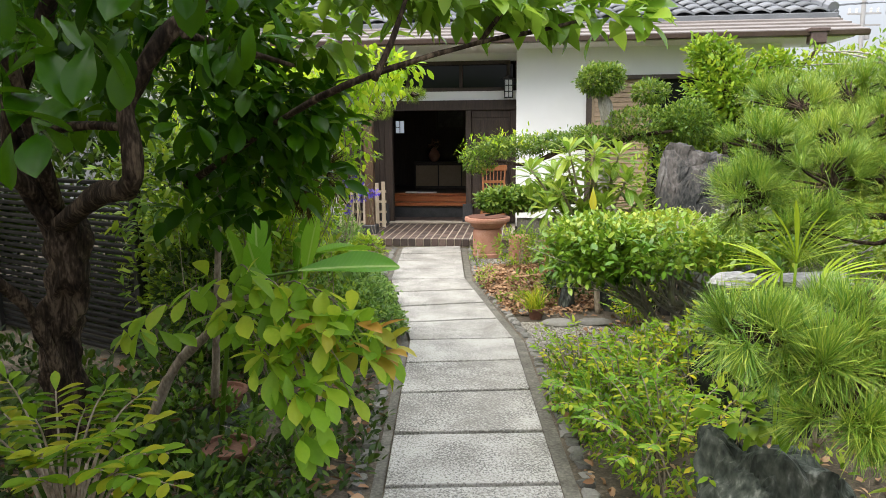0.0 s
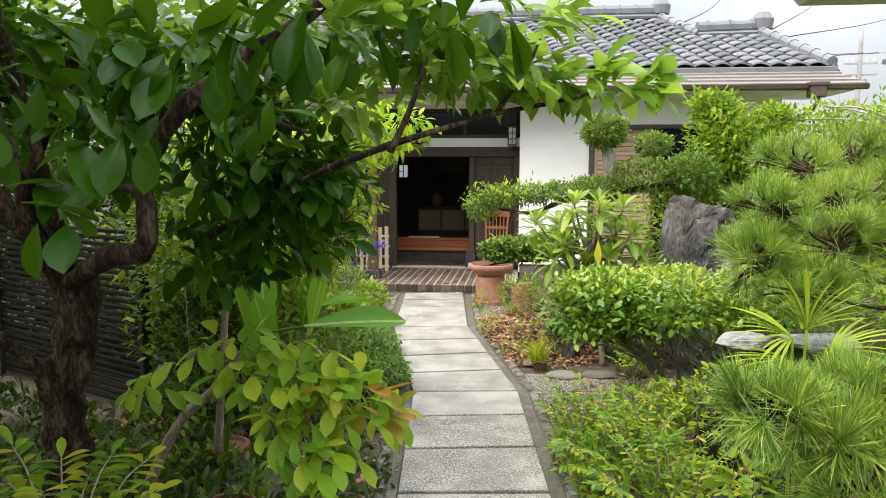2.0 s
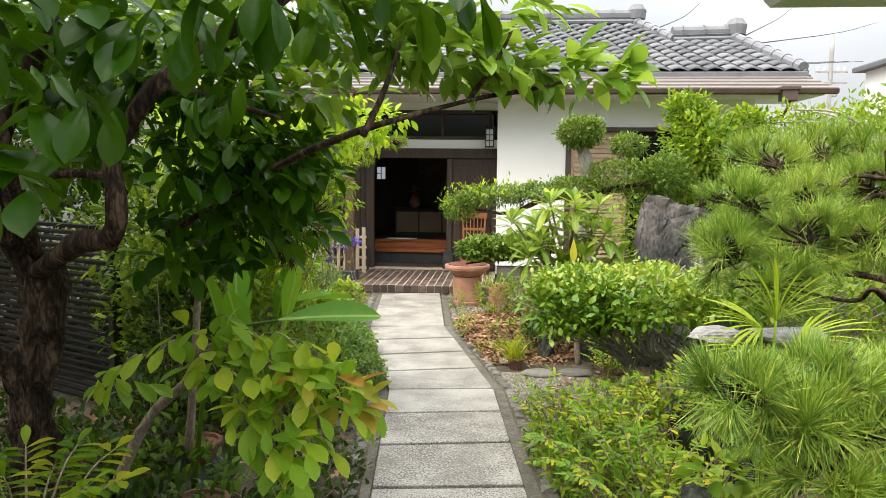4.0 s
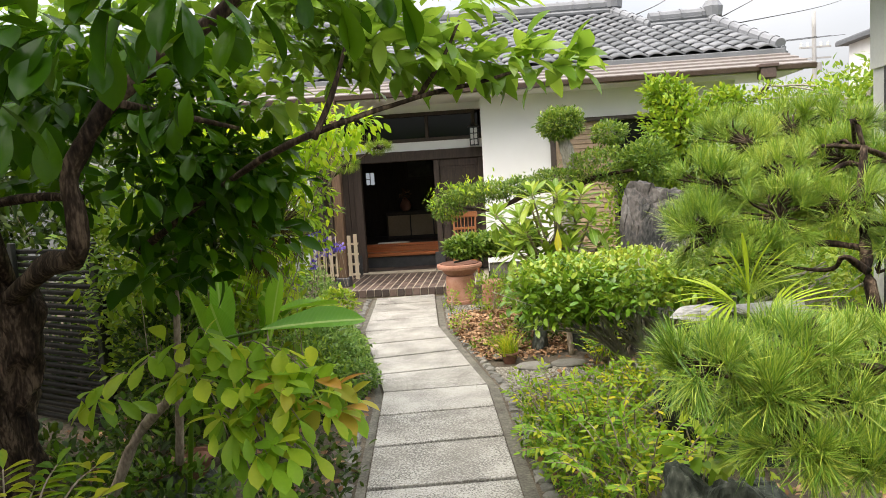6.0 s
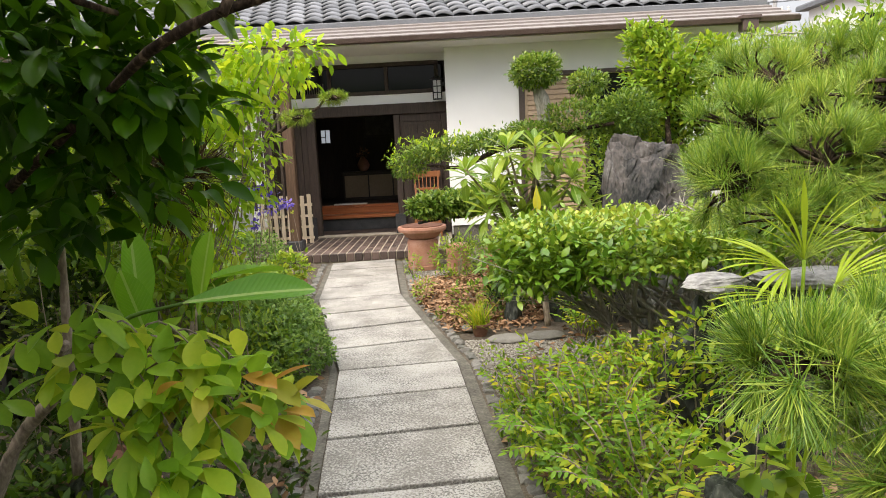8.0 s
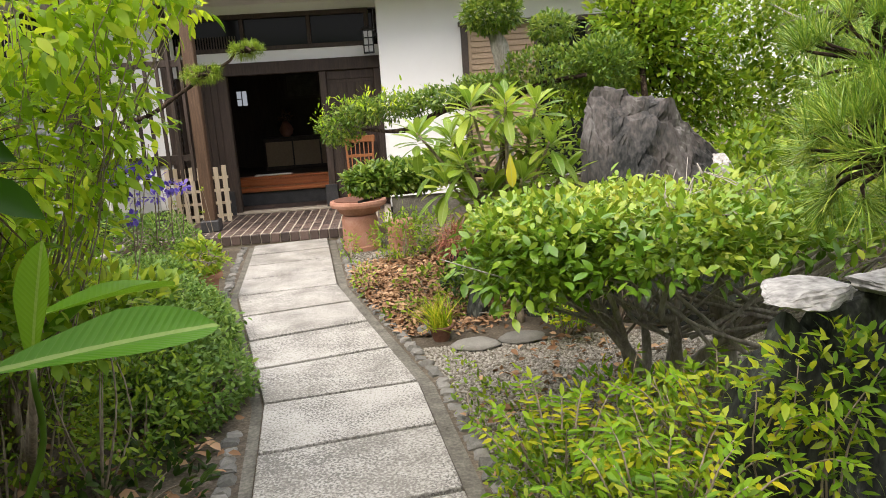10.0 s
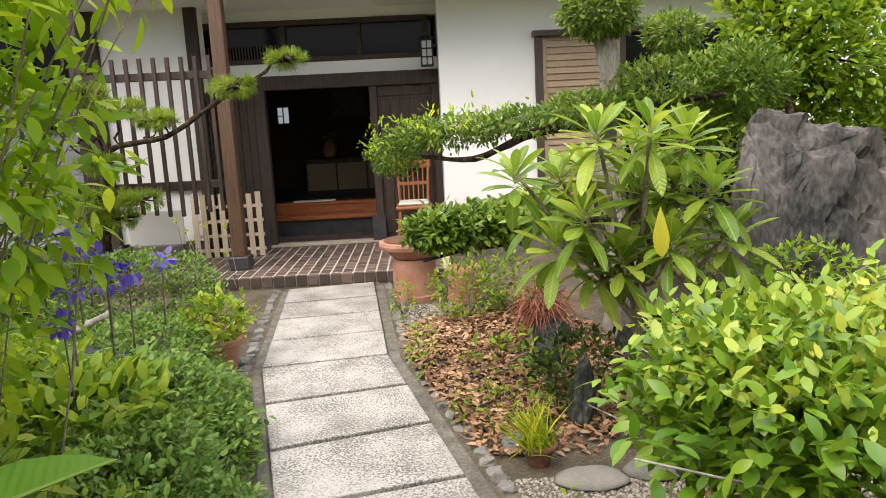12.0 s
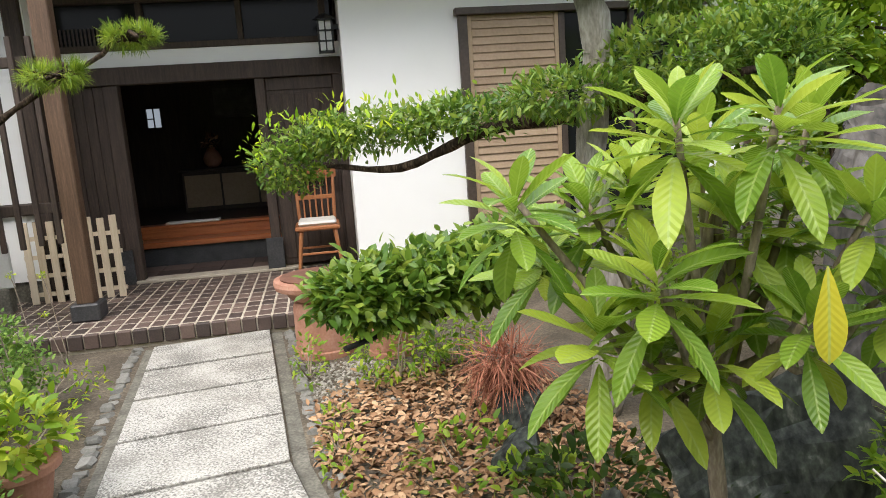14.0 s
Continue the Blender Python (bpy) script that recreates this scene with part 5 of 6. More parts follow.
# low nandina and weeds beside the path
bush("nandina", "low feathery yellow-green nandina", [(1100, (1.15, 3.75, 0.2), (0.3, 0.45, 0.24)), (1300, (1.5, 4.1, 0.28), (0.4, 0.4, 0.26)), (850, (1.25, 3.25, 0.24), (0.26, 0.3, 0.24)), (900, (1.0, 4.3, 0.12), (0.25, 0.35, 0.14))], 0.042, 0.34, L_NANDLOW, out=0.5, droop=0.1)
sprigs = thing("nandina", "upright feathery nandina sprigs beside the path", "shrub")
for k in range(100):
    c = ((1.15, 3.75, 0.2), (1.5, 4.1, 0.26), (1.25, 3.25, 0.22), (1.0, 4.25, 0.12))[k % 4]
    a, e = 2.4 * k, 0.2 + 1.1 * rng.random()
    d = Vector((math.cos(a) * math.cos(e), math.sin(a) * math.cos(e), math.sin(e)))
    p = Vector(c) + Vector((d.x * 0.24, d.y * 0.3, d.z * 0.14))
    spray(sprigs, p, p + d * (0.13 + 0.1 * rng.random()), 6, 0.046, 0.36, L_NAND, sag=0.15, spread=0.9, name="sprig")
bush("nandina", "low fern-leaved nandina under the clipped bush", [(500, (1.35, 4.6, 0.2), (0.3, 0.25, 0.18)), (350, (1.55, 6.2, 0.22), (0.16, 0.16, 0.2))], 0.05, 0.3, L_NAND)
bush("low_shrub", "small green shrub below the pale flat rocks", [(420, (1.72, 3.9, 0.58), (0.28, 0.14, 0.17)), (320, (2.1, 3.88, 0.6), (0.24, 0.14, 0.15))], 0.045, 0.4, L_NANDLOW)
bush("broadleaf_plant", "broad pointed green leaves above the boulder", [(70, (1.46, 2.86, 0.58), (0.15, 0.12, 0.09)), (14, (1.3, 2.45, 0.22), (0.08, 0.08, 0.04))], 0.08, 0.5, L_TREE2)
bush("low_shrub", "small dark-leaved shrub under the loquat", [(420, (1.1, 7.0, 0.16), (0.25, 0.25, 0.2)), (260, (1.5, 6.75, 0.15), (0.2, 0.2, 0.16))], 0.05, 0.45, L_DARK_SHADE)
bush("low_shrub", "small-leaved green shrub before the standing stone", [(520, (1.92, 6.35, 0.76), (0.26, 0.14, 0.13)), (420, (1.75, 6.3, 0.45), (0.2, 0.14, 0.2))], 0.04, 0.42, L_MID)
bush("low_shrub", "bushy green shrub beside the clay pots", [(800, (0.62, 8.75, 0.2), (0.32, 0.3, 0.24)), (500, (0.95, 8.9, 0.2), (0.25, 0.3, 0.22))], 0.045, 0.4, L_MID)
bush("weeds", "small light green weeds at the path edge", [(150, (0.1, 8.95, 0.08), (0.1, 0.3, 0.14)), (120, (0.25, 7.9, 0.03), (0.1, 0.5, 0.06)), (100, (0.82, 5.5, 0.0), (0.1, 0.5, 0.05)), (330, (1.0, 4.3, 0.0), (0.2, 0.6, 0.07)), (260, (0.95, 5.0, 0.0), (0.16, 0.5, 0.05)), (200, (0.7, 6.9, 0.0), (0.3, 0.3, 0.05))], 0.036, 0.5, L_MID, "weeds")
bush("weeds", "dark-leaved weeds on the leaf litter", [(160, (0.75, 7.6, 0.03), (0.3, 0.3, 0.1)), (140, (1.0, 7.2, 0.06), (0.2, 0.3, 0.1))], 0.05, 0.5, L_MID, "weeds")
bush("weeds", "creeping weeds on soil near the boulder", [(260, (1.15, 2.6, 0.02), (0.25, 0.4, 0.1)), (220, (2.0, 3.2, 0.05), (0.4, 0.5, 0.15))], 0.045, 0.45, L_GROUND, "weeds")

fern = thing("nandina", "fern-like nandina sprays beside the loquat", "shrub")
for k in range(9):
    a = 0.7 * k
    spray(fern, (1.5 + 0.03 * math.cos(a), 6.1, 0.02), (1.5 + 0.24 * math.cos(a), 6.1 + 0.22 * math.sin(a), 0.24 + 0.06 * math.sin(3 * a)), 8, 0.045, 0.35, L_NAND)
fern2 = thing("nandina", "fern-like nandina sprays over weeds", "shrub")
for k in range(26):
    a = 2.4 * k
    cx, cy = 1.0 + 0.5 * rng.random(), 3.1 + 1.5 * rng.random()
    h0 = 0.22 + 0.16 * rng.random()
    spray(fern2, (cx, cy, 0.1), (cx + 0.2 * math.cos(a), cy + 0.2 * math.sin(a), h0 + 0.1), 7, 0.04, 0.36, L_GROUND)
# grass in a small pot
gp = pot("small brown clay pot of yellowing grass", (0.76, 6.33, -0.035), 0.085, 0.1, TERRADARK, "small pots")
P = np.column_stack([0.76 + rng.normal(0, 0.035, 170), 6.33 + rng.normal(0, 0.035, 170), np.full(170, 0.04)])
D = rng.normal(0, 0.3, (170, 3)) + np.array((-0.15, 0, 1.0))
gr = thing("grass_tuft", "tuft of long thin yellow-green grass", "grass")
link("blade", leaf_mesh("blade", P, D, 0.2, 0.035, curl=0.35, shape="blade"), L_GRASS, gr)
# red root tangle
rr = thing("root_tangle", "tangle of dry reddish roots over a stone", "plant")
Pb, Db = ball(900, (1.08, 8.06, 0.24), (0.17, 0.16, 0.12), 0.2)
link("root", leaf_mesh("root", Pb, Db + rng.normal(0, 0.5, Pb.shape) + np.array((0, 0, -0.4)), 0.16, 0.032, curl=0.4, shape="blade"), L_RED, rr)


# lush tree and shrubs behind the great stone
def leafy_tree(name, label, trunk, balls, length, width, material, r=0.04, bark=BARK, **kw):
    t = thing(name, label, "tree", (0, 0, 0))
    part("trunk", tube(trunk, r, r * 0.5, rough=0.2), bark, t, smooth=True)
    crown("crown", balls, length, width, material, t, **kw)
    for n, c, rad in balls:
        twigs("limb", trunk[-1], [np.array(c) + rng.normal(0, 0.4, 3) * rad for _ in range(5)], r * 0.35, bark, t)
    return t


leafy_tree("evergreen_tree", "light green leafy tree with a slender leaning trunk", [(3.0, 7.7, 0), (2.85, 7.85, 0.7), (2.72, 8.0, 1.3), (2.8, 8.3, 1.8)],
           [(2000, (2.75, 8.3, 2.0), (0.45, 0.45, 0.4)), (1500, (2.6, 8.4, 1.6), (0.42, 0.4, 0.3)), (1700, (3.1, 8.3, 1.75), (0.5, 0.45, 0.4)), (1500, (3.4, 8.5, 1.35), (0.5, 0.45, 0.4)), (900, (2.65, 8.45, 2.35), (0.28, 0.28, 0.2)), (900, (3.3, 8.5, 2.2), (0.26, 0.26, 0.2)), (500, (2.2, 8.3, 1.45), (0.35, 0.3, 0.25))], 0.065, 0.5, L_TREE2, shell=0.2)
bush("shrub", "mass of mid-green shrubs beyond the rock", [(3000, (3.9, 8.6, 0.8), (0.9, 0.7, 0.9)), (3500, (5.0, 8.8, 1.1), (0.9, 0.7, 1.2)), (3500, (6.3, 8.2, 1.2), (1.0, 0.9, 1.4)), (1800, (2.6, 9.2, 0.8), (0.7, 0.5, 0.8)), (3000, (6.0, 11.2, 1.2), (1.8, 0.7, 1.0)), (3000, (8.5, 9.5, 1.3), (1.4, 1.5, 1.2)), (2500, (3.3, 5.9, 0.35), (0.8, 0.9, 0.5)), (2500, (3.9, 4.6, 0.4), (0.8, 0.9, 0.55)), (2000, (3.3, 7.4, 0.5), (0.5, 0.5, 0.6)), (2500, (3.8, 3.0, 0.5), (0.8, 1.0, 0.8)), (2200, (5.0, 9.9, 1.6), (1.7, 0.6, 0.8)), (1600, (6.8, 9.4, 1.7), (1.2, 0.6, 0.8))], 0.08, 0.45, L_MID)
bush("clipped_conifer", "flat clipped tiers of a yellow-green conifer", [(1400, (4.3, 7.3, 1.2), (0.5, 0.45, 0.14)), (1600, (4.3, 7.2, 0.75), (0.62, 0.5, 0.16)), (900, (4.2, 7.2, 0.3), (0.5, 0.45, 0.16))], 0.05, 0.22, L_NAND, "tree", flat=0.4)
leafy_tree("bare_tree", "thin-leaved tree with pale bare branches", [(5.0, 7.6, 0), (4.9, 7.5, 1.0), (4.6, 7.3, 1.75), (4.1, 7.2, 1.95)],
           [(1300, (4.2, 7.4, 2.1), (0.6, 0.5, 0.35)), (1500, (4.9, 7.5, 2.3), (0.7, 0.5, 0.4)), (1500, (5.5, 7.7, 2.0), (0.6, 0.5, 0.5)), (1800, (5.4, 8.4, 2.1), (0.9, 0.6, 0.5)), (1800, (4.4, 8.6, 2.0), (0.8, 0.5, 0.45)), (1500, (3.88, 8.50, 2.06), (0.6, 0.4, 0.4))], 0.06, 0.45, L_TREE2, 0.06, BARKPALE, shell=0.15)


# pine on the open side of the path
def pine(label, trunk, pads, per_pad, per, material, length, width, r=0.05):
    t = thing("pine_tree", label, "tree", (0, 0, 0))
    part("trunk", tube(trunk, r, r * 0.45, n=10, rough=0.35), BARK, t, "dark flaking pine bark", smooth=True)
    for c, rad, k in pads:
        n = int(per_pad * k)
        P, D = ball(n, c, rad, 0.7)
        D = D * 0.8 + rng.normal(0, 0.25, D.shape) + np.array((0, 0, 0.35))
        needles("needles", (P, unit(D)), per, length, width, material, t)
        near = min((Vector(q) for q in spline(trunk, 4)), key=lambda q: (q - Vector(c)).length)
        knee = near.lerp(Vector(c), 0.5)
        bm = tube([near, near.lerp(knee, 0.5) + Vector(rng.normal(0, 0.06, 3)), knee + Vector(rng.normal(0, 0.06, 3)) + Vector((0, 0, -0.05)), c], r * 0.36, r * 0.13, n=7, rough=0.5)
        for q in P[:: max(1, n // 22)]:
            tube([Vector(c).lerp(near, 0.15), Vector(c).lerp(Vector(q), 0.6), q], 0.007, 0.004, n=4, bm=bm, steps=3)
        part("limb", bm, BARK, t, smooth=True)
    return t


pine("full dark pine with long fresh green needles", [(2.7, 3.5, -0.05), (2.6, 3.45, 0.4), (2.3, 3.4, 0.85), (2.35, 3.65, 1.25), (2.45, 3.85, 1.6)],
     [((1.66, 3.75, 1.24), (0.14, 0.2, 0.13), 0.8), ((1.76, 3.9, 1.46), (0.16, 0.2, 0.14), 0.9), ((2.05, 4.4, 1.66), (0.2, 0.25, 0.15), 0.9), ((2.4, 4.6, 1.72), (0.22, 0.2, 0.15), 1.0), ((2.62, 4.5, 1.7), (0.22, 0.2, 0.15), 1.0), ((2.15, 4.0, 1.46), (0.2, 0.22, 0.14), 0.9),
      ((1.95, 3.7, 1.31), (0.2, 0.2, 0.14), 0.9), ((2.3, 3.8, 1.34), (0.2, 0.2, 0.14), 0.9), ((1.8, 3.6, 1.13), (0.16, 0.18, 0.12), 0.7), ((2.5, 4.2, 1.54), (0.22, 0.22, 0.15), 0.9), ((2.7, 4.3, 1.36), (0.22, 0.22, 0.15), 0.9), ((2.6, 3.6, 1.18), (0.22, 0.22, 0.15), 0.8)], 40, 95, L_PINE, 0.105, 0.019, 0.04)
pine("low spreading pine branch with long fresh green needles", [(2.3, 2.9, -0.05), (2.25, 2.85, 0.4), (2.05, 2.7, 0.75), (1.8, 2.55, 0.9), (1.5, 2.42, 0.96)],
     [((1.28, 2.4, 0.98), (0.1, 0.13, 0.05), 0.8), ((1.43, 2.36, 0.93), (0.12, 0.14, 0.06), 0.9), ((1.55, 2.45, 1.0), (0.13, 0.14, 0.06), 0.9), ((1.64, 2.34, 0.88), (0.13, 0.14, 0.06), 0.9), ((1.5, 2.28, 0.8), (0.12, 0.12, 0.05), 0.7), ((1.66, 2.24, 0.76), (0.12, 0.12, 0.05), 0.7), ((1.82, 2.5, 0.96), (0.15, 0.15, 0.07), 0.9), ((1.87, 2.35, 0.8), (0.15, 0.15, 0.07), 0.9)], 24, 110, L_PINE, 0.11, 0.019, 0.03)

# strap-leaved palms
def fan_palm(label, root, hubs, size, width, n):
    t = thing("palm_plant", label, "palm", (0, 0, 0))
    me = long_leaf("palm_strap", L_PALM, width, 0.3, 0.4, 8, 0.0)
    for hub, way in hubs:
        h, w = Vector(hub), Vector(way).normalized()
        stalk = part("stalk", tube([root, Vector(root).lerp(h, 0.6) + Vector((0, 0, 0.05)), h], 0.008, 0.005, n=6), L_PALM, t, smooth=True)
        side = w.cross(Vector((0.1, -0.5, 0.9))).normalized()
        for k in range(n):
            a = 1.9 * (k / (n - 1) - 0.5)
            set_leaf(me, h, w * math.cos(a) + side * math.sin(a), size * (1 - 0.25 * abs(a)) * (0.85 + 0.3 * rng.random()), stalk, 0.3 * (rng.random() - 0.5), "strap")
    return t


PALM = (1.64, 3.15, 1.0)
fan_palm("yellow-green fan-leaved palm among pale rocks", (PALM[0], PALM[1], 0.0), [((PALM[0] - 0.02, PALM[1], PALM[2] + 0.02), (-0.9, -0.25, 0.5)), ((PALM[0] + 0.05, PALM[1] + 0.05, PALM[2] + 0.04), (0.1, -0.1, 1)), ((PALM[0] - 0.04, PALM[1] - 0.06, PALM[2] - 0.06), (-0.9, -0.4, 0.1)), ((PALM[0] + 0.1, PALM[1] - 0.04, PALM[2] - 0.02), (0.8, -0.3, 0.5))], 0.25, 0.055, 13)
fan_palm("small lady palm with drooping fingers", (1.95, 2.55, 0.0), [((1.86, 2.5, 0.46), (-0.7, -0.6, -0.25)), ((1.95, 2.4, 0.42), (0.3, -0.8, -0.5)), ((1.9, 2.6, 0.62), (-0.6, -0.5, 0.1))], 0.19, 0.17, 7)


# ---- planted side ----
# low box hedge, azaleas and flowers
bush("box_hedge", "low clipped box hedge beside the path", [(7000, (-1.12, 6.45, 0.2), (0.5, 0.65, 0.3)), (6000, (-1.4, 7.35, 0.18), (0.45, 0.55, 0.27)), (6000, (-2.0, 6.8, 0.25), (0.6, 0.7, 0.3)), (5000, (-0.8, 5.75, 0.2), (0.34, 0.42, 0.28)), (2600, (-0.53, 5.6, 0.1), (0.26, 0.4, 0.17)), (2400, (-0.72, 6.4, 0.1), (0.24, 0.42, 0.17)), (1500, (-0.88, 7.0, 0.08), (0.2, 0.35, 0.14)), (4000, (-1.6, 5.7, 0.25), (0.6, 0.5, 0.28))], 0.034, 0.55, L_BOX, "hedge", out=0.5, up=0.3, shell=0.8)
bush("azalea_hedge", "rounded clipped azalea hedge near the porch", [(7000, (-2.05, 8.75, 0.3), (0.8, 0.5, 0.32)), (5000, (-3.1, 8.9, 0.26), (0.7, 0.5, 0.28)), (4000, (-2.5, 8.0, 0.2), (0.7, 0.4, 0.24))], 0.034, 0.55, L_BOX, "hedge", out=0.5, up=0.3, shell=0.8)
bush("leafy_shrub", "light green leafy shrub growing over the hedge", [(520, (-1.5, 6.2, 0.55), (0.4, 0.3, 0.1)), (350, (-1.0, 6.0, 0.5), (0.3, 0.3, 0.1))], 0.085, 0.42, L_GROUND, up=0.5, shape="fine")
bush("low_shrub", "low green mound close to the slabs", [(1300, (-0.68, 5.2, 0.2), (0.28, 0.45, 0.26)), (900, (-1.0, 4.9, 0.25), (0.3, 0.35, 0.26))], 0.04, 0.42, L_MID)
bush("weeds", "small yellow-green weeds on bare soil by the porch", [(260, (-1.25, 8.4, 0.03), (0.25, 0.35, 0.1)), (200, (-1.4, 9.2, 0.0), (0.3, 0.4, 0.06))], 0.04, 0.4, L_NAND, "weeds")
bush("weeds", "ground ivy along the cobbles", [(800, (-0.35, 3.6, 0.0), (0.3, 0.9, 0.06)), (900, (-0.9, 2.9, 0.02), (0.7, 0.8, 0.1)), (700, (-1.4, 4.3, 0.05), (0.5, 0.6, 0.14)), (400, (-0.55, 4.7, 0.02), (0.25, 0.5, 0.1))], 0.05, 0.5, L_DARK_SHADE, "weeds")
fl = thing("purple_flowers", "loose clump of purple flowers over the hedge", "flowers")
for k, c in enumerate([(-0.65, 5.20, 1.26), (-0.51, 5.10, 1.23), (-0.44, 5.10, 1.19), (-0.39, 5.10, 1.16), (-0.44, 5.45, 1.12), (-0.54, 5.10, 1.12), (-0.49, 5.20, 1.11), (-0.56, 5.10, 1.04), (-0.62, 5.10, 1.21), (-0.65, 5.45, 1.19)]):
    Pq, Dq = ball(26, c, (0.03, 0.03, 0.022), 0.3)
    link("flower_head", leaf_mesh("flower_head", Pq, Dq, 0.024, 0.6), L_PURPLE, fl)
    part("stalk", tube([(c[0] - 0.05, c[1] + 0.1, c[2] - 0.22), (c[0] - 0.02, c[1] + 0.04, c[2] - 0.1), c], 0.003, 0.002, n=5), BARKTAN, fl, smooth=True)
bush("leafy_shrub", "grey-green leafy plant among purple flowers", [(420, (-1.45, 5.75, 0.72), (0.4, 0.3, 0.2)), (300, (-1.9, 5.9, 0.8), (0.4, 0.3, 0.25))], 0.07, 0.35, L_MID)
dw = tagged(part("driftwood", tube([(-2.3, 6.6, 0.25), (-1.85, 6.65, 0.42), (-1.55, 6.75, 0.5), (-1.25, 6.85, 0.62)], 0.045, 0.015, rough=0.4), BARKPALE, smooth=True), "pale bare twisted branch above the hedge", "branch")
sign = thing("label_board", "small white board with blue lettering bars", "sign", (-1.92, 7.55, 0.24))
part("board", box((-0.2, -0.012, -0.05), (0.14, 0.0, 0.05), 0.003), PAPER, sign)
for k in range(5):
    part("lettering", box((-0.17 + 0.06 * k, -0.0145, -0.035), (-0.125 + 0.06 * k, -0.0122, 0.02)), BLUE, sign)
part("stake", box((-0.04, 0.001, -0.27), (-0.02, 0.012, 0.0)), PALEWOOD, sign)
pot("terracotta pot of light green geranium", (-1.02, 7.75, -0.035), 0.16, 0.24, TERRA, "small pots")
bush("potted_plant", "light green geranium in a clay pot", [(320, (-1.02, 7.75, 0.33), (0.2, 0.2, 0.14))], 0.06, 0.6, L_GROUND)
pot("dark clay bowl on a stone", (-0.98, 3.92, 0.06), 0.115, 0.12, TERRADARK, "small pots")
pot("wide dark clay bowl on a stone", (-0.74, 3.36, 0.01), 0.13, 0.11, TERRADARK, "small pots")

dry = thing("wild_flowers", "thin stalks with small pale flower heads", "flowers")
for hd in ((-1.53, 8.70, 0.84), (-1.36, 8.80, 0.78), (-1.17, 8.70, 0.78), (-1.40, 8.60, 0.69), (-1.19, 8.70, 0.58), (-1.40, 8.50, 0.78)):
    Pq, Dq = ball(24, hd, (0.02, 0.02, 0.012), 0.2)
    link("flower_head", leaf_mesh("flower_head", Pq, Dq, 0.014, 0.6), L_PALM, dry)
    part("stalk", tube([(hd[0] + 0.06, hd[1], 0.3), (hd[0] + 0.02, hd[1], hd[2] - 0.12), hd], 0.003, 0.002, n=5), BARKTAN, dry, smooth=True)

# trained pine before the screen
pine("cloud-pruned pine with a long side branch", [(-2.75, 10.2, -0.05), (-2.7, 10.15, 0.5), (-2.62, 10.1, 1.0), (-2.5, 10.0, 1.35), (-1.9, 9.75, 1.45), (-1.4, 9.55, 1.7), (-0.95, 9.6, 1.95)],
     [((-2.65, 10.0, 1.86), (0.2, 0.18, 0.06), 1.0), ((-2.41, 10.0, 1.71), (0.24, 0.2, 0.06), 1.1), ((-2.02, 9.9, 1.6), (0.17, 0.15, 0.05), 0.7), ((-3.07, 10.0, 1.82), (0.2, 0.18, 0.06), 0.9), ((-3.0, 10.0, 1.6), (0.26, 0.2, 0.06), 1.0), ((-2.6, 10.0, 1.23), (0.23, 0.2, 0.06), 1.0), ((-3.15, 10.0, 1.1), (0.24, 0.2, 0.07), 1.0), ((-2.63, 10.0, 0.92), (0.24, 0.2, 0.06), 1.0), ((-2.25, 9.95, 0.89), (0.18, 0.17, 0.06), 0.8), ((-2.87, 10.0, 0.75), (0.24, 0.2, 0.06), 1.0), ((-2.5, 10.0, 0.72), (0.17, 0.15, 0.05), 0.7),
      ((-1.91, 9.70, 1.6), (0.08, 0.1, 0.03), 0.3), ((-1.22, 9.50, 1.83), (0.17, 0.13, 0.05), 0.6), ((-0.78, 9.60, 2.04), (0.15, 0.12, 0.05), 0.5)], 75, 46, L_PINEL, 0.075, 0.035, 0.036)

# banana-like ginger leaves
gi = thing("ginger_plant", "clump of broad banana-like green leaves", "plant")
gl = long_leaf("ginger_leaf", L_GINGER, 0.27, 0.07, 0.45, 14, 0.003)
for at, d, s in (((-0.62, 4.3, 0.86), (0.28, 0.6, -0.02), 0.62), ((-0.75, 4.5, 0.62), (0.1, 0.1, 0.9), 0.45), ((-1.05, 5.0, 0.5), (-0.1, -0.2, 1), 0.7), ((-1.1, 5.1, 0.55), (0.25, -0.1, 1), 0.62), ((-1.2, 4.9, 0.4), (-0.3, -0.4, 1), 0.8), ((-1.0, 4.9, 0.5), (0.6, -0.1, 0.55), 0.5)):
    set_leaf(gl, at, d, s, gi)
    part("stalk", tube([(-1.1, 5.0, -0.04), (at[0] - 0.06, at[1], at[2] * 0.6), at], 0.016, 0.01), BARKTAN, gi, smooth=True)

for at, d, size in (((-0.6, 4.2, 0.72), (0.2, 0.0, 1), 0.4), ((-0.86, 4.15, 0.6), (0.02, 0.05, 1), 0.55), ((-0.74, 4.05, 0.5), (-0.2, -0.1, 1), 0.5), ((-0.95, 4.25, 0.55), (-0.25, 0.1, 1), 0.5)):
    set_leaf(gl, at, d, size, gi, 1.3)
    part("stalk", tube([(-0.85, 4.0, -0.04), (at[0] - 0.03, at[1], at[2] * 0.6), at], 0.013, 0.009), L_UNDER, gi, smooth=True)
set_leaf(gl, (-0.5, 3.78, 0.87), (0.46, 0.42, -0.02), 0.63, gi, 0.55)
part("stalk", tube([(-0.95, 3.75, -0.04), (-0.85, 3.72, 0.6), (-0.72, 3.7, 0.82), (-0.5, 3.78, 0.87)], 0.014, 0.007), L_UNDER, gi, smooth=True)

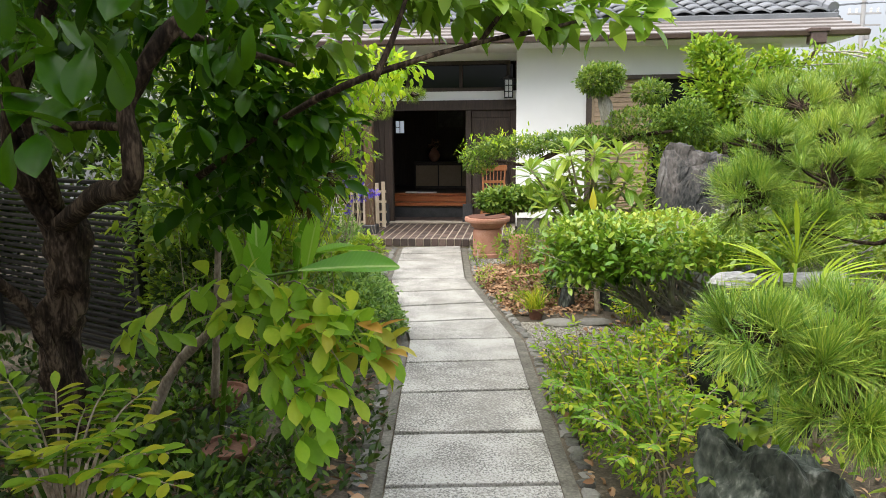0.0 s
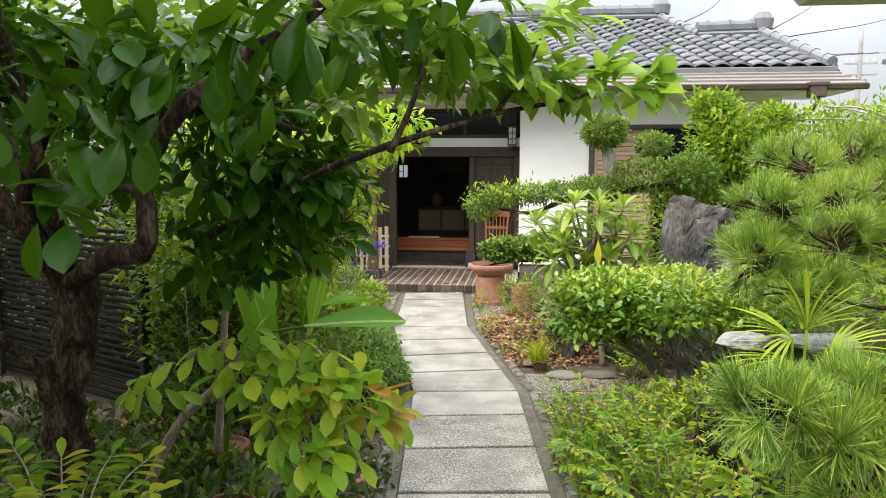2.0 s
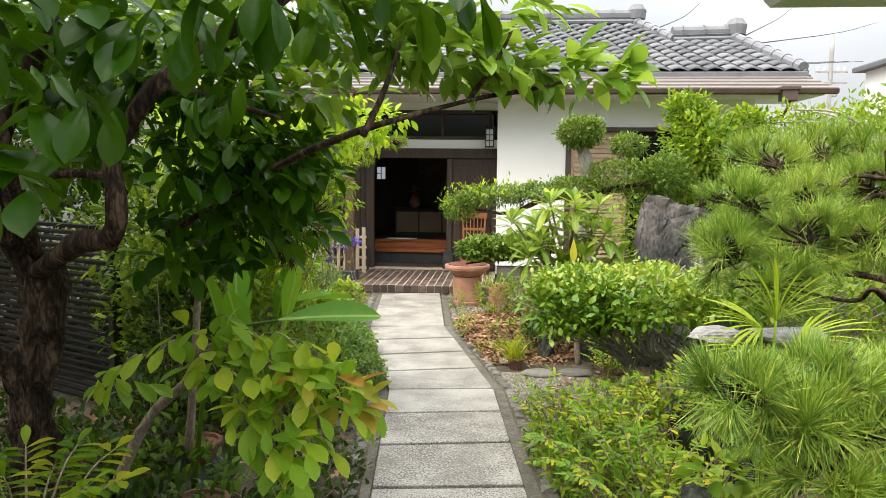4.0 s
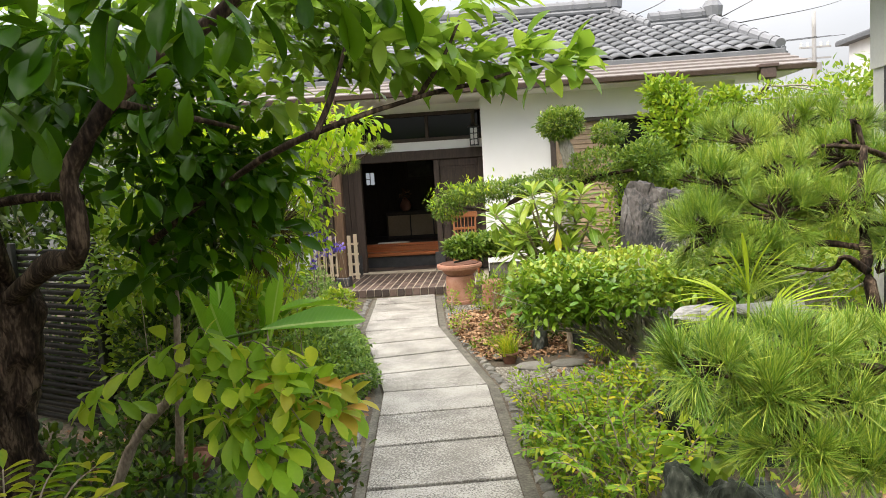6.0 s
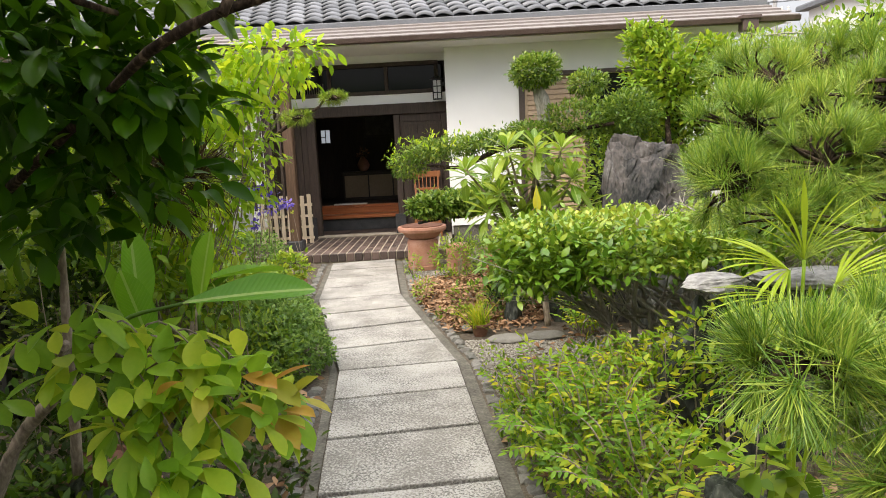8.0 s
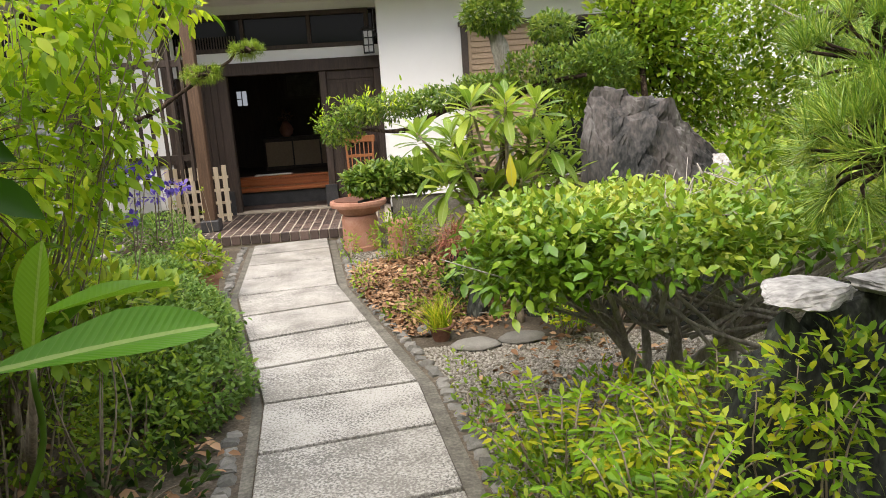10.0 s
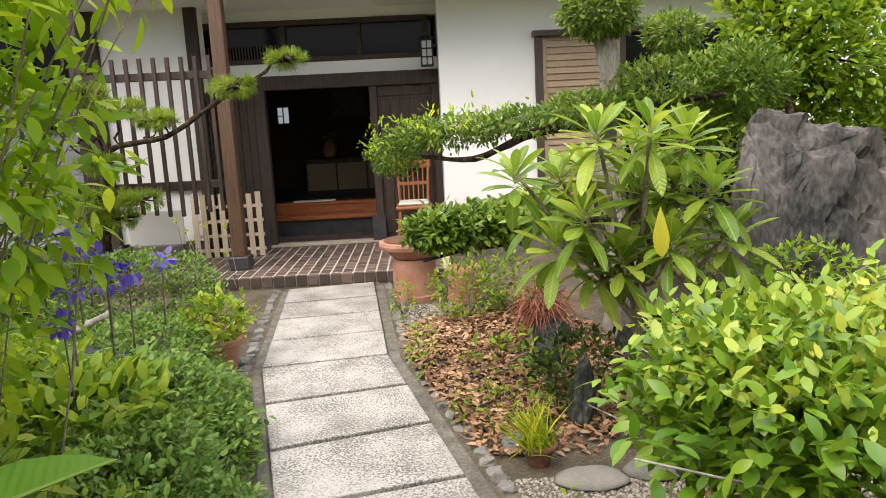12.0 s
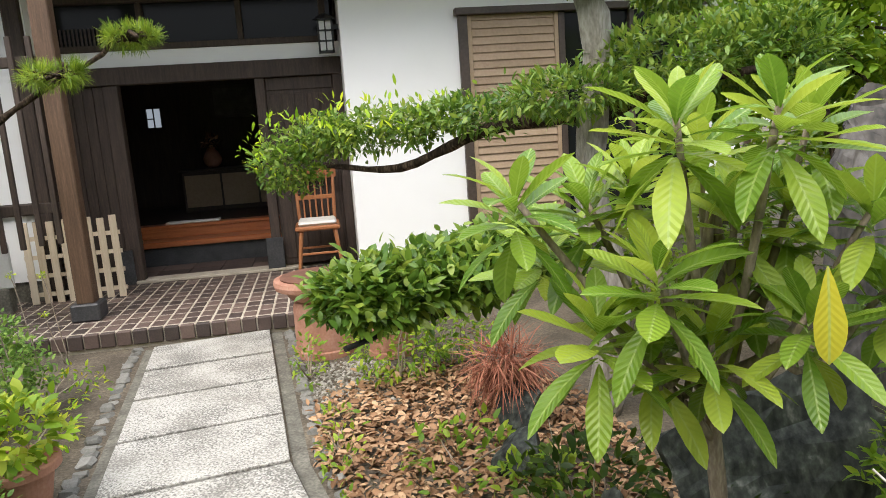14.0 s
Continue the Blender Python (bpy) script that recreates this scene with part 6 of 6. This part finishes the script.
# drooping light green compound-leaved shrub
bush("wisteria", "drooping light green compound-leaved climber", [(420, (-0.66, 4.95, 1.35), (0.22, 0.3, 0.35)), (480, (-0.8, 5.0, 1.78), (0.35, 0.35, 0.25)), (200, (-0.52, 5.0, 1.5), (0.18, 0.25, 0.3)), (260, (-0.38, 4.95, 1.86), (0.27, 0.25, 0.13)), (500, (-0.95, 5.1, 1.0), (0.28, 0.3, 0.3)), (300, (-0.62, 4.6, 1.78), (0.32, 0.28, 0.26)), (230, (-0.25, 4.7, 1.95), (0.28, 0.25, 0.12)), (260, (-0.78, 4.6, 1.35), (0.22, 0.25, 0.3)), (600, (-1.5, 5.3, 1.9), (0.5, 0.4, 0.4)), (600, (-1.5, 5.5, 1.3), (0.4, 0.4, 0.45))], 0.062, 0.42, L_LIGHT, "climber", stem=(-1.3, 5.2), droop=0.55, shell=0.3, density=1.2, shape="fine")
bush("shrub", "mixed shrubs under the canopy", [(1300, (-1.6, 5.0, 0.7), (0.5, 0.5, 0.5)), (1200, (-2.3, 6.0, 0.9), (0.7, 0.6, 0.9)), (900, (-1.5, 4.6, 1.2), (0.4, 0.4, 0.4))], 0.07, 0.45, L_MID)
bush("shrub", "light green leafy shrubs beyond the canopy", [(300, (-1.0, 4.6, 1.0), (0.3, 0.25, 0.3)), (260, (-0.72, 4.75, 0.72), (0.25, 0.25, 0.2)), (260, (-1.5, 4.8, 1.25), (0.35, 0.3, 0.3)), (220, (-1.75, 5.0, 0.75), (0.3, 0.3, 0.3))], 0.065, 0.45, L_GROUND, shape="fine")
# leaf colour carries the shade of the far planted side
bush("shrub", "dense shrubs behind the black fence, coloured dark as in shade", [(2600, (-3.6, 7.2, 1.4), (1.4, 0.9, 1.4)), (2200, (-5.2, 6.8, 1.6), (1.4, 0.9, 1.6)), (1500, (-3.2, 8.4, 1.0), (1.0, 0.6, 1.0)), (2600, (-3.4, 6.6, 2.0), (1.3, 0.6, 0.8)), (2200, (-5.0, 5.8, 2.0), (1.2, 0.6, 0.9)), (2600, (-3.0, 6.1, 0.8), (1.1, 0.5, 0.9)), (2600, (-4.6, 6.4, 0.9), (1.0, 0.6, 1.0))], 0.09, 0.45, L_DARK_SHADE)

# the darkness under the canopy is in this leaf colour
bush("shrub", "evergreen undergrowth coloured dark for the shade below the canopy", [(700, (-1.6, 3.8, 0.12), (0.6, 0.5, 0.16)), (1500, (-2.1, 3.0, 0.15), (0.7, 0.6, 0.2)), (1200, (-2.6, 4.2, 0.12), (0.7, 0.4, 0.18)), (1100, (-1.35, 4.5, 0.5), (0.3, 0.3, 0.45)), (900, (-1.0, 3.0, 0.08), (0.5, 0.6, 0.12))], 0.06, 0.45, L_DARK_SHADE)

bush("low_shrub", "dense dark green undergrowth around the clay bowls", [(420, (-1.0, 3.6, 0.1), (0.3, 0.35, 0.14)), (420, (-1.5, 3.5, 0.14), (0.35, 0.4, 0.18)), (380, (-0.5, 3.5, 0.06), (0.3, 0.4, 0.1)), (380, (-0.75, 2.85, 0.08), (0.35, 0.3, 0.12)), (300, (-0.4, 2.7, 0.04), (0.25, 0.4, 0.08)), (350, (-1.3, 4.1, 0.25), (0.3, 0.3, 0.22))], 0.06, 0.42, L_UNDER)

# hedge added out of view to keep sky and sun off the fence
bush("tall_hedge", "unseen tall hedge added to block light from the planted side", [(4200, (-4.9, 1.5, 1.6), (0.7, 1.6, 1.9)), (4200, (-4.8, -1.0, 1.6), (0.7, 1.6, 2.0)), (4200, (-5.2, 4.0, 1.6), (0.7, 1.5, 1.9)), (3500, (-2.6, -3.6, 1.5), (1.6, 0.8, 1.8))], 0.11, 0.5, L_DARK_SHADE, "hedge", shell=0.7)

# black slatted fence
fence = thing("slatted_fence", "black fence of narrow horizontal slats", "fence", (-1.9, 4.8, 0))
fence.rotation_euler = (0, 0, radians(154))
for k in range(26):
    part("slat", box((0, -0.022, 0.02 + 0.048 * k), (2.8, 0.012, 0.05 + 0.048 * k), 0.006), BLACKSLAT, fence)
for x in (0.0, 0.95, 1.9, 2.76):
    part("post", box((x, 0.013, -0.03), (x + 0.05, 0.05, 1.3), 0.004), BLACK, fence)

# ---- foreground tree ----
tree = thing("canopy_tree", "dark-barked tree with large glossy oval leaves", "tree")
B = [(-1.28, 3.00, 0.33), (-1.27, 3.00, 0.60), (-1.23, 2.95, 0.84), (-1.14, 2.90, 1.06), (-1.15, 2.90, 1.24)]
B_TOP = B[-1]
part("trunk", tube(B, 0.078, 0.068, n=28, rough=0.42, steps=12), BARK, tree, "rough flaking dark bark", smooth=True)
limbs = [([(-1.16, 2.90, 1.21), (-0.79, 2.60, 1.36), (-0.57, 2.40, 1.40), (-0.53, 2.36, 1.52), (-0.53, 2.36, 1.66), (-0.40, 2.36, 1.83), (-0.23, 2.36, 1.96), (-0.06, 2.36, 2.06), (0.1, 2.4, 2.2)], 0.04, 0.018),
         ([(-1.15, 2.90, 1.19), (-1.20, 2.80, 1.37), (-1.24, 2.80, 1.58), (-1.05, 2.70, 1.85), (-0.85, 2.60, 2.10)], 0.045, 0.02),
         ([(-1.24, 3.00, 0.43), (-1.23, 2.80, 0.88), (-1.25, 2.60, 1.09)], 0.03, 0.02),
         ([(-1.20, 2.80, 1.57), (-0.89, 2.70, 1.59), (-0.65, 2.60, 1.58)], 0.02, 0.012),
         ([(-0.68, 3.00, 1.36), (-0.24, 2.70, 1.57), (0.08, 2.40, 1.68), (0.29, 2.40, 1.75), (0.51, 2.50, 1.82), (0.68, 2.60, 1.86), (0.82, 2.65, 1.90)], 0.013, 0.005),
         ([(0.22, 2.30, 1.70), (0.27, 2.35, 1.83), (0.31, 2.40, 1.97)], 0.011, 0.005), ([(0.50, 2.50, 1.82), (0.58, 2.50, 1.93), (0.63, 2.55, 2.04)], 0.008, 0.004), ([(-0.27, 2.20, 1.82), (-0.20, 2.40, 1.80), (-0.10, 2.60, 1.77)], 0.012, 0.006)]
for pts, r0, r1 in limbs:
    part("limb", tube(pts, r0, r1, rough=0.2), BARK, tree, smooth=True)
cb = [(110, (-0.85, 2.85, 1.95), (0.35, 0.3, 0.22)), (140, (-0.42, 2.85, 1.95), (0.3, 0.3, 0.2)), (18, (-0.75, 2.1, 1.85), (0.2, 0.2, 0.15)), (18, (-0.15, 2.15, 1.82), (0.15, 0.15, 0.1)), (130, (-0.33, 2.85, 1.67), (0.3, 0.4, 0.16)), (60, (-1.06, 3.10, 1.67), (0.4, 0.25, 0.14)), (70, (-0.62, 3.20, 1.5), (0.34, 0.25, 0.2)), (80, (-0.36, 3.00, 1.42), (0.28, 0.32, 0.18)), (22, (-0.68, 3.10, 1.28), (0.22, 0.25, 0.14)), (90, (-0.16, 2.90, 1.63), (0.16, 0.3, 0.14)),
      (11, (-0.18, 1.50, 1.74), (0.2, 0.2, 0.1)), (4, (-0.17, 1.40, 1.58), (0.07, 0.1, 0.08)), (16, (0.22, 1.50, 1.89), (0.14, 0.15, 0.05)), (14, (0.01, 1.50, 1.85), (0.14, 0.15, 0.06)), (8, (0.48, 1.70, 1.93), (0.12, 0.1, 0.03))]
cr = [(150, (0.14, 2.60, 2.07), (0.24, 0.3, 0.13)), (100, (0.35, 2.60, 1.98), (0.22, 0.25, 0.1)), (60, (0.56, 2.60, 1.94), (0.16, 0.2, 0.07)), (40, (0.73, 2.65, 1.94), (0.15, 0.15, 0.06)), (26, (0.90, 2.70, 1.91), (0.12, 0.12, 0.06)), (10, (1.00, 2.70, 1.91), (0.06, 0.08, 0.05)), (70, (-0.06, 2.80, 1.89), (0.2, 0.25, 0.12)), (90, (0.25, 2.60, 2.23), (0.3, 0.3, 0.12)), (30, (0.65, 2.70, 2.13), (0.14, 0.15, 0.06)), (260, (-2.0, 4.0, 2.3), (0.45, 0.4, 0.4)), (260, (-1.4, 4.0, 2.4), (0.4, 0.4, 0.35)), (230, (-0.8, 3.7, 2.4), (0.35, 0.4, 0.3)), (150, (-0.3, 3.4, 2.35), (0.3, 0.35, 0.22)), (80, (-1.7, 4.2, 1.75), (0.5, 0.3, 0.25))]
# crown spread overhead, mostly out of view, added to shade the planted side
top = [(500, (-3.2, 1.0, 2.9), (1.2, 1.4, 0.5)), (420, (-1.4, 2.6, 2.75), (1.1, 1.3, 0.35)), (380, (-0.7, 1.6, 2.9), (1.0, 1.1, 0.3)), (420, (-2.5, 2.2, 2.6), (1.0, 1.4, 0.5)), (380, (-1.6, 0.8, 2.8), (1.1, 1.0, 0.35)), (420, (-2.9, 3.8, 2.3), (0.9, 1.0, 0.6)), (420, (-2.0, 3.9, 2.2), (0.8, 0.8, 0.4)), (420, (-1.2, 0.0, 2.9), (1.1, 0.9, 0.35)), (420, (-2.4, -0.2, 2.7), (1.0, 0.9, 0.5)), (300, (-0.4, 0.2, 3.0), (0.7, 0.7, 0.25))]
Pc, Dc = clumps(cb, 2.2, 0.2)
Dc = Dc * 0.4 + rng.normal(0, 0.6, Pc.shape) + np.array((0.1, -0.1, -0.3))
Pr, Dr = clumps(cr, 1.25, 0.2)
Dr = Dr * 0.4 + rng.normal(0, 0.5, Pr.shape) + np.array((0.45, -0.2, 0.05))
# lit copy of the canopy leaf, on the bright side of the crown
link("young_leaves", leaf_mesh("young_leaves", Pr, Dr, 0.1, 0.46, curl=0.25, fold=0.3, shape="fine"), L_TREE_LIT, tree, "leaves coloured lighter where light catches the crown")
Dc = unit(Dc)
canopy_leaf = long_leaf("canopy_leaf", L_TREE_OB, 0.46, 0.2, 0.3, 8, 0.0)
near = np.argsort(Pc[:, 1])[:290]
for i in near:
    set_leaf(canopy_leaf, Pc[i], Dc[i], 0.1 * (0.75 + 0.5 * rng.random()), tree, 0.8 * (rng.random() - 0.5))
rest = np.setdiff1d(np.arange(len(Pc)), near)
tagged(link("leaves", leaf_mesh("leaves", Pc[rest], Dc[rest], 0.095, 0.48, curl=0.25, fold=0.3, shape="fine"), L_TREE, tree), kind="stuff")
Pt, Dt = clumps(top, 2.2, 0.1)
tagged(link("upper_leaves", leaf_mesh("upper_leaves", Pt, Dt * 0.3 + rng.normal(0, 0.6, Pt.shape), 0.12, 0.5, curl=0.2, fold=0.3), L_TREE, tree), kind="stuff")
for e in ((-1.4, 2.6, 2.7), (-0.7, 1.6, 2.85), (-2.4, 2.2, 2.6), (-1.6, 0.9, 2.8), (-2.7, 3.7, 2.3)):
    part("limb", tube([B_TOP, (B_TOP[0] * 0.5 + e[0] * 0.5, B_TOP[1] * 0.5 + e[1] * 0.5, 2.2), e], 0.03, 0.012), BARK, tree, smooth=True)
dead = thing("dead_tuft", "dark dry tuft of dead needles in the branches", "plant")
needles("needles", ball(26, (-0.32, 3.30, 1.38), (0.13, 0.13, 0.09), 0.3), 40, 0.12, 0.03, L_DEAD, dead)

# arching shrub with oval leaves, some turning red
sh = thing("arching_shrub", "arching shrub with oval leaves turning yellow and red", "shrub")
sb = [(-1.17, 3.40, 0.13), (-0.99, 3.40, 0.48), (-0.77, 3.30, 0.68), (-0.66, 3.20, 0.88)]
part("stem", tube(sb, 0.03, 0.016, rough=0.2), BARKTAN, sh, smooth=True)
part("stem", tube([(-0.85, 3.50, 0.30), (-0.77, 3.40, 0.73), (-0.69, 3.30, 1.21), (-0.67, 3.30, 1.41)], 0.02, 0.01), BARKTAN, sh, smooth=True)
for e in ((-0.27, 3.00, 0.94), (-0.02, 2.90, 0.83), (-0.13, 2.80, 0.64), (-0.84, 3.10, 0.81)):
    part("branch", tube([(-0.67, 3.20, 0.84), (((-0.67, 3.20, 0.84)[0] + e[0]) / 2, (3.2 + e[1]) / 2, max(e[2], 0.9)), e], 0.01, 0.004, n=6), BARKTAN, sh, smooth=True)
shrub_leaf = long_leaf("shrub_leaf", L_SHRUB_OB, 0.46, 0.2, 0.3, 6, 0.0)
hub = (-0.67, 3.20, 0.86)
for e, n in (((-1.00, 3.10, 0.74), 4), ((-0.71, 3.00, 0.91), 3), ((-0.42, 3.00, 0.98), 5), ((-0.23, 2.90, 0.90), 5), ((-0.08, 2.90, 0.87), 6), ((0.03, 2.90, 0.81), 6), ((0.11, 2.90, 0.74), 6), ((-0.04, 2.80, 0.73), 6), ((-0.17, 2.80, 0.73), 5), ((-0.12, 2.75, 0.53), 7), ((-0.30, 2.80, 0.63), 5), ((-0.17, 2.70, 0.46), 6), ((-0.01, 2.85, 0.58), 5), ((-0.48, 3.00, 0.74), 4)):
    s0 = tuple(hub[k] * 0.6 + e[k] * 0.4 for k in range(3))
    spray(sh, (s0[0], s0[1], max(s0[2], e[2])), e, max(2, n - 3), 0.125, 0.46, L_SHRUB, sag=0.3, spread=0.5 + 0.7 * rng.random(), name="spray", hang=0.3 + 0.6 * rng.random(), single=shrub_leaf)
red_leaf = long_leaf("turning_leaf", L_TURNING, 0.42, 0.3, 0.35, 6, 0.0)
for n, c, r, tint in ((26, (-0.48, 3.00, 0.89), (0.16, 0.16, 0.08), 0.0), (34, (-0.25, 2.95, 0.86), (0.2, 0.18, 0.07), 0.12), (40, (-0.06, 2.90, 0.82), (0.17, 0.16, 0.07), 0.25), (22, (0.07, 2.90, 0.74), (0.1, 0.12, 0.06), 0.2), (34, (-0.27, 2.85, 0.71), (0.12, 0.14, 0.1), 0.0), (26, (-0.13, 2.80, 0.62), (0.12, 0.12, 0.1), 0.0), (12, (-0.15, 2.75, 0.48), (0.09, 0.1, 0.07), 0.0), (9, (-0.94, 3.10, 0.75), (0.12, 0.1, 0.05), 0.0), (9, (-0.54, 3.00, 0.99), (0.12, 0.1, 0.04), 0.0)):
    P, D = ball(n, c, r, 0.2)
    for p, d in zip(P, D):
        d = Vector(d) * 0.5 + Vector(rng.normal(0, 0.5, 3)) + Vector((0.55, -0.4, -0.15))
        set_leaf(red_leaf if rng.random() < tint else shrub_leaf, p, d, 0.125 * (0.7 + 0.5 * rng.random()), sh, 0.9 * (rng.random() - 0.5))

# yellow-green sprays close to the path's start
mah = thing("mahonia", "yellow-green pinnate sprays over dark soil", "shrub")
mah_leaf = long_leaf("mahonia_leaflet", L_MAHONIA_OB, 0.42, 0.15, 0.3, 6, 0.0)
root = (-0.67, 2.10, 0.54)
for e in ((-0.80, 2.10, 0.89), (-0.65, 2.00, 0.82), (-0.71, 2.30, 0.73), (-0.58, 2.40, 0.74), (-0.55, 2.20, 0.71), (-0.45, 2.20, 0.73), (-0.28, 2.00, 0.65), (-0.34, 1.95, 0.69), (-0.44, 1.95, 0.71), (-0.49, 1.90, 0.80), (-0.69, 1.95, 0.75), (-0.91, 2.10, 0.74), (-0.59, 1.90, 0.70), (-0.67, 2.35, 0.77), (-0.73, 2.20, 0.82), (-0.38, 2.05, 0.71), (-0.50, 2.00, 0.77), (-0.34, 2.10, 0.69), (-0.61, 1.95, 0.75), (-0.78, 2.05, 0.81)):
    s0 = (root[0] * 0.55 + e[0] * 0.45, root[1] * 0.55 + e[1] * 0.45, root[2] * 0.5 + e[2] * 0.5)
    spray(mah, s0, e, 5, 0.07, 0.42, L_MAHONIA, single=mah_leaf)
    part("stem", tube([(root[0], root[1], -0.03), (root[0] * 0.7 + s0[0] * 0.3, root[1], s0[2] * 0.6), s0], 0.008, 0.005, n=6), BARKTAN, mah, smooth=True)

# distance: neighbours' trees, pole and wires
bush("distant_trees", "belt of green trees beyond the garden", [(1200, (9, 14, 1.0), (2.5, 2, 1.1)), (1200, (13, 16, 1.0), (3, 2, 1.2)), (1500, (-9, 9, 1.5), (2.5, 3, 2.2)), (1500, (-7, 3, 1.5), (1.8, 3, 2.4)), (1300, (8, 6, 0.9), (1.6, 2.5, 1.2)), (1300, (7, 1, 0.9), (1.6, 2.5, 1.2))], 0.16, 0.5, L_MID, "trees")
pole = thing("utility_pole", "grey concrete utility pole with cross arms", "utility pole", (18.8, 42, 0))
part("shaft", tube([(0, 0, -0.1), (0, 0, 5), (0, 0, 9.6)], 0.14, 0.11, n=10, rough=0), POLEGREY, pole, smooth=True)
for z in (7.6, 7.0):
    part("cross_arm", box((-0.8, -0.05, z), (0.9, 0.05, z + 0.09)), POLEGREY, pole)
for k in range(5):
    part("insulator", lathe([(0.05, 0), (0.07, 0.06), (0.05, 0.12), (0.07, 0.18), (0.03, 0.24)], 8, at=(-0.7 + 0.36 * k, 0, 7.69)), PAPER, pole)
part("transformer", lathe([(0.02, 0), (0.2, 0.02), (0.2, 0.5), (0.02, 0.54)], 12, at=(0.25, 0.1, 6.3)), POLEGREY, pole)
neighbour = thing("house", "far white neighbouring house with a low dark roof", "house", (20.2, 37.5, 0.0))
part("wall", box((0, 0, 0), (6, 3.5, 7.5)), PLASTER, neighbour)
part("roof", prism([(-0.5, -0.5), (6.5, -0.5), (6.5, 4.0), (-0.5, 4.0)], 7.504, 7.8, 0.1), ROOFSTUFF, neighbour)
for x in (0.8, 3.2):
    part("window", box((x, -0.05, 5.6), (x + 1.4, -0.004, 6.7)), GLASS, neighbour)
far_pole = copy_thing(pole, Matrix.Translation((-6, 46, 0)))
wires = [((20.09, 40.00, 9.88), (4.87, 13.60, 3.98)), ((15.90, 40.00, 10.80), (4.78, 13.50, 4.09)), ((8.39, 30.00, 8.59), (3.28, 13.50, 4.24))]
wires += [((18.1 + 0.36 * k, 40, 7.9), (-6.7 + 0.36 * k, 46, 7.9)) for k in range(0, 5, 2)]
for a, b in wires:
    a, b = Vector(a), Vector(b)
    tagged(part("cable", tube([a, a.lerp(b, 0.5) - Vector((0, 0, 0.12)), b], 0.012, 0.012, n=5, rough=0), BLACK, smooth=True), "thin dark overhead cable", "cable", "overhead cables")
